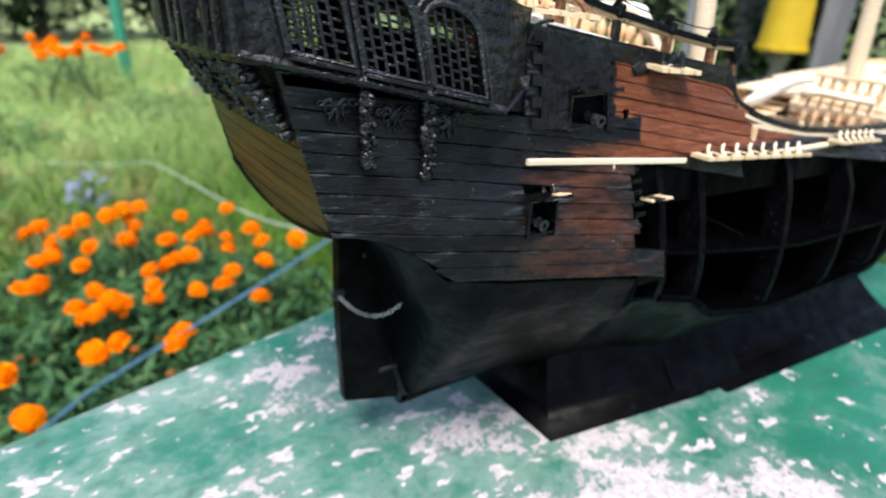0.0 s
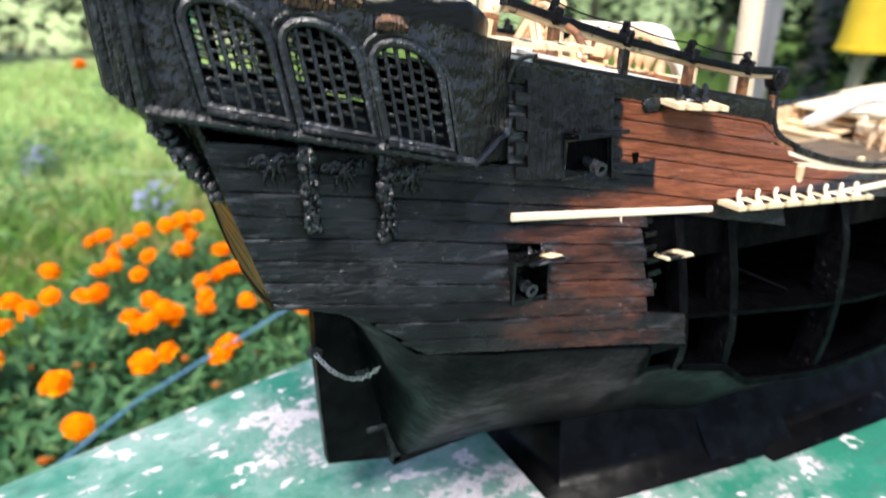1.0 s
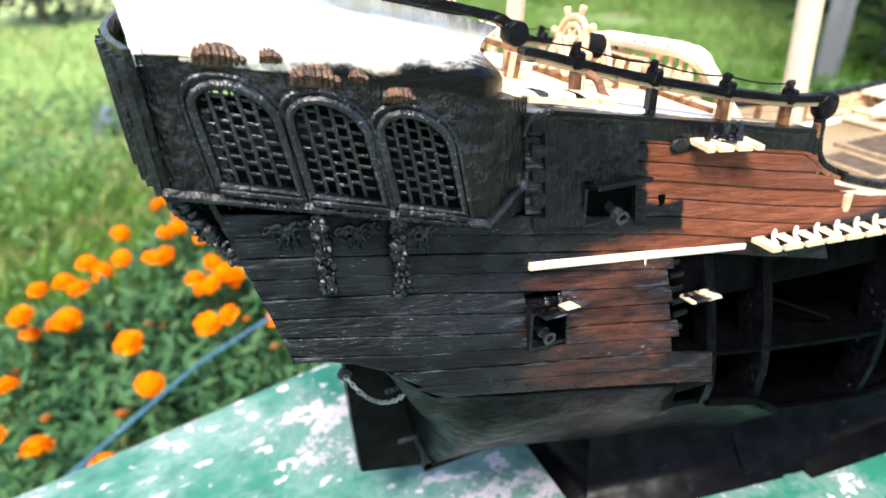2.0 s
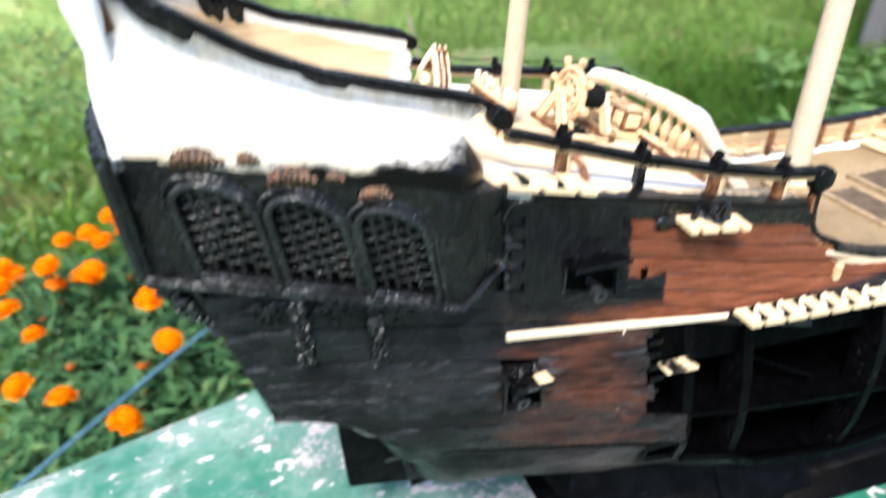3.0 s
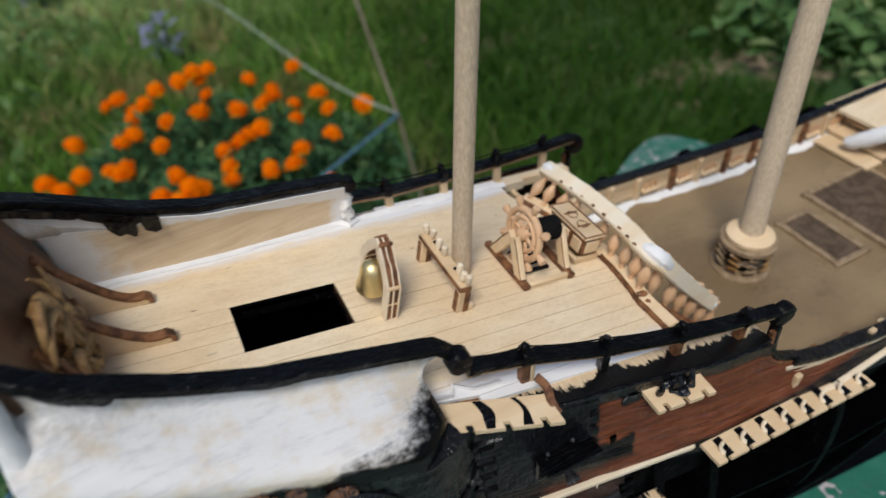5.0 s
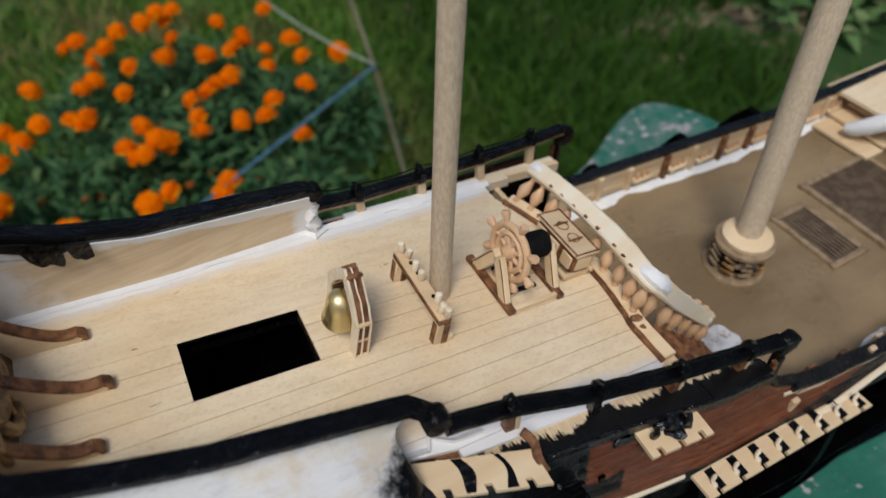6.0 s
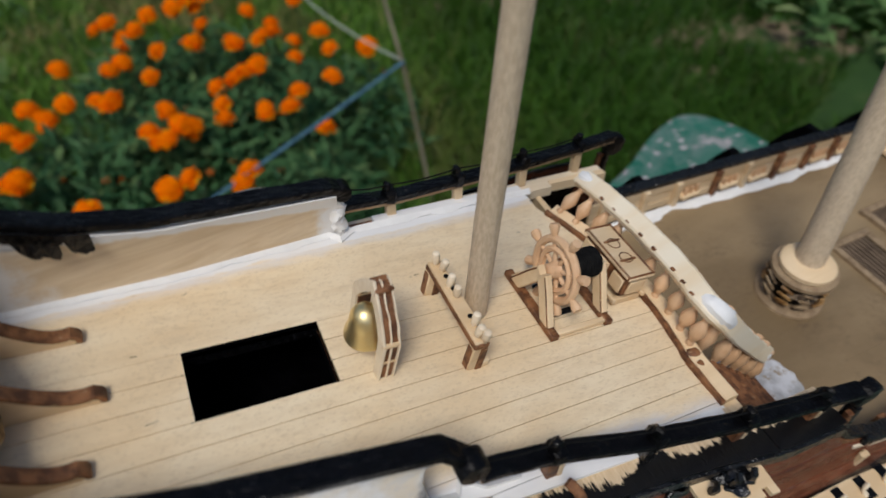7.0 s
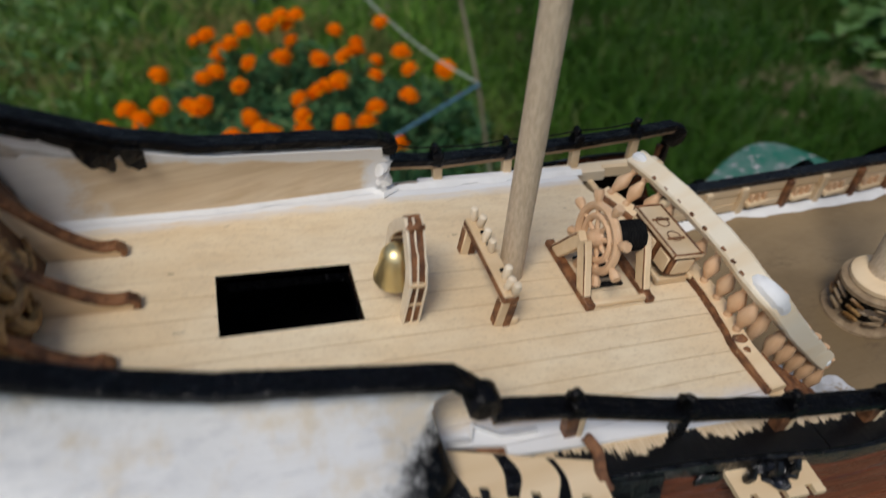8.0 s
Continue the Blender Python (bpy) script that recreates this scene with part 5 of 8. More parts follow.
for s in (-1, 1):
    poop_wall(s)
FIL = bm_new()
tube(FIL, [(-0.0640 + 0.0010 * math.sin(k * 1.9), 0.0424 + 0.0006 * math.cos(k * 1.3), 0.8975 + 0.0008 * k) for k in range(22)], [0.0017 + 0.0005 * math.sin(k * 1.1) + 0.0003 * math.sin(k * 2.7) for k in range(22)], 20)
bumpy(FIL, 0.0010, 420, 3)
part("filler_lump", FIL, M_white, SHIP, "ragged white filler at the bulwark's end")


def stern_board():
    top = lambda y: 0.9600 - 5.0 * y * y
    bx = lambda z: -0.1465 - 0.17 * (z - 0.914)
    bm = bm_new()
    ys = span(-0.0285, 0.0315, 16)
    rings(bm, [[(bx(0.905), y, 0.905), (bx(top(y)), y, top(y)), (bx(top(y)) - 0.002, y, top(y)), (bx(0.905) - 0.002, y, 0.905)] for y in ys])
    sb = part("stern_board", bm, M_brown_panel, SHIP, "dark brown stained stern board with amber carving")
    # white outer moulding, thick and rounded, running down to the gallery
    for sgn in (-1, 1):
        bm = bm_new()
        c = smooth_curve([(-0.1550, sgn * 0.0265, 0.9570), (-0.1565, sgn * 0.0295, 0.9500), (-0.1555, sgn * 0.0330, 0.9410), (-0.1545, sgn * 0.0370, 0.9310), (-0.1555, sgn * 0.0410, 0.9220), (-0.1560, sgn * 0.0435, 0.917)], 18)
        tube(bm, c, [lerp_table([(0, 0.0026), (4, 0.0034), (8, 0.0026), (12, 0.0014), (18, 0.0016)], i) for i in range(19)], 12)
        bumpy(bm, 0.0009, 260, sgn)
        part("stern_moulding", bm, M_white, SHIP, "lumpy white-painted stern moulding")
    bm = bm_new()
    loops = []
    for y in span(-0.044, 0.044, 20):
        zt = 0.9585 - 5.0 * y * y
        loops.append([(-0.1572 - 0.0016 * math.sin(math.pi * v) + 0.03 * (zt + (0.9175 - zt) * v - 0.9175), y * (0.72 + 0.30 * v), zt + (0.9175 - zt) * v) for v in span(0, 1, 10)] + [(-0.1555, y * (0.72 + 0.30 * v), zt + (0.9175 - zt) * v) for v in span(1, 0, 10)])
    rings(bm, loops)
    bumpy(bm, 0.0007, 260, 4)
    part("stern_outer_face", bm, M_white, SHIP, "rough white-primed outer stern", angle=70)
    bm = bm_new()
    tube(bm, [(bx(top(y)) - 0.0024, y, top(y) - 0.0002) for y in ys], 0.0018, 8)
    bumpy(bm, 0.0005, 400, 6)
    part("stern_board_crest", bm, M_white, SHIP, "white-painted crest of the stern board")
    # carving: a knot of arms
    bm = bm_new()
    blob(bm, (bx(0.934) + 0.001, 0.004, 0.935), (0.0034, 0.006, 0.008))
    bumpy(bm, 0.0006, 500)
    cv = part("carving", bm, M_gilt, sb, "amber carving of curling arms")
    rnd = random.Random(8)
    for k in range(12):
        a = rnd.uniform(0, 6.28)
        y0, z0 = 0.004 + rnd.uniform(-0.009, 0.009), 0.932 + rnd.uniform(-0.008, 0.009)
        pts = []
        for u in span(0, 1, 9):
            ang = a + 3.2 * u
            pts.append((bx(z0) + 0.0014 + 0.0024 * math.sin(math.pi * u), y0 + 0.0125 * u * math.cos(ang), z0 + 0.0115 * u * math.sin(ang)))
        bm = bm_new()
        tube(bm, pts, [0.0021 * (1 - 0.75 * u) for u in span(0, 1, 9)], 7)
        bumpy(bm, 0.0003, 500, k)
        part("arm", bm, M_gilt, cv)
    # curved knees from the board out over the deck
    for y, xe in ((0.0228, -0.1322), (0.0055, -0.1288), (-0.0110, -0.1328), (-0.026, -0.135)):
        xs = span(-0.1505, xe, 16)
        prof_top = []
        for x in xs:
            f = (x - xs[0]) / (xs[-1] - xs[0])
            prof_top.append(z_deck(x) + 0.0030 + 0.020 * (1 - f) ** 2.2 + 0.0012 * math.sin(f * 6.0) * f)
        poly = [(x, z_deck(x) + 0.0002) for x in xs] + [(xe + 0.0008, z_deck(xe) + 0.0016)] + list(zip(xs[::-1], prof_top[::-1]))
        bm = bm_new()
        rings(bm, [[(x, y - 0.0013, z) for x, z in poly], [(x, y + 0.0013, z) for x, z in poly]])
        kn = part("knee", bm, M_cream, SHIP, "curved plywood knee with a burnt brown edge", smooth=False)
        bm = bm_new()
        bar(bm, [(x, y, z + 0.0002) for x, z in zip(xs, prof_top)] + [(xe + 0.0011, y, prof_top[-1] - 0.0010), (xe + 0.0012, y, z_deck(xe) + 0.0004)], 0.0032, 0.0012)
        part("burnt_edge", bm, M_burnt, kn)


stern_board()


def wires():
    for foot, tip, m1, m2 in (((-0.1585, -0.0190, 0.9570), (-0.1715, -0.014, 0.992), M_wire_green, M_wire_red), ((-0.1590, 0.0110, 0.9605), (-0.1680, 0.017, 1.000), M_wire_grey, M_wire_grey), ((-0.1560, 0.0245, 0.9570), (-0.1665, 0.031, 0.998), M_wire_green, M_wire_red)):
        for k, m in enumerate((m1, m2)):
            a, b = Vector(foot), Vector(tip)
            off = Vector((0.0005, 0.0004, 0)) * (1 if k else -1)
            pts = [a + (b - a) * u + off * (1 + 1.4 * u * k) + Vector((0.0008 * math.sin(u * 5), 0, 0.0)) for u in span(-0.06, 1, 12)]
            bm = bm_new()
            tube(bm, pts, 0.00045, 6)
            part("lantern_wire", bm, m, SHIP, "thin insulated wire rising from the stern")
        bm = bm_new()
        d = (Vector(tip) - Vector(foot)).normalized()
        tube(bm, [Vector(tip) - d * 0.001, Vector(tip) + d * 0.022], 0.0015, 8)
        part("wire_sleeve", bm, M_cord, SHIP, "black shrink sleeve")


wires()


# ---- quarterdeck ----
DECK = Matrix.Translation((0, 0, 0.88545)) @ Matrix.Rotation(math.atan(0.21), 4, "Y")
UC = math.cos(math.atan(0.21))
HATCH = (-0.1120, -0.0803, -0.0065, 0.0123)


def lip_x(y):
    """Curved fore edge of the quarterdeck."""
    x = 0.0125 - 5.5 * (y + 0.006) ** 2
    return max(x, 0.0091) if y < 0 else x


def deck_planks():
    pw = (HATCH[3] - HATCH[2]) / 3
    def lip(y):
        return lip_x(y) if y < 0.033 else 0.002
    k0 = -9
    for k in range(k0, 9):
        y0, y1 = HATCH[2] + k * pw, HATCH[2] + (k + 1) * pw
        ym = (y0 + y1) / 2
        runs = [(-0.1515, lip(ym))]
        if 0 <= k <= 2:
            runs = [(-0.1515, HATCH[0]), (HATCH[1], lip(ym))]
        for a, b in runs:
            loops = []
            free = b == lip(ym)
            for s in span(0, 1, 14):
                x = a + (b - a) * s
                w = deck_half(x)
                g = 0.00010 if k < 3 else 0.000008
                lo, hi = max(y0 + g, -w), min(y1 - g, w)
                if hi - lo < 0.0006:
                    continue
                ul, uh = x / UC, x / UC
                if free:
                    ul, uh = (a + (lip(lo) - a) * s) / UC, (a + (lip(hi) - a) * s) / UC
                loops.append([DECK @ Vector((ul, lo, -0.0012)), DECK @ Vector((uh, hi, -0.0012)), DECK @ Vector((uh, hi, 0)), DECK @ Vector((ul, lo, 0))])
            if len(loops) > 1:
                bm = bm_new()
                rings(bm, loops)
                part("deck_plank", bm, M_deck, SHIP, smooth=False)
    # board under the planks, dark, shows only in the seams; cut at the hatch
    bm = bm_new()
    for a, b, c, d in ((-0.1515, HATCH[0], -1, 1), (HATCH[1], 0.002, -1, 1), (HATCH[0], HATCH[1], -1, 0), (HATCH[0], HATCH[1], 0, 1)):
        loops = []
        for x in span(a, b, 8):
            w = deck_half(x) - 0.0005
            lo = -w if c < 0 else HATCH[3]
            hi = w if d > 0 else HATCH[2]
            u = x / UC
            loops.append([DECK @ Vector((u, lo, -0.003)), DECK @ Vector((u, hi, -0.003)), DECK @ Vector((u, hi, -0.0013)), DECK @ Vector((u, lo, -0.0013))])
        rings(bm, loops)
    part("deck_base", bm, M_burnt, SHIP, smooth=False)
    # hatch coaming and the cabin below, its floor coloured near-black as deep shade
    bm = bm_new()
    hx0, hx1 = HATCH[0] / UC, HATCH[1] / UC
    for c, s in ((((hx0 + hx1) / 2, HATCH[2] - 0.0004, -0.003), (hx1 - hx0, 0.0008, 0.0058)), (((hx0 + hx1) / 2, HATCH[3] + 0.0004, -0.003), (hx1 - hx0, 0.0008, 0.0058)), ((hx0 - 0.0004, 0.0029, -0.003), (0.0008, 0.0204, 0.0058)), ((hx1 + 0.0004, 0.0029, -0.003), (0.0008, 0.0204, 0.0058))):
        box(bm, c, s, DECK)
    part("hatch_coaming", bm, M_black, SHIP, smooth=False)
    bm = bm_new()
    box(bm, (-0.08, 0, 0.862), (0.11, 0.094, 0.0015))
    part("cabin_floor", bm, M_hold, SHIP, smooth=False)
    # white-painted waterway along the sides
    for side in (-1, 1):
        bm = bm_new()
        loops = []
        for x in span(-0.150, 0.004 if side > 0 else -0.052, 60):
            w = deck_half(x) - (0.0002 if x < -0.066 else 0.004)
            n1 = 0.0016 + 0.0012 * noise.noise(Vector((x * 120, side * 3.0, 0))) + 0.0008 * noise.noise(Vector((x * 600, side, 5)))
            u = x / UC
            loops.append([DECK @ Vector((u, side * w, 0.0014)), DECK @ Vector((u, side * (w - 0.0012), 0.0006)), DECK @ Vector((u, side * (w - n1), 0.00012)), DECK @ Vector((u, side * w, 0.00005))])
        rings(bm, loops)
        part("waterway_paint", bm, M_white, SHIP, "white paint smeared along the deck edge")


deck_planks()

RAIL = [(-0.061, 0.9105, 0.0425), (-0.045, 0.9055, 0.0440), (-0.021, 0.8990, 0.0490), (0.005, 0.8930, 0.0530), (0.029, 0.8885, 0.0560), (0.041, 0.8875, 0.0580)]
RAIL_PORT = [(-0.061, 0.9075, 0.0445), (-0.045, 0.9015, 0.0475), (-0.021, 0.8975, 0.0495), (0.004, 0.8940, 0.0510), (0.029, 0.8905, 0.0535), (0.046, 0.8885, 0.0555)]
RAIL_POSTS = ((-0.0452, M_burnt), (-0.0209, M_black), (0.0048, M_burnt), (0.0295, M_burnt))


def quarter_rail(side):
    rail = RAIL if side < 0 else RAIL_PORT
    # sheer strake under the rail
    bm = bm_new()
    loops = []
    low = 0.0 if side < 0 else 0.009
    for x in span(-0.0665, 0.0405, 24):
        zt = z_sheer(x) + 0.0002 - low
        y = half(x, zt)
        loops.append([(x, side * (y + 0.0010), zt + 0.0004), (x, side * (y + 0.0013), zt - 0.0025), (x, side * (y + 0.0008), zt - 0.0055), (x, side * (y - 0.001), zt - 0.0055), (x, side * (y - 0.0036), zt + 0.0010)])
    rings(bm, loops)
    bumpy(bm, 0.00025, 500, side)
    part("sheer_strake", bm, M_black, SHIP, "rough black-painted sheer strake")
    # covering board between deck and strake: black outside on the near side, pale inside
    if side < 0:
        boards = [(M_cover, 0.0, 1.0, -0.0660, 0.0140, "covering board, white inside, bare wood, ragged black outside"), (M_cover, 0.0, 0.75, 0.0143, 0.0395, "bare covering board with ragged black brushing")]
    else:
        boards = [(M_pale, 0.0, 0.45, -0.0660, 0.0395, "bare outer covering board"), (M_white, 0.45, 1.0, -0.0660, -0.0595, "white-painted covering board"), (M_cream, 0.45, 1.0, -0.0592, -0.0462, "bare covering board"), (M_pale, 0.45, 1.0, -0.0458, 0.0140, "bare covering board"), (M_cream, 0.45, 0.75, 0.0143, 0.0395, "bare covering board")]
    for m, f0, f1, xa, xb, lab in boards:
        bm = bm_new()
        loops = []
        for x in span(xa, xb, 12):
            zt = z_sheer(x) + (0.0012 if f0 == 0 and side > 0 else 0.0018)
            yo, yi = half(x, zt) + 0.0004 if side < 0 else 0.0492 + 0.055 * (x + 0.046), deck_half(x) - 0.0045
            a, b = yo + (yi - yo) * f0, yo + (yi - yo) * f1
            loops.append([(x, side * a, zt), (x, side * b, zt), (x, side * b, zt - 0.004), (x, side * a, zt - 0.004)])
        rings(bm, loops)
        part("covering_board", bm, m, SHIP, lab, smooth=False)
    bm = bm_new()
    pts = [(x, side * lerp_table(rail, x)[1], lerp_table(rail, x)[0]) for x in span(-0.0625, 0.0415 if side < 0 else 0.0450, 24)]
    bar(bm, pts, 0.0046, 0.0023)
    bumpy(bm, 0.0002, 260, side)
    hr = part("hand_rail", bm, M_rail_black, SHIP, "black-painted hand rail, brown beneath")
    bm = bm_new()
    bar(bm, [(p[0], p[1], p[2] - 0.0018) for p in pts], 0.0032, 0.0018)
    part("rail_underside", bm, M_rail_side, hr, "bare tan rail side")
    tops = []
    for i, (x, m) in enumerate(RAIL_POSTS):
        x -= 0.0012 if side > 0 else 0.0
        zr, y = lerp_table(rail, x)
        zb = z_sheer(x) + 0.0002
        bm = bm_new()
        box(bm, (x, side * y, (zr + zb) / 2), (0.0030, 0.0028, zr - zb), None, 0.0003)
        pm = M_cream if side > 0 else M_black if i == 1 else M_burnt
        po = part("rail_post", bm, pm, SHIP)
        bm = bm_new()
        box(bm, (0, 0, 0), (0.0034, 0.0050, 0.0050), pose(x, side * y, zr + 0.0008, 0, 12, 0), 0.0007)
        box(bm, (0, 0, 0), (0.0020, 0.0024, 0.0034), pose(x - 0.0004, side * y, zr + 0.0040, 0, 14, 20), 0.0005)
        bumpy(bm, 0.0005, 700, x * 900 + side)
        part("post_knob", bm, M_rail_black, po, "lumpy black-painted knob")
        if side < 0 and i != 1:
            bm = bm_new()
            box(bm, (x + 0.0020, side * (y + 0.0004), (zr + zb) / 2 - 0.0006), (0.0016, 0.0024, (zr - zb) * 0.86), None, 0.0003)
            part("post_face", bm, M_cream, po)
        tops.append((x, side * y, zr + 0.0046))
    # thread strung along the post tops
    bm = bm_new()
    c = [(-0.062, side * 0.0425, 0.9150)] + tops
    pts = []
    for a, b in zip(c, c[1:]):
        for u in span(0, 1, 6)[:-1]:
            p = Vector(a).lerp(Vector(b), u)
            p.z -= 0.0009 * math.sin(math.pi * u)
            pts.append(p)
    tube(bm, pts + [c[-1]], 0.00026, 5)
    part("thread", bm, M_cord, SHIP, "black thread strung between the posts")
    # big scroll at the fore end, with the curved drop to the waist
    bm = bm_new()
    lathe(bm, [(0.0012, -0.0024), (0.0040, -0.0021), (0.0045, -0.0012), (0.0045, 0.0012), (0.0040, 0.0021), (0.0012, 0.0024)], 20, Matrix.Translation((0.0445, -0.0585, 0.8845) if side < 0 else (0.0475, 0.0567, 0.8830)) @ Matrix.Rotation(radians(90), 4, "X"))
    bumpy(bm, 0.0003, 500, side)
    part("rail_scroll", bm, M_rail_black, SHIP, "round black rail scroll")
    drop = smooth_curve([(0.0415, 0.0595, 0.8800), (0.0415, 0.0602, 0.8730), (0.0430, 0.0610, 0.8670), (0.0470, 0.0622, 0.8630), (0.0560, 0.0635, 0.8590)], 14)
    if side > 0:
        drop = smooth_curve([(0.0442, 0.0572, 0.8790), (0.0446, 0.0578, 0.8690), (0.0465, 0.0585, 0.8600), (0.0505, 0.0592, 0.8535), (0.0580, 0.0598, 0.8500)], 14)
    bm = bm_new()
    bar(bm, [(p.x + 0.0012, side * p.y, p.z + 0.0008) for p in drop], 0.0036, 0.0020)
    part("drop_rail", bm, M_black, SHIP)
    bm = bm_new()
    bar(bm, [(p.x - 0.0006, side * (p.y + 0.0008), p.z - 0.0006) for p in drop], 0.0018, 0.0018)
    bumpy(bm, 0.0003, 700, side)
    part("drop_moulding", bm, M_burnt, SHIP, "bare moulding with black smears")


for s in (-1, 1):
    quarter_rail(s)


def dk(u, y, h):
    return DECK @ Vector((u / UC, y, h))


def bell_stand():
    t = bm_new()
    y0, y1, x = -0.0075, 0.0094, -0.0701
    ym, n = (y0 + y1) / 2, 14
    def arch(off):
        pts = [dk(x, y0 - off, 0.0001), dk(x, y0 - off, 0.0122)]
        for k in range(1, n):
            a = math.pi * (1 - k / n)
            pts.append(dk(x, ym + ((y1 - y0) / 2 + off) * math.cos(a) , 0.0122 + (0.0102 + off) * (1 - abs(math.cos(a))) ** 0.8))
        return pts + [dk(x, y1 + off, 0.0122), dk(x, y1 + off, 0.0001)]
    ax = (DECK.to_3x3() @ Vector((1, 0, 0))).normalized()
    bar(t, arch(0), 0.0040, 0.0026, ax)
    box(t, (x / UC, ym, 0.0222), (0.0044, 0.0050, 0.0022), DECK, 0.0004)
    bumpy(t, 0.0004, 330, 2)
    st = part("bell_stand", t, M_burnt, SHIP, "arched wooden belfry with pale edges")
    for off, dx in ((0.0010, -0.0019), (0.0010, 0.0), (0.0010, 0.0019)):
        bm = bm_new()
        bar(bm, [p + ax * dx for p in arch(off * 0.35)], 0.0007 if dx < 0 else 0.0004, 0.0032 if dx else 0.0029, ax)
        bumpy(bm, 0.0003, 420, dx * 1000)
        part("edge_strip", bm, M_pale, st)
    for y in (y0, y1):
        bm = bm_new()
        box(bm, (x / UC, y, 0.0124), (0.0044, 0.0038, 0.0012), DECK, 0.0003)
        box(bm, (x / UC, y, 0.0060), (0.0042, 0.0032, 0.0008), DECK, 0.0002)
        part("collar", bm, M_cream, st)
    bm = bm_new()
    lathe(bm, [(0.0, 0.0088), (0.0010, 0.0087), (0.0024, 0.0080), (0.0034, 0.0066), (0.0040, 0.0044), (0.0046, 0.0020), (0.0056, 0.0003), (0.0057, -0.0003), (0.0050, -0.0002), (0.0040, 0.0016), (0.0, 0.0066)], 32, Matrix.Translation(dk(x - 0.0016, ym - 0.0002, 0.0070)) @ Matrix.Scale(1.04, 4))
    part("bell", bm, M_brass, st, "shiny brass bell")
    bm = bm_new()
    tube(bm, [dk(x - 0.0010, ym, 0.0130), dk(x, ym, 0.0200)], 0.0005, 6)
    blob(bm, dk(x - 0.0014, ym - 0.0005, 0.0068), 0.0007)
    part("clapper", bm, M_brass, st)


bell_stand()


def pin_rack():
    x, y0, y1 = -0.0485, -0.0140, 0.0150
    bm = bm_new()
    box(bm, (x / UC, (y0 + y1) / 2, 0.0092), (0.0042, y1 - y0, 0.0018), DECK, 0.0003)
    rk = part("pin_rack", bm, M_burnt, SHIP, "pin rail across the deck with wooden belaying pins")
    bm = bm_new()
    box(bm, (x / UC, (y0 + y1) / 2, 0.01045), (0.0040, y1 - y0 - 0.0006, 0.0008), DECK, 0.0002)
    part("rack_top", bm, M_cream, rk)
    for y in (y0 + 0.0016, y1 - 0.0016):
        bm = bm_new()
        box(bm, (x / UC, y, 0.0042), (0.0042, 0.0030, 0.0083), DECK, 0.0003)
        part("rack_leg", bm, M_cream, rk)
        # dark brown strips paint the shaded faces of the leg
        bm = bm_new()
        box(bm, (x / UC + 0.0009, y - 0.0016, 0.0042), (0.0018, 0.0004, 0.0080), DECK)
        box(bm, (x / UC - 0.0022, y, 0.0042), (0.0003, 0.0020, 0.0078), DECK)
        part("leg_edge", bm, M_burnt, rk)
    rnd = random.Random(2)
    for y in (y0 + 0.0008, y0 + 0.0026, y0 + 0.0058, 0.0015, 0.0052, y1 - 0.0040, y1 - 0.0014):
        bm = bm_new()
        m = DECK @ pose(x / UC + rnd.uniform(-0.0006, 0.0008), y, 0.0110, rnd.uniform(-10, 10), rnd.uniform(-8, 8), 0)
        lathe(bm, [(0.0006, -0.0050), (0.0008, 0.0), (0.0010, 0.0003), (0.00115, 0.0022), (0.0010, 0.0036), (0.0006, 0.0039)], 9, m)
        part("belaying_pin", bm, M_pale, rk)
    for y in (-0.0055, 0.004, 0.0085):
        bm = bm_new()
        lathe(bm, [(0.0007, 0.0), (0.0007, 0.0003)], 10, DECK @ pose(x / UC + 0.0006, y, 0.0108))
        part("pin_hole", bm, M_black_wood, rk)
    bm = bm_new()
    box(bm, (x / UC + 0.0026, y0 + 0.001, 0.0014), (0.0030, 0.0022, 0.0026), DECK, 0.0004)
    part("cleat", bm, M_cream, rk)


pin_rack()


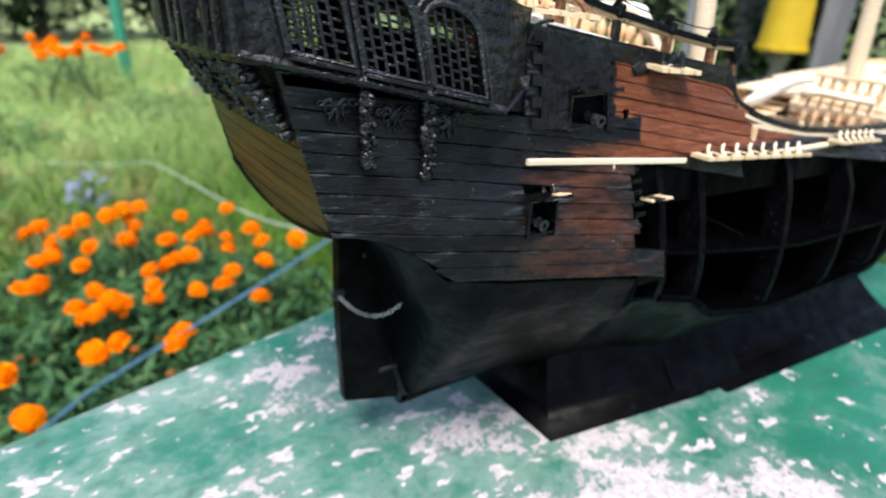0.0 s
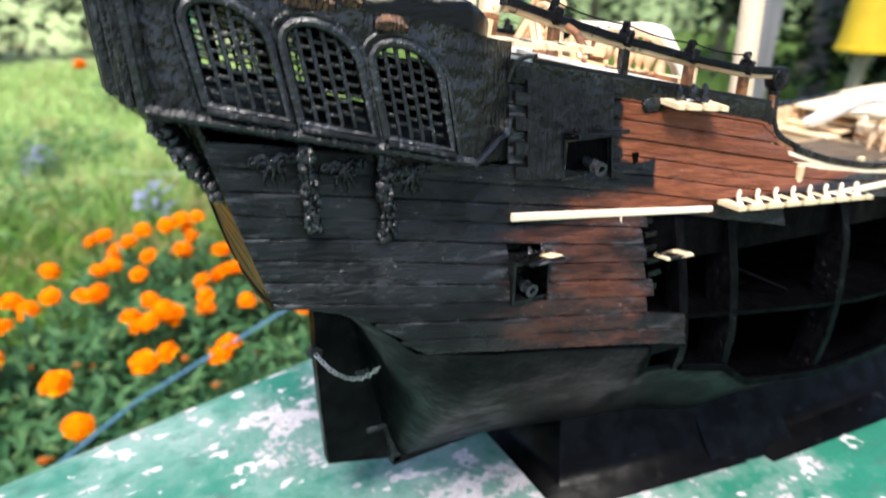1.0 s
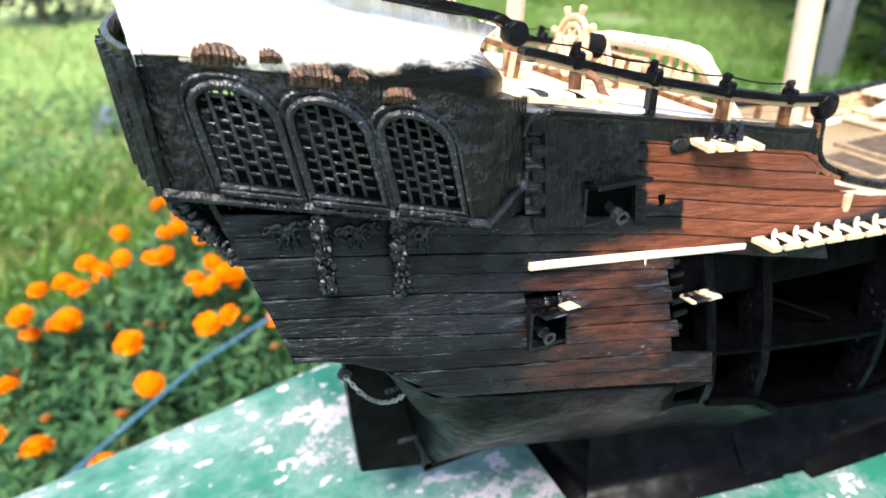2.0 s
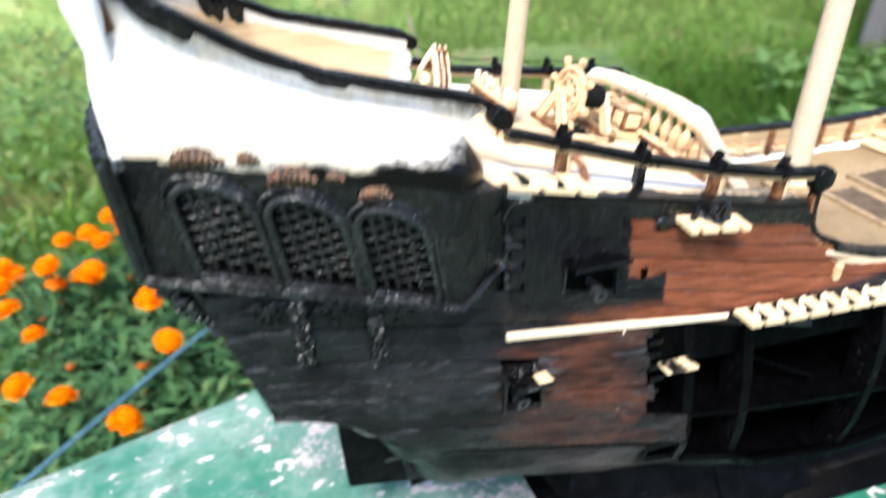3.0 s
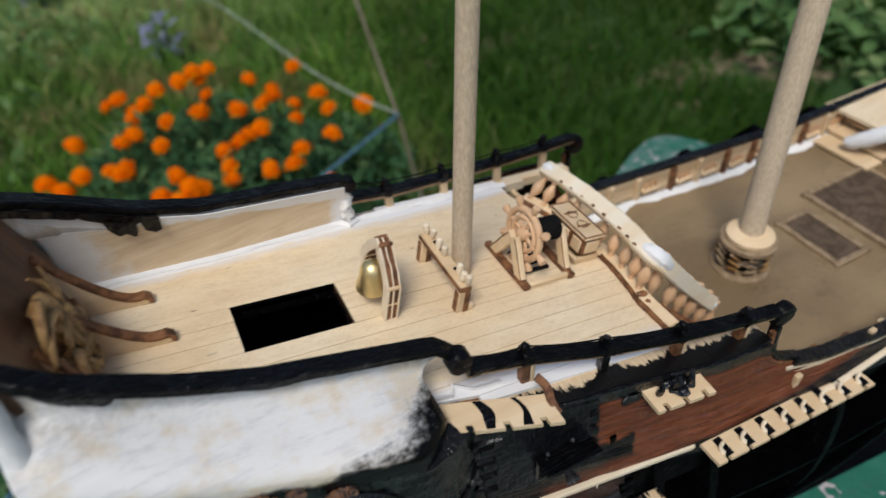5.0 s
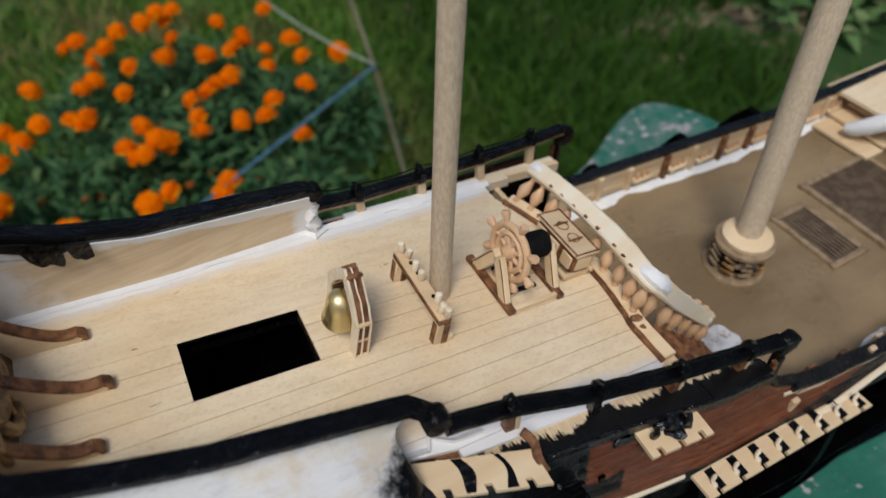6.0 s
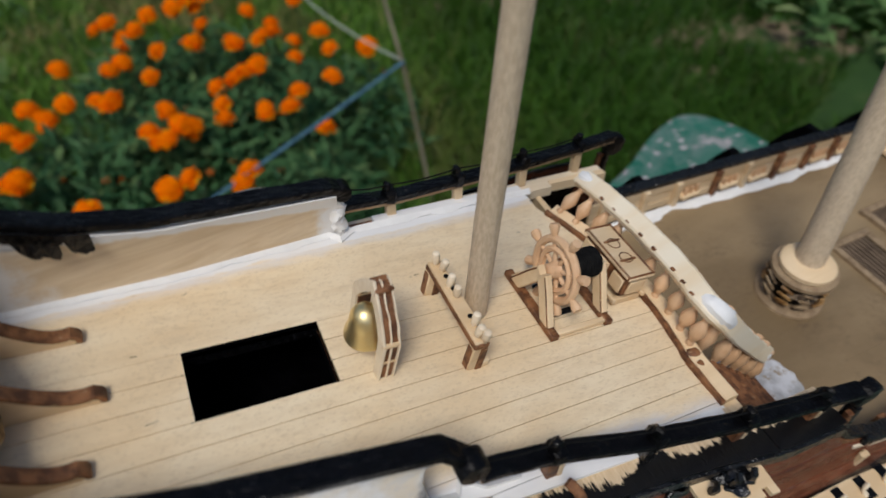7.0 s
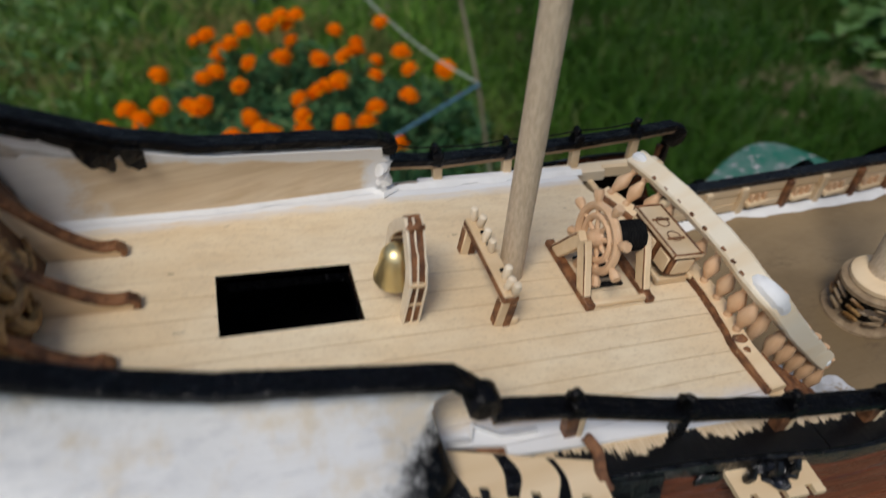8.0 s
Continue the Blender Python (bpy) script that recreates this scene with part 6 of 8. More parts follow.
def steering_wheel():
    xa, xb = -0.0235, -0.0052
    w = None
    for y in (-0.0115, 0.0108):
        fr = bm_new()
        box(fr, ((xa + xb) / 2 / UC, y, 0.0011), ((xb - xa) / UC, 0.0018, 0.0016), DECK, 0.0003)
        if w is None:
            w = part("wheel_stand", fr, M_cream, SHIP, "ship's wheel on two wooden trestles with a black drum")
        else:
            part("side_rail", fr, M_cream, w)
    hub_h = 0.0128
    for x in (xa, xb):
        bm = bm_new()
        box(bm, (x / UC, 0, 0.0011), (0.0026, 0.0262, 0.0020), DECK, 0.0003)
        part("sill", bm, M_burnt, w)
        for sg in (-1, 1):
            bm = bm_new()
            pts = smooth_curve([dk(x, sg * 0.0085, 0.0015), dk(x, sg * 0.0058, 0.0055), dk(x, sg * 0.0030, 0.0100), dk(x, sg * 0.0004, hub_h + 0.0008)], 8)
            bar(bm, pts, 0.0022, 0.0042, DECK.to_3x3() @ Vector((1, 0, 0)))
            part("trestle_leg", bm, M_cream, w)
            bm = bm_new()
            bar(bm, [p + (DECK.to_3x3() @ Vector((0, sg * 0.0016, 0.0004))) for p in pts], 0.0024, 0.0005, DECK.to_3x3() @ Vector((1, 0, 0)))
            part("leg_edge", bm, M_burnt, w)
    bm = bm_new()
    for k in range(4):
        box(bm, ((xa + xb) / 2 / UC, -0.005 + 0.0035 * k, 0.0007), (0.010, 0.0016, 0.0010), DECK, 0.0002)
    part("grating", bm, M_black_wood, w)
    # the wheel itself
    wm = DECK @ pose(-0.0188 / UC, 0.0008, hub_h, 0, 90, 0)
    R0 = 0.0088
    bm = bm_new()
    tube(bm, [wm @ Vector((R0 * math.cos(a), R0 * math.sin(a), 0)) for a in span(0, 2 * math.pi, 40)], 0.0012, 8, caps=False)
    part("wheel_rim", bm, M_turned, w)
    bm = bm_new()
    tube(bm, [wm @ Vector((0.0060 * math.cos(a), 0.0060 * math.sin(a), 0)) for a in span(0, 2 * math.pi, 28)], 0.0010, 6, caps=False)
    part("wheel_inner_ring", bm, M_turned, w)
    bm = bm_new()
    lathe(bm, [(0.0012, -0.0030), (0.0022, -0.0024), (0.0024, -0.0008), (0.0030, 0.0), (0.0024, 0.0010), (0.0016, 0.0020)], 14, wm)
    part("hub", bm, M_turned, w)
    for k in range(8):
        a = 2 * math.pi * (k + 0.3) / 8
        bm = bm_new()
        lathe(bm, [(0.0005, 0.0022), (0.0008, 0.0036), (0.0005, 0.0050), (0.0008, 0.0088), (0.0009, 0.0100), (0.0012, 0.0108), (0.0015, 0.0122), (0.0013, 0.0130)], 8, wm @ Matrix.Rotation(a, 4, "Z") @ Matrix.Rotation(radians(90), 4, "Y"))
        part("spoke", bm, M_turned, w)
    dm = DECK @ pose(-0.0052 / UC, 0.0008, hub_h, 0, -90, 0)
    bm = bm_new()
    prof = [(0.0008, 0.0), (0.0036, 0.0004)]
    for k in range(8):
        prof += [(0.0044, 0.0010 + k * 0.0009), (0.0041, 0.0014 + k * 0.0009)]
    lathe(bm, prof + [(0.0036, 0.0088), (0.0008, 0.0092)], 18, dm)
    part("rope_drum", bm, M_cord, w, "drum wound with black thread")


steering_wheel()


def chest():
    x0, x1, y0, y1 = 0.0015, 0.0102, -0.0075, 0.0135
    bm = bm_new()
    xm, ym = (x0 + x1) / 2 / UC, (y0 + y1) / 2
    box(bm, (xm, ym, 0.0070), (x1 - x0 - 0.001, y1 - y0 - 0.001, 0.0072), DECK, 0.0003)
    ch = part("deck_locker", bm, M_burnt, SHIP, "small slatted plywood locker on feet")
    bm = bm_new()
    box(bm, (xm, ym, 0.0112), (x1 - x0 + 0.001, y1 - y0 + 0.0012, 0.0010), DECK, 0.0002)
    part("lid", bm, M_cream, ch)
    for dx, dy, sx, sy in ((0, (y1 - y0) / 2, x1 - x0 + 0.0012, 0.0007), (0, (y0 - y1) / 2, x1 - x0 + 0.0012, 0.0007), ((x1 - x0) / 2, 0, 0.0007, y1 - y0), ((x0 - x1) / 2, 0, 0.0007, y1 - y0)):
        bm = bm_new()
        box(bm, (xm + dx, ym + dy, 0.0113), (sx, sy, 0.0014), DECK, 0.0002)
        part("lid_edge", bm, M_burnt, ch)
    for k in range(2):
        bm = bm_new()
        box(bm, (xm, ym + (k - 0.5) * 0.008, 0.0119), (x1 - x0 - 0.003, 0.0006, 0.0004), DECK)
        tube(bm, [DECK @ Vector((xm + 0.002 * math.cos(a), ym + (k - 0.5) * 0.006 + 0.002 * math.sin(a), 0.0118)) for a in span(0, 6.28, 12)], 0.0002, 4)
        part("lid_line", bm, M_burnt, ch)
    for k in range(3):
        bm = bm_new()
        w = (y1 - y0) / 3
        box(bm, (x0 / UC - 0.0002, y0 + w * (k + 0.5), 0.0070), (0.0007, w - 0.0022, 0.0050), DECK, 0.0002)
        part("side_panel", bm, M_cream, ch)
    bm = bm_new()
    box(bm, (xm, y0 + 0.0001, 0.0070), (x1 - x0 - 0.0028, 0.0007, 0.0050), DECK, 0.0002)
    part("end_panel", bm, M_cream, ch)
    for a in (x0 / UC - 0.0022, x1 / UC):
        bm = bm_new()
        box(bm, (a, ym, 0.0032), (0.0012, y1 - y0 + 0.002, 0.0016), DECK, 0.0003)
        part("foot_rail", bm, M_cream, ch)
    for y in (y0 + 0.001, ym, y1 - 0.001):
        bm = bm_new()
        box(bm, (xm - 0.0004, y, 0.0013), (x1 - x0 + 0.002, 0.0016, 0.0024), DECK, 0.0003)
        part("foot", bm, M_cream, ch)


chest()

RAILCURVE = [(0.0166, 0.0350, 0.8952), (0.0168, 0.0220, 0.8975), (0.0178, 0.0050, 0.8980), (0.0172, -0.0120, 0.8988), (0.0158, -0.0240, 0.8990), (0.0198, -0.0292, 0.8945), (0.0340, -0.0300, 0.8770), (0.0510, -0.0305, 0.8580)]


def baluster(p, h, top=None):
    bm = bm_new()
    turn = Matrix.Rotation(radians(12), 4, "Y")
    if top is not None:
        d = Vector(top) - Vector(p)
        turn, h = d.to_track_quat("Z", "Y").to_matrix().to_4x4(), d.length
    lathe(bm, [(0.0009, 0.0), (0.0010, 0.06), (0.0007, 0.12), (0.0014, 0.26), (0.0020, 0.42), (0.0014, 0.58), (0.0007, 0.72), (0.0011, 0.82), (0.0008, 0.90), (0.0010, 1.0)], 12, Matrix.Translation(p) @ turn @ Matrix.Diagonal((1.2, 1.2, h, 1)))
    return bm


def balustrade():
    top = smooth_curve(RAILCURVE, 40)
    bm = bm_new()
    bar(bm, top, 0.0062, 0.0036, (0.9, 0.2, 0.3))
    bumpy(bm, 0.0003, 240, 3)
    hr = part("balustrade_rail", bm, M_ivory, SHIP, "curved cream handrail with white filler at its bend")
    bm = bm_new()
    tube(bm, [p + Vector((0, 0, 0.0006)) for p in top[22:31]], [0.0015, 0.0024, 0.0027, 0.0028, 0.0029, 0.0029, 0.0028, 0.0025, 0.0014], 8)
    bumpy(bm, 0.0007, 350, 2)
    part("filler_lump", bm, M_white, hr, "white filler lump")
    bm = bm_new()
    tube(bm, [p + Vector((0, 0, 0.0006)) for p in top[0:4]], [0.0020, 0.0025, 0.0022, 0.0012], 8)
    part("filler_lump", bm, M_white, hr, "white filler lump")
    bm = bm_new()
    blob(bm, top[-1], 0.0022)
    part("filler_lump", bm, M_white, hr, "white filler lump")
    for i in (6, 8, 10, 12, 14, 17, 19, 21):
        bm = bm_new()
        box(bm, (0, 0, 0), (0.0007, 0.0015, 0.0012), Matrix.Translation(top[i] + Vector((-0.0027, 0, 0.0006))))
        part("scorch_mark", bm, M_burnt, hr)
    # base board on the deck's fore edge
    bm = bm_new()
    bar(bm, [(lip_x(y) - 0.0002, y, z_deck(lip_x(y)) + 0.0006) for y in span(0.034, -0.0452, 30)], 0.0013, 0.0026, (1, 0, 0))
    bumpy(bm, 0.0003, 300, 5)
    part("base_board", bm, M_burnt, SHIP, "brown edge board under the balusters")
    bm = bm_new()
    bar(bm, [(lip_x(y) + 0.0027, y, z_deck(lip_x(y)) + 0.0005) for y in span(0.034, -0.0450, 30)], 0.0044, 0.0024, (1, 0, 0))
    part("plinth", bm, M_cream, SHIP, "pale plinth that carries the balusters")
    for y, w in ((-0.0300, 0.0022), (-0.0335, 0.0016)):
        bm = bm_new()
        blob(bm, (lip_x(y) + 0.0024, y, z_deck(lip_x(y)) + 0.0017), (w, w * 0.7, 0.0004))
        bumpy(bm, 0.0006, 500, y)
        part("scorch_mark", bm, M_burnt, SHIP, "charred knot on the plinth")
    for y in (0.0320, 0.0258, 0.0196, 0.0134, -0.0020, -0.0092, -0.0158, -0.0218, -0.0270):
        x = lip_x(y) + 0.0026
        zb = z_deck(x) + 0.0018
        t = min(top, key=lambda p: abs(p.y - y) + (1 if p.x > 0.0205 else 0))
        part("baluster", baluster((x, y, zb), 0.0, t - Vector((0, 0, 0.0012))), M_turned, SHIP)
    # steps down to the waist, and the stair's own balusters
    for k in range(6):
        f = (k + 0.5) / 6
        x, z = 0.0140 + 0.040 * f, z_deck(0.014) - (z_deck(0.014) - z_main(0.05)) * (k + 1) / 7
        bm = bm_new()
        box(bm, (x, -0.0385, z), (0.0085, 0.0150, 0.0016), None, 0.0002)
        part("stair_tread", bm, M_burnt, SHIP, smooth=False)
        t = min(top[26:], key=lambda p: abs(p.x - x))
        part("baluster", baluster((x, t.y, z + 0.0008), max(0.006, t.z - 0.001 - z)), M_turned, SHIP)
    for y in (-0.0310, -0.0465):
        bm = bm_new()
        bar(bm, [(0.013, y, z_deck(0.014) - 0.003), (0.055, y, z_main(0.05) + 0.003)], 0.0012, 0.0060)
        part("stair_string", bm, M_burnt, SHIP)
    # paint smeared over the deck at the foot of the steps
    for cx, cy, r, sd in ((0.064, -0.034, 0.012, 1), (0.052, -0.022, 0.007, 4)):
        bm = bm_new()
        rim = []
        for k in range(40):
            a = 2 * math.pi * k / 40
            q = r * (0.75 + 0.6 * noise.noise(Vector((math.cos(a) * 1.4, math.sin(a) * 1.4, sd))))
            rim.append((cx + 1.5 * q * math.cos(a), cy + q * math.sin(a)))
        rings(bm, [[(x, y, z_main(x) + 0.00004) for x, y in rim], [(x, y, z_main(x) + 0.0003) for x, y in rim]])
        part("paint_smear", bm, M_smear_grey, SHIP, "grey-white paint smeared on the deck", smooth=False)
    # bulkhead below the break of the deck
    bm = bm_new()
    box(bm, (0.0085, -0.002, 0.855), (0.0020, 0.100, 0.050))
    part("break_bulkhead", bm, M_cream, SHIP, smooth=False)
    bm = bm_new()
    box(bm, (0.0085 + 0.001, -0.0400, z_deck(0.01) - 0.0022), (0.010, 0.016, 0.0024), None, 0.0003)
    part("landing", bm, M_cream, SHIP)


balustrade()


def masts():
    def mast(base, d, length, r0, r1, n, seed, name, label):
        d = Vector(d).normalized()
        b = Vector(base)
        bm = bm_new()
        tube(bm, [b + d * length * u for u in span(0, 1, 24)], [r0 + (r1 - r0) * u for u in span(0, 1, 24)], n)
        return part(name, bm, M_mast, SHIP, label, angle=60)
    mast((-0.0398, 0.0030, z_deck(-0.0398) - 0.004), (0.101, 0.064, 0.994), 0.36, 0.0033, 0.0029, 16, 1, "mizzen_mast", "bare greyish wooden dowel mast with fine grain")
    mast((0.1003, -0.0074, 0.836), (0.176, 0.197, 0.964), 0.48, 0.0055, 0.0046, 18, 2, "main_mast", "thick bare wooden mast leaning in its collar")
    c = Matrix.Translation((0.1020, -0.0052, z_main(0.102))) @ Matrix.Diagonal((0.82, 0.82, 1.0, 1.0))
    bm = bm_new()
    lathe(bm, [(0.0158, 0.0002), (0.0164, 0.0008), (0.0160, 0.0018), (0.0140, 0.0024)], 28, c)
    f = part("mast_fife", bm, M_hatch, SHIP, "round carved mast collar of turned wood")
    bm = bm_new()
    lathe(bm, [(0.0088, 0.002), (0.0090, 0.008), (0.0088, 0.0150)], 20, c)
    part("collar_core", bm, M_black_wood, f)
    for k in range(9):
        a = 2 * math.pi * k / 9
        bm = bm_new()
        for q in range(3):
            tube(bm, [c @ Vector(((0.0135 + 0.0012 * math.sin(t)) * math.cos(a + 0.22 * math.cos(t + q)), (0.0135 + 0.0012 * math.sin(t)) * math.sin(a + 0.22 * math.cos(t + q)), 0.0055 + 0.0034 * q + 0.0016 * math.sin(t))) for t in span(0, 6.2, 8)], 0.0006, 5)
        part("collar_carving", bm, M_gilt if k % 2 else M_hatch, f)
    bm = bm_new()
    lathe(bm, [(0.0128, 0.0145), (0.0150, 0.0155), (0.0150, 0.0172), (0.0120, 0.0180)], 28, c)
    part("collar_ring", bm, M_hatch, f)
    bm = bm_new()
    lathe(bm, [(0.0112, 0.0178), (0.0126, 0.0184), (0.0126, 0.0202), (0.0112, 0.0210), (0.0070, 0.0212)], 28, c)
    part("collar_cap", bm, M_cream, f)


masts()


# ---- waist and bow ----
def cap_y(x, side):
    """Half breadth and height of the waist's cap rail; the port side stands lower and further in."""
    return half(x, z_sheer(x)) - 0.0014 if side < 0 else lerp_table([(0.05, 0.0598), (0.10, 0.0578), (0.15, 0.0559), (0.20, 0.0539), (0.33, 0.0500), (0.40, 0.0390)], x)


def cap_z(x, side):
    return z_sheer(x) + 0.0012 if side < 0 else lerp_table([(0.05, 0.8500), (0.10, 0.8473), (0.15, 0.8446), (0.20, 0.8419), (0.33, 0.8450), (0.40, 0.8520)], x)


def waist():
    pw = 0.0095
    for k in range(-8, 8):
        y0, y1 = k * pw, (k + 1) * pw
        loops = []
        for x in span(0.0095, 0.415, 26):
            w = min(half(x, z_main(x)) - 0.0050, half(x, 0.846) - 0.0042)
            lo, hi = max(y0 + 0.000015, -w), min(y1 - 0.000015, cap_y(x, 1) - 0.0012 if x > 0.05 else w)
            if hi - lo < 0.001:
                continue
            z = z_main(x)
            loops.append([(x, lo, z - 0.002), (x, hi, z - 0.002), (x, hi, z), (x, lo, z)])
        if len(loops) > 1:
            bm = bm_new()
            rings(bm, loops)
            part("main_deck_plank", bm, M_main_deck, SHIP, smooth=False)
    # gratings
    for x0, x1, y0, y1 in ((0.1430, 0.1625, -0.0270, 0.0065), (0.1740, 0.2200, -0.0300, 0.0160)):
        z = z_main((x0 + x1) / 2)
        bm = bm_new()
        for c, s in ((((x0 + x1) / 2, y0, z + 0.0012), (x1 - x0 + 0.004, 0.003, 0.0026)), (((x0 + x1) / 2, y1, z + 0.0012), (x1 - x0 + 0.004, 0.003, 0.0026)), ((x0, (y0 + y1) / 2, z + 0.0012), (0.003, y1 - y0 - 0.0032, 0.0026)), ((x1, (y0 + y1) / 2, z + 0.0012), (0.003, y1 - y0 - 0.0032, 0.0026))):
            box(bm, c, s, None, 0.0003)
        g = part("hatch_grating", bm, M_hatch, SHIP, "brown grating in a dull tan hatch frame", smooth=False)
        n = int((x1 - x0) / 0.0021)
        for i in range(n):
            bm = bm_new()
            box(bm, (x0 + (x1 - x0) * (i + 0.5) / n, (y0 + y1) / 2, z + 0.0012), (0.0012, y1 - y0 - 0.002, 0.0010))
            part("grating_slat", bm, M_hatch_slat, g, smooth=False)
        bm = bm_new()
        box(bm, ((x0 + x1) / 2, (y0 + y1) / 2, z + 0.0004), (x1 - x0 - 0.002, y1 - y0 - 0.002, 0.0004))
        part("grating_bed", bm, M_black_wood, g, smooth=False)
    rnd = random.Random(21)
    for side in (-1, 1):
        # inner planks, timberheads and the black cap of the bulwark
        for k in range(3):
            bm = bm_new()
            loops = []
            for x in span(0.046, 0.40, 40):
                zt = cap_z(x, side) - 0.0012
                zb = z_main(x) + 0.001
                a, b = zb + (zt - zb) * k / 3 + 0.0003, zb + (zt - zb) * (k + 1) / 3 - 0.0003
                y = (min(half(x, (a + b) / 2), half(x, 0.846)) - 0.0030 if side < 0 else cap_y(x, side) - 0.0010) + 0.0003 * (k % 2)
                loops.append([(x, side * y, a), (x, side * y, b), (x, side * (y - 0.0012), b), (x, side * (y - 0.0012), a)])
            rings(bm, loops)
            part("inner_plank", bm, M_cream, SHIP, smooth=False)
        x = 0.052
        while x < 0.38:
            zt, zb = cap_z(x, side) - 0.0012, z_main(x)
            y = half(x, zt) - 0.0050 if side < 0 else cap_y(x, side) - 0.0030
            bm = bm_new()
            box(bm, (x, side * y, (zt + zb) / 2 + 0.0003), (0.0032, 0.0024, zt - zb - 0.0006), None, 0.0004)
            part("timberhead", bm, rnd.choice((M_burnt, M_burnt, M_cream)), SHIP, smooth=False)
            if rnd.random() < 0.75:
                bm = bm_new()
                box(bm, (x + 0.008, side * (y - 0.0006), zb + 0.005), (0.0105, 0.0034, 0.0026), None, 0.0005)
                part("pin_shelf", bm, M_cream, SHIP, smooth=False)
                for q in range(3):
                    bm = bm_new()
                    lathe(bm, [(0.0006, -0.003), (0.0009, 0.0), (0.0011, 0.001), (0.0006, 0.0032)], 6, Matrix.Translation((x + 0.0048 + 0.0032 * q, side * (y - 0.0008), zb + 0.0068)))
                    part("belaying_pin", bm, M_turned, SHIP)
            x += rnd.uniform(0.017, 0.024)
        bm = bm_new()
        bar(bm, [(x, side * cap_y(x, side), cap_z(x, side)) for x in span(0.054, 0.40, 36)], 0.0052, 0.0026)
        part("waist_cap_rail", bm, M_black, SHIP, "black-painted bulwark cap")
        # white smears where the bulwark meets the deck
        bm = bm_new()
        loops = []
        for i, x in enumerate(span(0.05, 0.30, 80)):
            w = min(half(x, z_main(x)) - 0.0062, half(x, 0.846) - 0.0046) if side < 0 else cap_y(x, side) - 0.0034
            n1 = 0.004 + 0.004 * noise.noise(Vector((x * 60, side * 3.0, 0))) + 0.001 * noise.noise(Vector((x * 400, side, 5)))
            z = z_main(x)
            loops.append([(x, side * w, z + 0.002), (x, side * (w - 0.001), z + 0.0008), (x, side * (w - max(n1, 0.0012)), z + 0.0001), (x, side * w, z + 0.00005)])
        rings(bm, loops)
        part("waterway_paint", bm, M_white, SHIP, "white paint smeared along the deck edge")
        # outer board of the waist on the open side
        bm = bm_new()
        edge = lambda x, d, h: (x, side * (cap_y(x, side) + 0.0014 + d), cap_z(x, side) - 0.0012 - h)
        rings(bm, [[edge(x, 0.0008, 0.0002), edge(x, 0.0008, 0.0036), edge(x, -0.0004, 0.0036), edge(x, -0.0004, 0.0002)] for x in span(0.05, 0.40, 36)])
        part("waist_moulding", bm, M_pale, SHIP, "bare pale moulding below the cap")
        bm = bm_new()
        rings(bm, [[(x, side * half(x, 0.846), 0.8445 - 0.03 * (x - 0.05)), (x, side * half(x, 0.855), z_sheer(x) - 0.003), (x, side * (half(x, 0.855) - 0.001), z_sheer(x) - 0.003), (x, side * (half(x, 0.846) - 0.001), 0.8445 - 0.03 * (x - 0.05))] for x in span(0.29, 0.436, 14)])
        part("bow_planking", bm, M_hull, SHIP)
    # port side planking of the lower hull stays closed
    bm = bm_new()
    loops = []
    for x in span(-0.02, 0.436, 40):
        zs = span(z_low(x), z_sheer(x) - 0.002 if x < 0.045 else min(z_sheer(x) - 0.002, cap_z(x, 1) - 0.0030), 8)
        in_y = lambda z: half(x, z) - 0.0003 if x < 0.045 else min(half(x, z) - 0.0003, cap_y(x, 1) + 0.0012 + 0.5 * (zs[-1] - z))
        loops.append([(x, in_y(z), z) for z in zs] + [(x, in_y(z) - 0.0009, z) for z in reversed(zs)])
    rings(bm, loops)
    part("port_planking", bm, M_hull, SHIP, "brown and black planked port side")


waist()


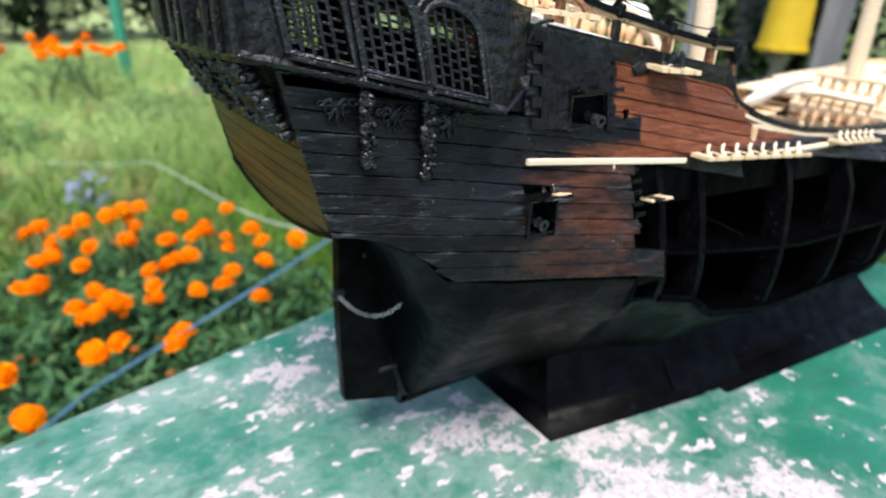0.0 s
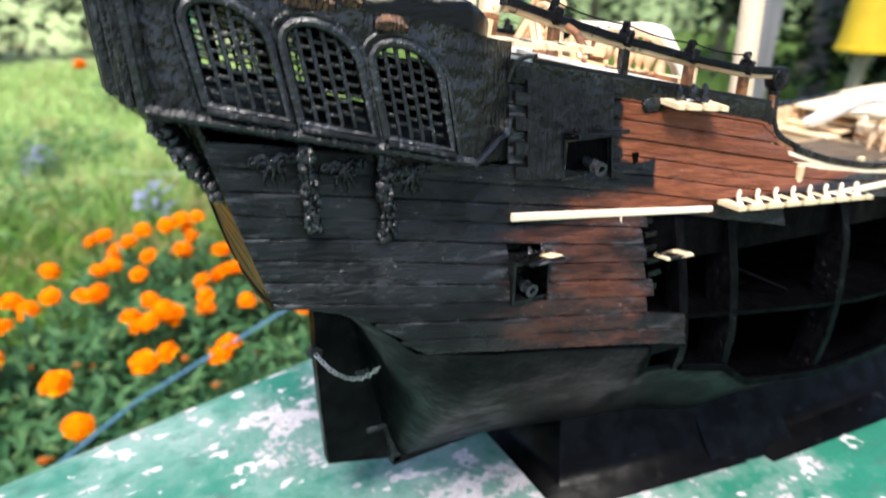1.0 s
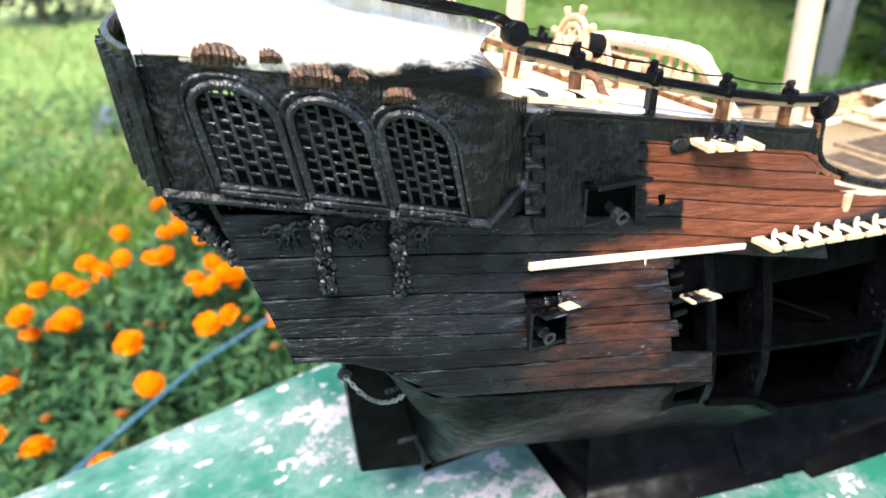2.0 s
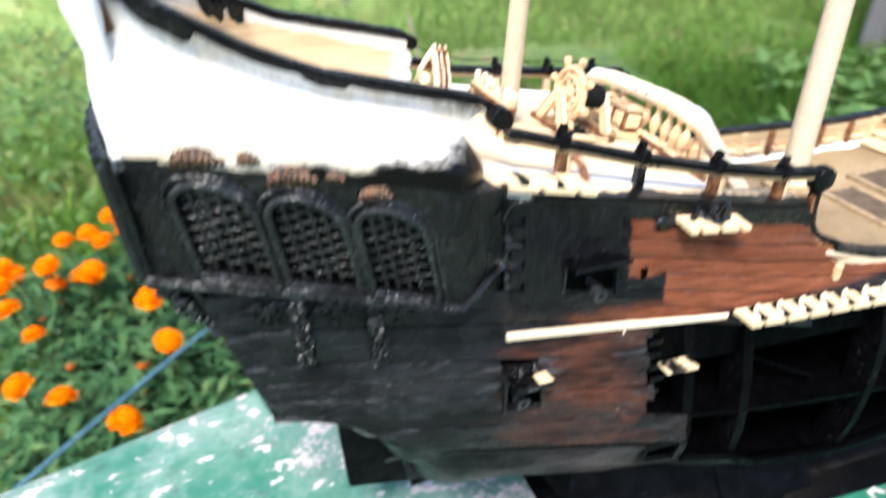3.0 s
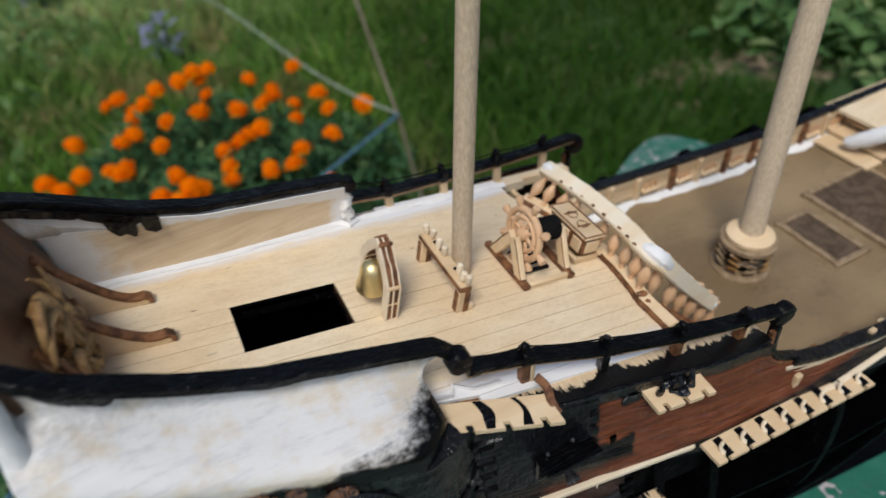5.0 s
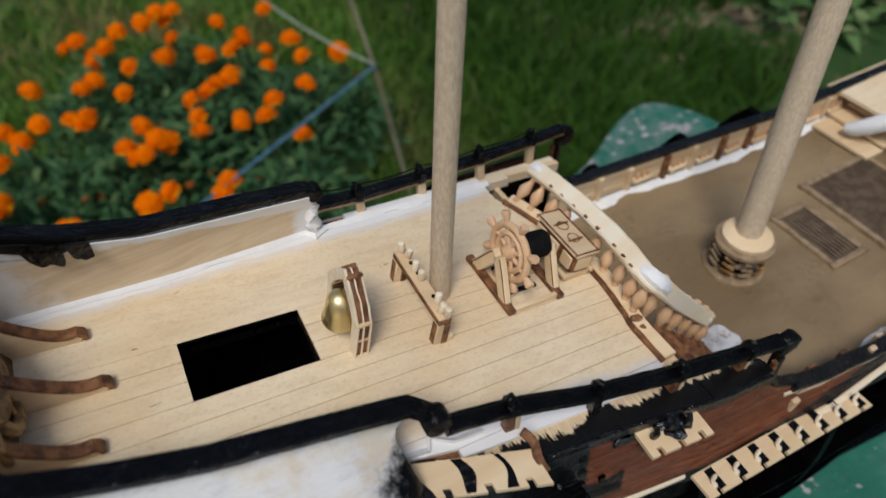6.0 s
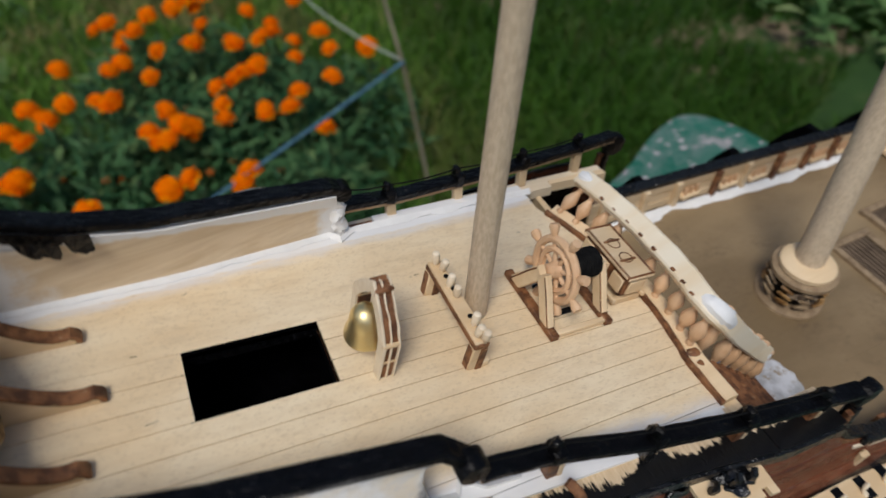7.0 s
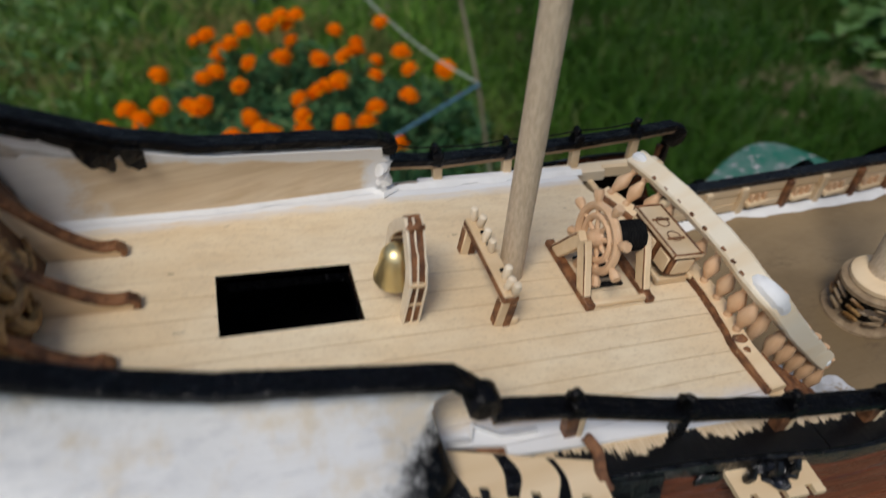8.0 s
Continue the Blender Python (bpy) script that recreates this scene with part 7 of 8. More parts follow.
def forecastle():
    x0 = 0.236
    z0 = z_main(x0)
    w = half(x0, 0.85) - 0.006
    bm = bm_new()
    box(bm, (x0, (0.008 - w) / 2, z0 + 0.008), (0.002, w + 0.008, 0.016))
    fc = part("forecastle_front", bm, M_cream, SHIP, "cream panelled forecastle front", smooth=False)
    bm = bm_new()
    box(bm, (x0 + 0.058, (0.008 + w) / 2, z0 + 0.008), (0.002, w - 0.008, 0.016))
    part("forecastle_recess", bm, M_cream, SHIP, "cream wall at the head of the steps", smooth=False)
    for k in range(8):
        bm = bm_new()
        box(bm, (x0 - 0.0018, -w + (w + 0.008) * (k + 0.5) / 8, z0 + 0.008), (0.0018, 0.0024, 0.0165), None, 0.0003)
        part("panel_batten", bm, M_pale, fc)
    for h in (0.0045, 0.0115):
        bm = bm_new()
        box(bm, (x0 - 0.0034, (0.008 - w) / 2, z0 + h), (0.0016, w + 0.006, 0.0022), None, 0.0003)
        part("panel_rail", bm, M_burnt if h < 0.01 else M_pale, fc)
    # low break rail before it and the white-filled handrail of the steps
    bm = bm_new()
    tube(bm, smooth_curve([(0.2150, -0.0085, 0.8490), (0.2155, -0.0200, 0.8492), (0.2165, -0.0350, 0.8485), (0.2180, -0.0500, 0.8480)], 14), [0.0046, 0.0048, 0.0044, 0.0034] + [0.0024] * 11, 10)
    bumpy(bm, 0.0005, 260, 4)
    part("break_rail", bm, M_pale, SHIP, "cream handrail swollen with filler at its end")
    for k in range(6):
        y = -0.0110 - 0.0072 * k
        part("baluster", baluster((0.2150 - 0.06 * y, y, z_main(0.216)), 0.8470 - z_main(0.216)), M_turned, SHIP)
    bm = bm_new()
    tube(bm, smooth_curve([(0.2385, -0.0020, 0.8540), (0.2350, 0.0080, 0.8520), (0.2290, 0.0190, 0.8440), (0.2240, 0.0270, 0.8375), (0.2225, 0.0320, 0.8345)], 14), [0.0030 + 0.0016 * math.sin(math.pi * i / 14) for i in range(15)], 10)
    bumpy(bm, 0.0006, 240, 5)
    part("stair_handrail", bm, M_white, SHIP, "white-filled handrail sweeping down to the deck")
    for k in range(5):
        bm = bm_new()
        box(bm, (0.2240 + 0.0125 * k, 0.0300, z0 + 0.0022 + 0.0027 * k), (0.0130, 0.0340, 0.0020), None, 0.0003)
        part("stair_tread", bm, M_cream, SHIP, smooth=False)
    bm = bm_new()
    loops = []
    for x in span(x0, 0.43, 20):
        y = half(x, 0.87) - 0.0015
        z = z0 + 0.014 + 0.06 * (x - x0)
        loops.append([(x, -y, z), (x, y, z), (x, y, z + 0.002), (x, -y, z + 0.002)])
    rings(bm, loops)
    part("forecastle_deck", bm, M_deck, SHIP, smooth=False)
    for side in (-1, 1):
        bm = bm_new()
        rings(bm, [[(x, side * (half(x, 0.85) - 0.001), z_sheer(x)), (x, side * (half(x, 0.87) - 0.001), z0 + 0.016 + 0.06 * (x - x0)), (x, side * (half(x, 0.87) - 0.0025), z0 + 0.016 + 0.06 * (x - x0)), (x, side * (half(x, 0.85) - 0.0025), z_sheer(x))] for x in span(x0, 0.436, 14)])
        part("forecastle_side", bm, M_cream, SHIP, smooth=False)
        if side > 0:
            continue
        bm = bm_new()
        bar(bm, [(x, side * (half(x, 0.87) - 0.002), z0 + 0.031 + 0.06 * (x - x0)) for x in span(x0, 0.43, 10)], 0.003, 0.002)
        part("forecastle_rail", bm, M_cream, SHIP)
        for k in range(8):
            x = x0 + 0.014 * k + 0.004
            part("baluster", baluster((x, side * (half(x, 0.87) - 0.002), z0 + 0.016 + 0.06 * (x - x0)), 0.0145), M_turned, SHIP)
    bm = bm_new()
    bar(bm, [(x0 + 0.004, y, z0 + 0.031) for y in span(-w, 0.006, 8)], 0.003, 0.002, (1, 0, 0))
    part("forecastle_rail", bm, M_cream, SHIP)
    for k in range(8):
        part("baluster", baluster((x0 + 0.004, -w + (w + 0.006) * (k + 0.5) / 8, z0 + 0.016), 0.0145), M_turned, SHIP)
    # foremast and bowsprit
    bm = bm_new()
    tube(bm, [(0.300 + 0.05 * u, 0.0 + 0.03 * u, z_main(0.262) - 0.002 + 0.40 * u) for u in span(0, 1, 10)], [0.0058 - 0.001 * u for u in span(0, 1, 10)], 16)
    part("fore_mast", bm, M_mast, SHIP, "bare wooden dowel mast")
    bm = bm_new()
    tube(bm, [(0.36, 0, 0.86), (0.44, 0, 0.889), (0.56, 0, 0.945)], [0.005, 0.005, 0.003], 12)
    part("bowsprit", bm, M_mast, SHIP)


forecastle()


# ---- fittings on the open side ----
def fittings():
    # white batten
    bm = bm_new()
    pts = [(x, -(half(x, 0.8505) + 0.0010), 0.8514 - 0.0915 * (x + 0.0663)) for x in span(-0.0665, 0.0102, 12)]
    bar(bm, pts, 0.0022, 0.0022)
    part("batten", bm, M_pale, SHIP, "clean pale strip-wood batten")
    bm = bm_new()
    tube(bm, [(-0.0275, -(half(-0.0275, 0.85) + 0.0016), 0.8470), (-0.0275, -(half(-0.0275, 0.85) + 0.0018), 0.8445)], 0.0004, 5)
    part("peg", bm, M_pale, SHIP)
    # toothed channels further forward, with upright deadeye pegs
    def channel(x0, x1, z0, wide, n, name, pegs, lab, mat=M_cream, tilt=0.0, skew=None, strokes=None):
        mid = (x0 + x1) / 2
        yb = half(mid, z0)
        slope = (half(x1, z0) - half(x0, z0)) / (x1 - x0)
        if skew is not None:
            yb, slope = skew
        line = lambda x: yb + slope * (x - mid)
        zz = lambda x: z0 - 0.0915 * (x - mid)
        pitch = (x1 - x0) / n
        poly = [(x0, 0.0)]
        poly.append((x1, 0.0))
        poly.append((x1, wide))
        for k in reversed(range(n)):
            c = x0 + pitch * (k + 0.5)
            poly += [(c + 0.0009, wide), (c + 0.0009, wide - 0.0020), (c - 0.0009, wide - 0.0020), (c - 0.0009, wide)]
        poly.append((x0, wide))
        bm = bm_new()
        rings(bm, [[(x, -(line(x) + v), zz(x) + d - tilt * v) for x, v in poly] for d in (-0.0008, 0.0008)])
        ch = part(name, bm, mat, SHIP, lab, smooth=False)
        for k in range(n):
            c = x0 + pitch * (k + 0.5)
            if pegs:
                bm = bm_new()
                tube(bm, smooth_curve([(c - 0.0002, -(line(c) + wide - 0.0030), zz(c) + 0.0004), (c - 0.0008, -(line(c) + wide - 0.0042), zz(c) + 0.0026), (c + 0.0002, -(line(c) + wide - 0.0046), zz(c) + 0.0050)], 6), [0.0011, 0.0009, 0.0007, 0.0006, 0.0007, 0.0007, 0.0004], 7)
                part("deadeye_peg", bm, M_pale, ch)
            if strokes is None:
                bm = bm_new()
                box(bm, (c + 0.0012, -(line(c) + wide * 0.47), zz(c) + 0.0009 - tilt * wide * 0.47), (0.0030, wide * 0.80, 0.0003))
                part("slot_mark", bm, M_black_wood, ch)
        for c in strokes or ():
            bm = bm_new()
            rows = []
            for u in span(0.02, 0.97, 10):
                x, w = c + 0.0010 * math.sin(u * 4.2) + 0.0006 * u, 0.0014 * (0.75 + 0.35 * math.sin(u * 3.1 + c * 400))
                rows.append([(x + e, -(line(x + e) + wide * u), zz(x + e) + d - tilt * wide * u) for e, d in ((-w, 0.0009), (w, 0.0009), (w, 0.0005), (-w, 0.0005))])
            rings(bm, rows)
            part("slot_mark", bm, M_black_wood, ch)
        return ch
    channel(0.0105, 0.0870, 0.8440, 0.0085, 8, "channel", True, "pale slotted channel board with upright pegs")
    bm = bm_new()
    bar(bm, [(x, -(half(x, 0.842) + 0.0012), 0.8425 - 0.05 * (x - 0.06)) for x in span(0.047, 0.25, 16)], 0.0022, 0.0022)
    part("batten", bm, M_pale, SHIP, "pale strip-wood batten")
    channel(0.118, 0.165, 0.840, 0.008, 6, "channel", True, "pale slotted channel board with upright pegs")
    channel(-0.0722, -0.0445, 0.9000, 0.0092, 3, "channel", False, "pale plywood channel with black brush strokes", tilt=0.06, skew=(0.0483, 0.36), strokes=(-0.0625, -0.0532))
    channel(-0.0120, 0.0085, 0.8805, 0.0080, 3, "channel", False, "pale ragged channel smeared with black", M_cream, 0.1, strokes=())
    for x, v, z, r in ((-0.0015, 0.0028, 0.8815, (0.0030, 0.0038, 0.0008)), (0.0022, 0.0020, 0.8812, (0.0026, 0.0026, 0.0008)), (-0.0040, 0.0010, 0.8822, (0.0024, 0.0016, 0.0008)), (-0.0150, 0.0004, 0.8805, (0.0034, 0.0010, 0.0022))):
        bm = bm_new()
        blob(bm, (x, -(half(x, 0.8805) + v), z), r, sub=3)
        bumpy(bm, 0.0012, 420, x * 90)
        part("paint_blot", bm, M_black_relief, SHIP, "ragged blot of thick black paint")
    for x in (-0.0085, -0.0025, 0.002):
        bm = bm_new()
        tube(bm, smooth_curve([(x, -(half(x, 0.88) + 0.003), 0.8822), (x + 0.0006, -(half(x, 0.88) + 0.0034), 0.8845), (x + 0.0012, -(half(x, 0.88) + 0.0022), 0.8855)], 6), 0.0010, 6)
        bumpy(bm, 0.0004, 700, x)
        part("bracket", bm, M_black_relief, SHIP)
    bm = bm_new()
    pts = smooth_curve([(-0.0455, -0.0500, 0.9040), (-0.0440, -0.0530, 0.9020), (-0.0445, -0.0560, 0.8995), (-0.0440, -0.0590, 0.8975)], 8)
    bar(bm, pts, 0.0022, 0.0014, (1, 0, 0))
    part("knee_bracket", bm, M_burnt, SHIP, "curved brown knee over the channel")
    # black inlaid panel with comb-jointed ends
    zb = lambda x: 0.8612 - 0.10 * (x + 0.05)
    zt = lambda x: 0.8945 - 0.19 * (x + 0.0645)
    n = 9
    def edge(x, k):
        return zb(x) + (zt(x) - zb(x)) * k / n
    def cell(x0, x1, k0, k1):
        t = bm_new()
        rings(t, [[(x, -(half(x, edge(x, k0)) + 0.0013), edge(x, k0)), (x, -(half(x, edge(x, k1)) + 0.0013), edge(x, k1)), (x, -(half(x, edge(x, k1)) - 0.0004), edge(x, k1)), (x, -(half(x, edge(x, k0)) - 0.0004), edge(x, k0))] for x in span(x0, x1, 4)])
        part("panel_board", t, M_panel, SHIP, "black panel board with comb-jointed end", smooth=False)
    for k in range(n):
        a = -0.0648 if k % 2 == 0 else -0.0610
        b = -0.0272 if k % 2 == 0 else -0.0305
        zm = (edge(-0.04, k) + edge(-0.04, k + 1)) / 2
        if 0.8612 < zm < 0.8722:
            cell(a, -0.0484, k + 0.004, k + 0.996)
            cell(-0.0312, b, k + 0.004, k + 0.996)
        else:
            cell(a, b, k + 0.004, k + 0.996)
    # gun ports: linings, guns and lids
    for (p0, p1, q0, q1), up in zip(PORTS, (False, True)):
        xm, zm = (p0 + p1) / 2, (q0 + q1) / 2
        y = -half(xm, zm)
        pr = bm_new()
        for c, s in (((p0 - 0.0004, y + 0.004, zm), (0.0010, 0.010, q1 - q0)), ((p1 + 0.0004, y + 0.004, zm), (0.0010, 0.010, q1 - q0)), ((xm, y + 0.004, q0 - 0.0004), (p1 - p0 + 0.0018, 0.010, 0.0010)), ((xm, y + 0.004, q1 + 0.0004), (p1 - p0 + 0.0018, 0.010, 0.0010)), ((xm, y + 0.012, zm), (p1 - p0 + 0.004, 0.001, q1 - q0 + 0.004))):
            box(pr, c, s)
        gp = part("gun_port", pr, M_black, SHIP, "black gun port with a small cannon", smooth=False)
        bm = bm_new()
        gx = xm - 0.0018 if not up else xm + 0.0008
        gm = Matrix.Translation((gx, y + (0.0045 if up else 0.009), zm - 0.0012)) @ Matrix.Rotation(radians(-4 if up else 4), 4, "Z") @ Matrix.Rotation(radians(96), 4, "X")
        lathe(bm, [(0.0017, 0.0), (0.0019, 0.002), (0.0015, 0.004), (0.0014, 0.0080), (0.0020, 0.0082), (0.0020, 0.0090), (0.0015, 0.0092), (0.0018, 0.0108), (0.0022, 0.0112), (0.0022, 0.0120), (0.0012, 0.0121), (0.0010, 0.0100)], 18, gm)
        part("cannon", bm, M_gun, gp, "small dark metal cannon barrel")
        if not up:
            lid = bm_new()
            box(lid, (0, -0.0042, 0), (0.0122, 0.0085, 0.0012), Matrix.Translation((xm + 0.0002, y, q1 + 0.0012)) @ Matrix.Rotation(radians(-3), 4, "Z") @ Matrix.Rotation(radians(-15), 4, "X"), 0.0002)
            l = part("port_lid", lid, M_black_wood, gp, "open port lid, bare wood at the outer end", smooth=False)
            lid = bm_new()
            box(lid, (0.0038, -0.0046, 0.0002), (0.0046, 0.0060, 0.0013), Matrix.Translation((xm + 0.0002, y, q1 + 0.0012)) @ Matrix.Rotation(radians(-3), 4, "Z") @ Matrix.Rotation(radians(-15), 4, "X"), 0.0002)
            part("bare_end", lid, M_cream, l, "bare pale wood")
            for dx in (-0.0028, 0.0018):
                bm = bm_new()
                tube(bm, smooth_curve([(xm + dx, y - 0.0004, q1 + 0.0018), (xm + dx + 0.0004, y - 0.0022, q1 + 0.0042), (xm + dx + 0.001, y - 0.0008, q1 + 0.0052)], 6), 0.0007, 6)
                bumpy(bm, 0.0004, 800, dx)
                part("lid_hinge", bm, M_black_relief, l)
        else:
            lid = bm_new()
            box(lid, (0, -0.0040, 0), (0.0185, 0.0080, 0.0013), Matrix.Translation((xm, y, q1 + 0.0010)) @ Matrix.Rotation(radians(-3), 4, "Z") @ Matrix.Rotation(radians(-14), 4, "X"), 0.0002)
            l = part("port_lid", lid, M_black_wood, gp, "open black port lid", smooth=False)
            for dx in (-0.006, 0.003):
                bm = bm_new()
                tube(bm, smooth_curve([(xm + dx, y - 0.0004, q1 + 0.0016), (xm + dx, y - 0.0012, q1 + 0.0040)], 5), 0.0008, 6)
                bumpy(bm, 0.0004, 800, dx)
                part("lid_hinge", bm, M_black_relief, l)
    # the lid of the unplanked port by the opening
    bm = bm_new()
    box(bm, (0, -0.0034, 0), (0.0112, 0.0066, 0.0010), Matrix.Translation((-0.0105, -0.0690, 0.8330)) @ Matrix.Rotation(radians(-6), 4, "Z") @ Matrix.Rotation(radians(-8), 4, "X"), 0.0002)
    part("port_lid", bm, M_smear, SHIP, "weathered pale port lid smeared black", smooth=False)
    # pale uprights on the waist planking
    for x in (0.0560, 0.098, 0.125):
        bm = bm_new()
        box(bm, (x, -(half(x, 0.853) + 0.0010), 0.8500 - 0.05 * (x - 0.05)), (0.0030, 0.0020, 0.0085), None, 0.0004)
        part("upright", bm, M_cream, SHIP, smooth=False)


fittings()


# ---- the garden ----
def mesh_of(name, verts, faces, material):
    me = bpy.data.meshes.new(name)
    me.from_pydata(verts, [], faces)
    me.materials.append(material)
    return me


def lawn():
    """Blades of grass, thicker close by; gaps over the bare soil."""
    rs = np.random.RandomState(3)
    n = 120000
    u = rs.rand(n)
    y = 0.45 + 7.0 * u ** 1.5
    x = -2.6 + (0.9 + y * 1.15) * 2.4 * rs.rand(n) - 0.28 * y
    hgt = (0.035 + 0.05 * rs.rand(n)) * (1 + 0.12 * y)
    wid = (0.0028 + 0.003 * rs.rand(n)) * (1 + 0.35 * y)
    m = 45000
    x2, y2 = -3.6 + 8.2 * rs.rand(m), -3.4 + 4.1 * rs.rand(m)
    x, y = np.concatenate([x, x2]), np.concatenate([y, y2])
    hgt, wid = np.concatenate([hgt, 0.035 + 0.05 * rs.rand(m)]), np.concatenate([wid, 0.005 + 0.005 * rs.rand(m)])
    n += m
    bush = ((x + 0.06) / 0.46) ** 2 + ((y - 1.13) / 0.40) ** 2 < 0.7
    patch = np.array([noise.noise(Vector((a * 0.9, b * 0.9, 7.0))) + 0.5 * noise.noise(Vector((a * 3.1, b * 3.1, 1.0))) for a, b in zip(x, y)])
    # No blades on the unseen grey strip that was added for neutral bounce.
    keep = ~bush & ((y > -0.45) | (y < -2.0)) & (patch < 0.34 + 0.3 * rs.rand(n))
    x, y, hgt, wid, patch = x[keep], y[keep], hgt[keep] * np.clip(1.25 - 0.8 * np.clip(patch[keep], -0.4, 0.6), 0.5, 1.7), wid[keep], patch[keep]
    n = len(x)
    a = rs.rand(n) * 2 * np.pi
    lean = hgt * (0.3 + 0.7 * rs.rand(n))
    b = rs.rand(n) * 2 * np.pi
    z0 = np.array([0.03 * noise.noise(Vector((p * 0.9, q * 0.9, 0))) + 0.012 * noise.noise(Vector((p * 4, q * 4, 3))) for p, q in zip(x, y)]) - 0.004
    dx, dy = np.cos(a) * wid / 2, np.sin(a) * wid / 2
    V = np.empty((n, 5, 3))
    V[:, 0] = np.stack([x - dx, y - dy, z0], 1)
    V[:, 1] = np.stack([x + dx, y + dy, z0], 1)
    mx, my = x + np.cos(b) * lean * 0.35, y + np.sin(b) * lean * 0.35
    V[:, 2] = np.stack([mx + dx * 0.8, my + dy * 0.8, z0 + hgt * 0.6], 1)
    V[:, 3] = np.stack([mx - dx * 0.8, my - dy * 0.8, z0 + hgt * 0.6], 1)
    V[:, 4] = np.stack([x + np.cos(b) * lean, y + np.sin(b) * lean, z0 + hgt * 0.92], 1)
    idx = np.arange(n)[:, None] * 5
    quads = idx + np.array([[0, 1, 2, 3]])
    tris = idx + np.array([[3, 2, 4]])
    me = mesh_of("grass", V.reshape(-1, 3).tolist(), quads.tolist() + tris.tolist(), M_grass)
    tagged(new("grass", me), "short green lawn grass with thin bare patches", "grass", kind="stuff")


lawn()


def leaves(rnd, centres, size, narrow=0.45, droop=0.5):
    """Small pointed leaves, folded along the midrib, at the given places."""
    vs, fs = [], []
    for c in centres:
        L = size * rnd.uniform(0.6, 1.35)
        W = L * narrow * rnd.uniform(0.7, 1.2)
        a, el = rnd.uniform(0, 6.283), rnd.uniform(-droop, 0.9)
        d = Vector((math.cos(a) * math.cos(el), math.sin(a) * math.cos(el), math.sin(el)))
        s = d.cross(Vector((0, 0, 1))).normalized()
        up = s.cross(d) * (W * 0.22)
        p, i = Vector(c), len(vs)
        vs += [p, p + d * L * 0.45 + s * W / 2 + up, p + d * L - up, p + d * L * 0.45 - s * W / 2 + up, p + d * L * 0.5]
        fs += [(i, i + 1, i + 4), (i + 1, i + 2, i + 4), (i + 2, i + 3, i + 4), (i + 3, i, i + 4)]
    return vs, fs


def flower_mesh(name, r, mat, seed):
    """A full marigold head: rings of ruffled petals on a dome."""
    rnd = random.Random(seed)
    vs, fs = [], []
    for ring, (n, rad, el, ln) in enumerate(((13, 0.50, -0.25, 0.62), (13, 0.46, 0.10, 0.60), (12, 0.40, 0.40, 0.55), (10, 0.30, 0.72, 0.50), (7, 0.16, 1.05, 0.42), (4, 0.05, 1.35, 0.36))):
        for k in range(n):
            a = 2 * math.pi * (k + 0.5 * (ring % 2)) / n + rnd.uniform(-0.15, 0.15)
            e = el + rnd.uniform(-0.15, 0.15)
            d = Vector((math.cos(a) * math.cos(e), math.sin(a) * math.cos(e), math.sin(e)))
            s = Vector((-math.sin(a), math.cos(a), 0))
            up = s.cross(d) * -1
            o = Vector((math.cos(a) * rad * 0.3, math.sin(a) * rad * 0.3, 0.08 + ring * 0.05)) * r
            L, W = ln * r * rnd.uniform(0.85, 1.15), 0.36 * r
            i = len(vs)
            vs += [o, o + d * L * 0.6 + s * W * 0.5 + up * 0.06 * r, o + d * L + s * W * 0.62 - up * rnd.uniform(0.0, 0.12) * r, o + d * L * 1.05 + up * 0.05 * r, o + d * L - s * W * 0.62 - up * rnd.uniform(0.0, 0.12) * r, o + d * L * 0.6 - s * W * 0.5 + up * 0.06 * r]
            fs += [(i, i + 1, i + 5), (i + 1, i + 2, i + 3), (i + 1, i + 3, i + 5), (i + 3, i + 4, i + 5)]
    t = bm_new()
    bmesh.ops.create_icosphere(t, subdivisions=2, radius=0.62 * r, matrix=Matrix.Translation((0, 0, 0.24 * r)) @ Matrix.Diagonal((1, 1, 0.8, 1)))
    i = len(vs)
    vs += [v.co.copy() for v in t.verts]
    t.verts.index_update()
    fs += [tuple(i + v.index for v in f.verts) for f in t.faces]
    t.free()
    return mesh_of(name, vs, fs, mat)


HEADS = [flower_mesh("flower", 0.030, M_petal, 40 + k) for k in range(4)] + [flower_mesh("flower", 0.022, M_petal_red, 50)]
STEM_BM = bm_new()
tube(STEM_BM, [(0.012, 0.006, -0.16), (0.004, 0.003, -0.08), (0, 0, 0.002)], [0.003, 0.0025, 0.003], 6)
blob(STEM_BM, (0, 0, 0.0), (0.006, 0.006, 0.009), None, 1)
STEM = bpy.data.meshes.new("stem")
STEM_BM.to_mesh(STEM)
STEM_BM.free()
STEM.materials.append(M_stem)


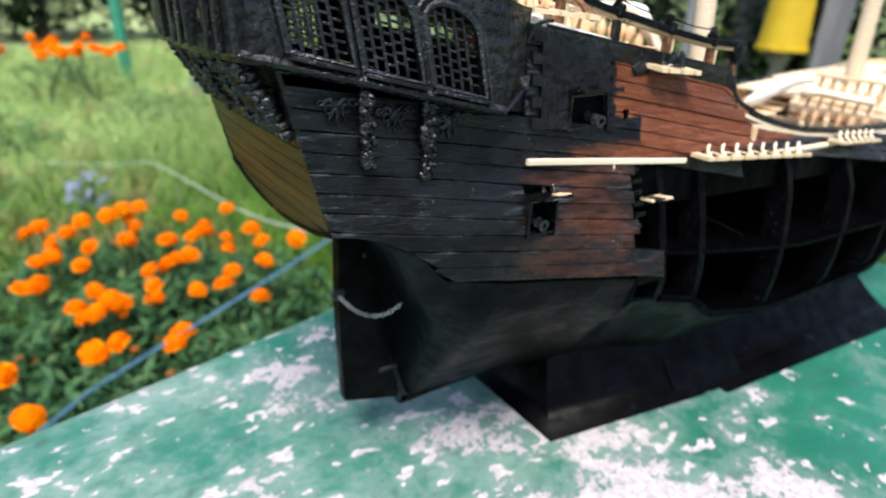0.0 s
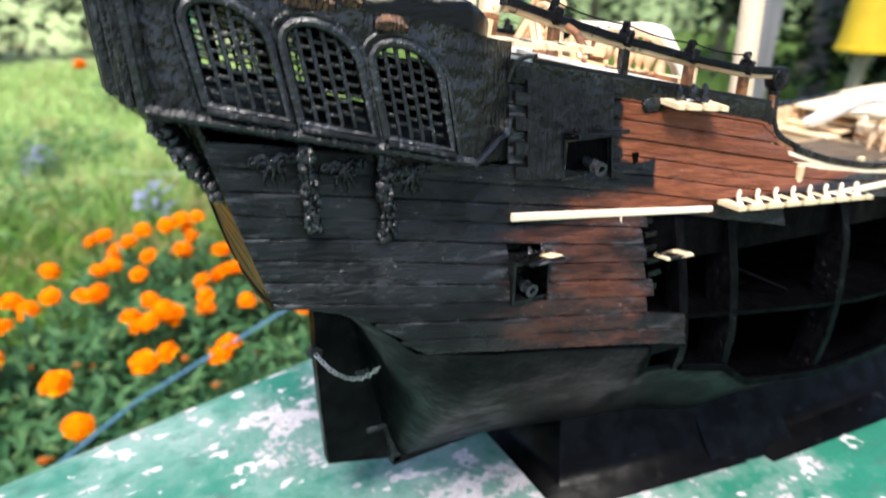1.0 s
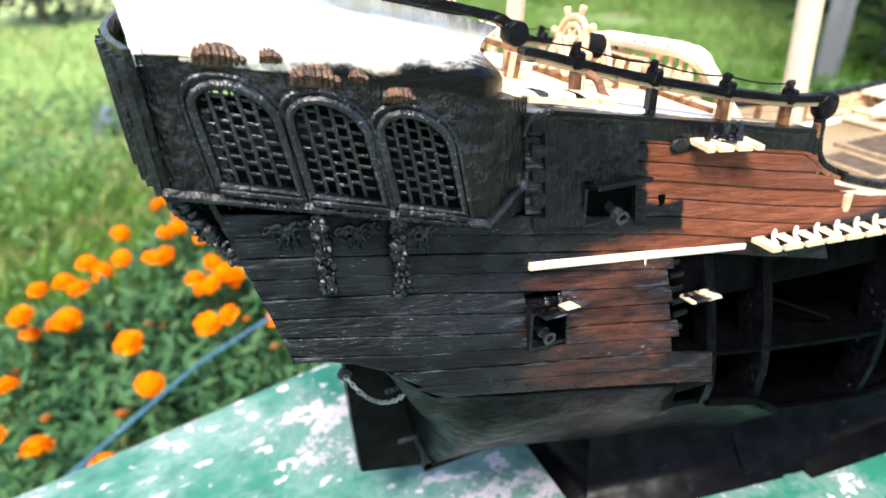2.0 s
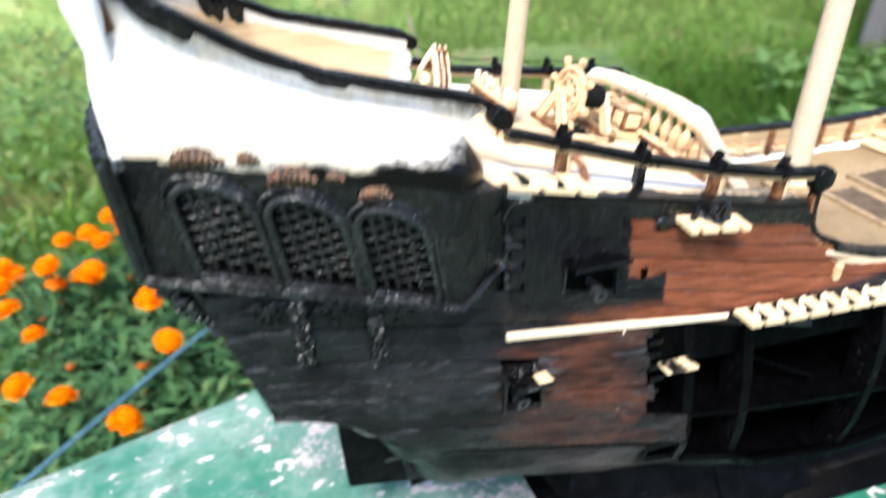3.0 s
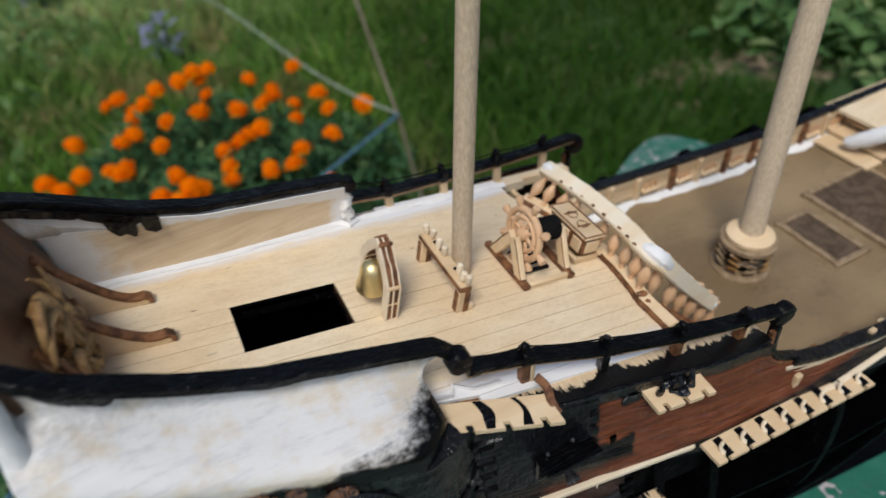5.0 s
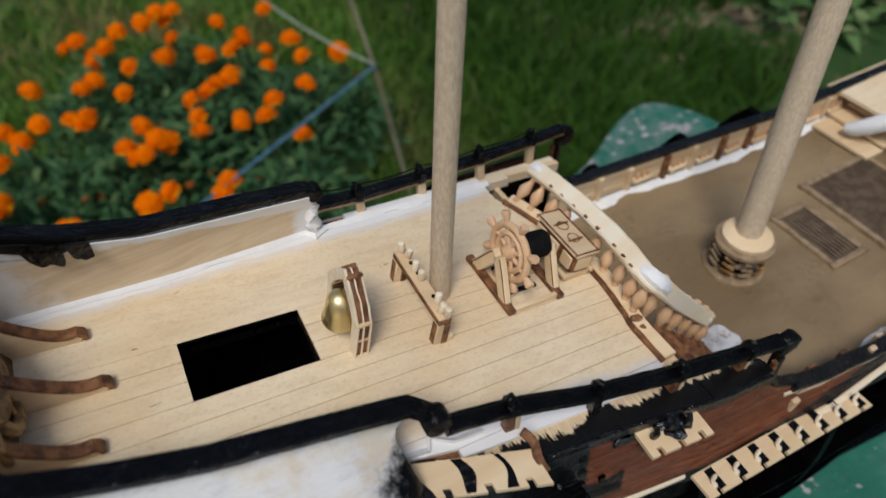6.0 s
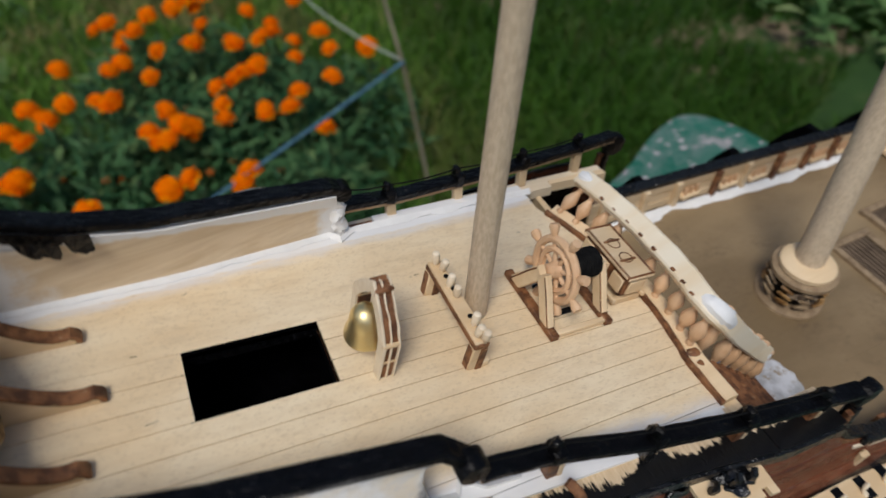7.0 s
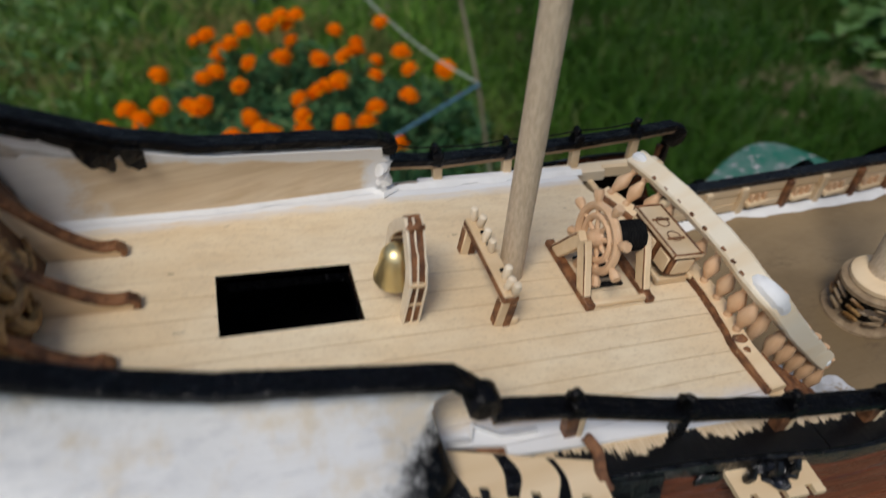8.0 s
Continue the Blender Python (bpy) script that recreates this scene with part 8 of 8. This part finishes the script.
def marigold(cx, cy, rad, top, flowers, seed, far=False):
    rnd = random.Random(seed)
    pl = empty("marigold_plant", (cx, cy, 0.0), "bushy marigold plant with full orange flowers", "marigold", "marigolds in the bed")
    cs = []
    for _ in range(150 if far else 900):
        a, q = rnd.uniform(0, 6.283), rnd.random() ** 0.5
        h = rnd.random() ** 0.7
        rr = rad * q * (0.55 + 0.5 * math.sin(math.pi * min(1, h * 0.85 + 0.1)))
        cs.append((cx + rr * math.cos(a), cy + rr * math.sin(a), 0.02 + (top - 0.03) * h * (1 - 0.35 * q * q)))
    vs, fs = leaves(rnd, cs, 0.055 if far else 0.042, 0.30)
    link("foliage", mesh_of("foliage", vs, fs, M_marileaf), M_marileaf, pl, "dark green feathery leaves")
    for k in range(5):
        a = rnd.uniform(0, 6.283)
        bm = bm_new()
        tube(bm, [(cx, cy, -0.01), (cx + rad * 0.3 * math.cos(a), cy + rad * 0.3 * math.sin(a), top * 0.45), (cx + rad * 0.6 * math.cos(a), cy + rad * 0.6 * math.sin(a), top * 0.8)], [0.007, 0.005, 0.003], 6)
        part("branch", bm, M_stem, pl)
    for x, y, z, sc in flowers:
        m = Matrix.Translation((x - cx, y - cy, z)) @ Euler((rnd.uniform(-0.75, -0.1), rnd.uniform(-0.35, 0.35), rnd.uniform(0, 6.28))).to_matrix().to_4x4() @ Matrix.Scale(sc, 4)
        fl = new("flower", HEADS[4] if sc < 0.55 else rnd.choice(HEADS[:4]))
        fl.parent, fl.matrix_local = pl, m
        st = new("stem", STEM)
        st.parent, st.matrix_local = pl, Matrix.Translation((x - cx, y - cy, z))


SPOTS = {
    (-0.02, 1.38): [(-0.04, 1.53), (0.0, 1.51), (-0.08, 1.49), (0.08, 1.4), (0.12, 1.33), (0.2, 1.4), (-0.03, 1.38), (-0.07, 1.29), (0.02, 1.26), (-0.06, 1.32)],
    (0.20, 1.12): [(0.21, 1.23), (0.21, 1.15), (0.29, 1.13), (0.18, 1.05), (0.1, 1.02), (0.07, 0.98), (0.11, 0.87)],
    (-0.02, 1.06): [(0.04, 1.14), (-0.01, 1.11), (-0.05, 1.1), (0.01, 1.13), (-0.05, 0.81)],
    (-0.20, 1.38): [(-0.14, 1.31), (-0.14, 1.47), (-0.18, 1.4), (-0.23, 1.47), (-0.26, 1.47), (-0.22, 1.29), (-0.25, 1.27)],
    (-0.20, 1.06): [(-0.17, 1.2), (-0.26, 1.13), (-0.25, 1.15), (-0.16, 1.08), (-0.2, 1.02), (-0.17, 0.98), (-0.14, 1.01)],
    (-0.40, 1.06): [(-0.34, 1.18), (-0.41, 1.19), (-0.38, 1.15), (-0.42, 1.09), (-0.43, 0.97)],
    (-0.44, 0.62): [(-0.435, 0.606), (-0.35, 0.54), (-0.50, 0.66), (-0.504, 0.80)],
    (-0.50, 1.0): [(-0.513, 1.018), (-0.44, 0.954), (-0.56, 0.9), (-0.6, 1.05)],
    (-0.22, 0.78): [(-0.19, 0.83), (-0.15, 0.84), (-0.32, 0.82), (-0.29, 0.69), (-0.07, 0.79)],
}


def flower_bed():
    rnd = random.Random(17)
    for i, ((cx, cy), fl) in enumerate(SPOTS.items()):
        rows = [(x, y, 0.30 + rnd.uniform(-0.008, 0.008), rnd.uniform(0.78, 1.02)) for x, y in fl]
        if cy > 0.99:
            rows += [(cx + rnd.uniform(-0.15, 0.15), cy + rnd.uniform(-0.13, 0.15), 0.285 + rnd.uniform(-0.02, 0.015), rnd.uniform(0.7, 0.95)) for _ in range(4)]
        rows += [(cx + rnd.uniform(-0.14, 0.14), cy + rnd.uniform(-0.14, 0.14), 0.24 + rnd.uniform(-0.05, 0.02), rnd.uniform(0.35, 0.5)) for _ in range(3)]
        marigold(cx, cy, 0.20, 0.30, rows, 60 + i)
    for i, (cx, cy) in enumerate(((0.05, 0.86), (-0.42, 0.82), (-0.10, 1.22), (0.08, 1.25))):
        marigold(cx, cy, 0.17, 0.25, [(cx + rnd.uniform(-0.1, 0.1), cy + rnd.uniform(-0.1, 0.1), 0.23, 0.4)], 80 + i)
    # a second clump further off, lilac blooms and weeds
    for i, (cx, cy) in enumerate(((-0.05, 4.6), (0.25, 4.7), (0.1, 5.1))):
        marigold(cx, cy, 0.3, 0.33, [(cx + rnd.uniform(-0.22, 0.22), cy + rnd.uniform(-0.25, 0.25), 0.36 + rnd.uniform(-0.03, 0.05), rnd.uniform(1.4, 1.9)) for _ in range(7)], 90 + i, True)


flower_bed()


def weeds(name, label, cat, cx, cy, rad, h, n, size, mat, seed, narrow=0.5):
    rnd = random.Random(seed)
    pl = empty(name, (cx, cy, 0.0), label, cat)
    cs = []
    for _ in range(n):
        a, q = rnd.uniform(0, 6.283), rnd.random() ** 0.5
        cs.append((cx + rad * q * math.cos(a), cy + rad * q * math.sin(a), 0.01 + h * rnd.random() * (1 - 0.5 * q)))
    vs, fs = leaves(rnd, cs, size, narrow)
    link("leaves", mesh_of("leaves", vs, fs, mat), mat, pl)
    for _ in range(4):
        a = rnd.uniform(0, 6.283)
        bm = bm_new()
        tube(bm, [(cx, cy, -0.02), (cx + rad * 0.5 * math.cos(a), cy + rad * 0.5 * math.sin(a), h * 0.7)], [0.006, 0.003], 5)
        part("stem", bm, M_stem, pl)
    return pl


for i, (x, y, r, h, n, sz) in enumerate(((2.05, 1.15, 0.40, 0.16, 300, 0.09), (2.7, 1.7, 0.5, 0.2, 260, 0.10), (-0.75, 2.6, 0.5, 0.2, 500, 0.05), (-1.0, 3.4, 0.6, 0.3, 500, 0.06), (-0.95, 1.9, 0.4, 0.18, 420, 0.045), (-0.8, 1.45, 0.3, 0.15, 320, 0.04), (0.5, 4.0, 0.4, 0.15, 320, 0.06), (-0.4, 3.6, 0.35, 0.2, 300, 0.06))):
    weeds("weed_clump", "loose clump of pale green garden weeds", "weed", x, y, r, h, n, sz, M_weed, 130 + i)
for i, (x, y) in enumerate(((-0.065, 2.36), (-0.5, 3.3), (0.9, 4.6))):
    weeds("lilac_flower", "pale lilac-blue garden flower head", "flower", x, y, 0.06, 0.22, 60, 0.05, M_bluepetal, 150 + i)
weeds("yellow_leaf_plant", "low plant with yellowed leaves", "plant", -0.30, 0.55, 0.07, 0.2, 16, 0.10, M_yellowleaf, 160)


def far_side():
    """Dark shrubs and fence that close the garden."""
    rnd = random.Random(31)
    for x, y, r, h in ((4.2, 2.0, 0.8, 1.9), (5.2, 3.1, 1.0, 2.3), (6.0, 4.6, 1.2, 2.6), (5.6, 6.3, 1.3, 2.4), (4.4, 7.6, 1.2, 2.0), (3.0, 8.3, 1.1, 1.6), (4.9, 0.6, 0.9, 2.2), (6.4, 1.6, 1.2, 2.8), (1.6, 8.8, 1.0, 1.1), (0.2, 9.2, 1.1, 1.2), (-1.4, 8.6, 1.2, 1.4), (-3.0, 7.8, 1.3, 1.6)):
        tree = empty("shrub", (x, y, 0), "dense dark green garden shrub at the lawn's edge", "shrub", "shrubs round the garden")
        cs = []
        for _ in range(60):
            c = Vector((x + rnd.gauss(0, r * 0.42), y + rnd.gauss(0, r * 0.42), h * (0.12 + 0.82 * rnd.random())))
            cs += [c + Vector((rnd.gauss(0, 0.14), rnd.gauss(0, 0.14), rnd.gauss(0, 0.12))) for _ in range(28)]
        cs = [c for c in cs if c.z > 0.02]
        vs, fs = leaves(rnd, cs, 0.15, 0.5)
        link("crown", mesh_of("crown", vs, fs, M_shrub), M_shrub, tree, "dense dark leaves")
        bm = bm_new()
        tube(bm, [(x, y, -0.05), (x + 0.05, y, h * 0.35), (x, y + 0.06, h * 0.75)], [0.07, 0.05, 0.02], 8)
        part("trunk", bm, M_stake, tree)
        for _ in range(4):
            a = rnd.uniform(0, 6.283)
            bm = bm_new()
            tube(bm, [(x + 0.04, y, h * 0.3), (x + r * 0.5 * math.cos(a), y + r * 0.5 * math.sin(a), h * 0.7)], [0.03, 0.012], 6)
            part("limb", bm, M_stake, tree)
    # yellow bucket upside down on a post, with grey boards beside it
    px, py = 2.98, 1.47
    post = empty("fence_post", (px, py, 0), "weathered grey wooden garden post", "post")
    bm = bm_new()
    box(bm, (px, py, 0.3), (0.055, 0.055, 0.64), None, 0.008)
    part("shaft", bm, M_stake, post)
    bk = empty("bucket", (px, py, 0.6), "yellow plastic bucket upturned on a garden post", "bucket")
    bm = bm_new()
    lathe(bm, [(0.118, 0.0), (0.122, 0.0), (0.122, 0.02), (0.114, 0.022), (0.096, 0.29), (0.090, 0.295), (0.0, 0.295), (0.0, 0.291), (0.090, 0.290), (0.110, 0.02)], 32, Matrix.Translation((px, py, 0.625)))
    part("shell", bm, M_bucket, bk)
    bm = bm_new()
    tube(bm, [Vector((px + 0.125 * math.cos(a), py, 0.64 - 0.10 * math.sin(a))) for a in span(0, math.pi, 14)], 0.003, 6)
    part("handle", bm, M_steel, bk)
    for bx, by, wd in ((px + 0.205, py - 0.125, 0.15), (px + 0.35, py + 0.75, 0.13), (px + 1.2, py + 0.9, 0.16)):
        bd = empty("fence_board", (bx, by, 0), "upright weathered grey fence board", "fence board", "boards behind the bucket")
        bm = bm_new()
        box(bm, (0, 0, 0), (0.025, wd, 1.3), pose(bx, by, 0.62, 0, 0, -32 + 90), 0.004)
        part("board", bm, M_post, bd)
    # stakes, pole and twine
    st = empty("stake", (0.33, 0.84, 0), "thin leaning wooden garden stake", "stake")
    bm = bm_new()
    tube(bm, [(0.33, 0.84, -0.05), (0.274, 0.866, 0.40), (0.232, 0.965, 0.72)], [0.0045, 0.004, 0.0035], 7)
    part("rod", bm, M_stake, st)
    po = empty("garden_pole", (0.55, 5.4, 0), "green plastic-coated garden pole", "pole")
    bm = bm_new()
    tube(bm, [(0.55, 5.4, -0.1), (0.55, 5.4, 1.6)], 0.045, 12)
    part("tube", bm, M_pole_green, po)
    tw = bm_new()
    c = smooth_curve([(0.274, 0.863, 0.411), (0.11, 0.845, 0.35), (-0.149, 0.762, 0.30), (-0.257, 0.680, 0.30), (-0.55, 0.42, 0.28)], 24)
    tube(tw, c, 0.0032, 6)
    tagged(part("blue_twine", tw, M_cord_blue), "blue plastic twine tied round the flower bed", "twine")
    tw = bm_new()
    c = smooth_curve([(0.274, 0.863, 0.411), (0.255, 1.1, 0.35), (0.228, 1.40, 0.30), (0.13, 2.1, 0.26), (0.08, 2.7, 0.10), (-0.2, 3.1, 0.04)], 24)
    tube(tw, c, 0.0022, 6)
    tagged(part("pale_twine", tw, M_cord_pale), "pale twine running off across the grass", "twine")


far_side()
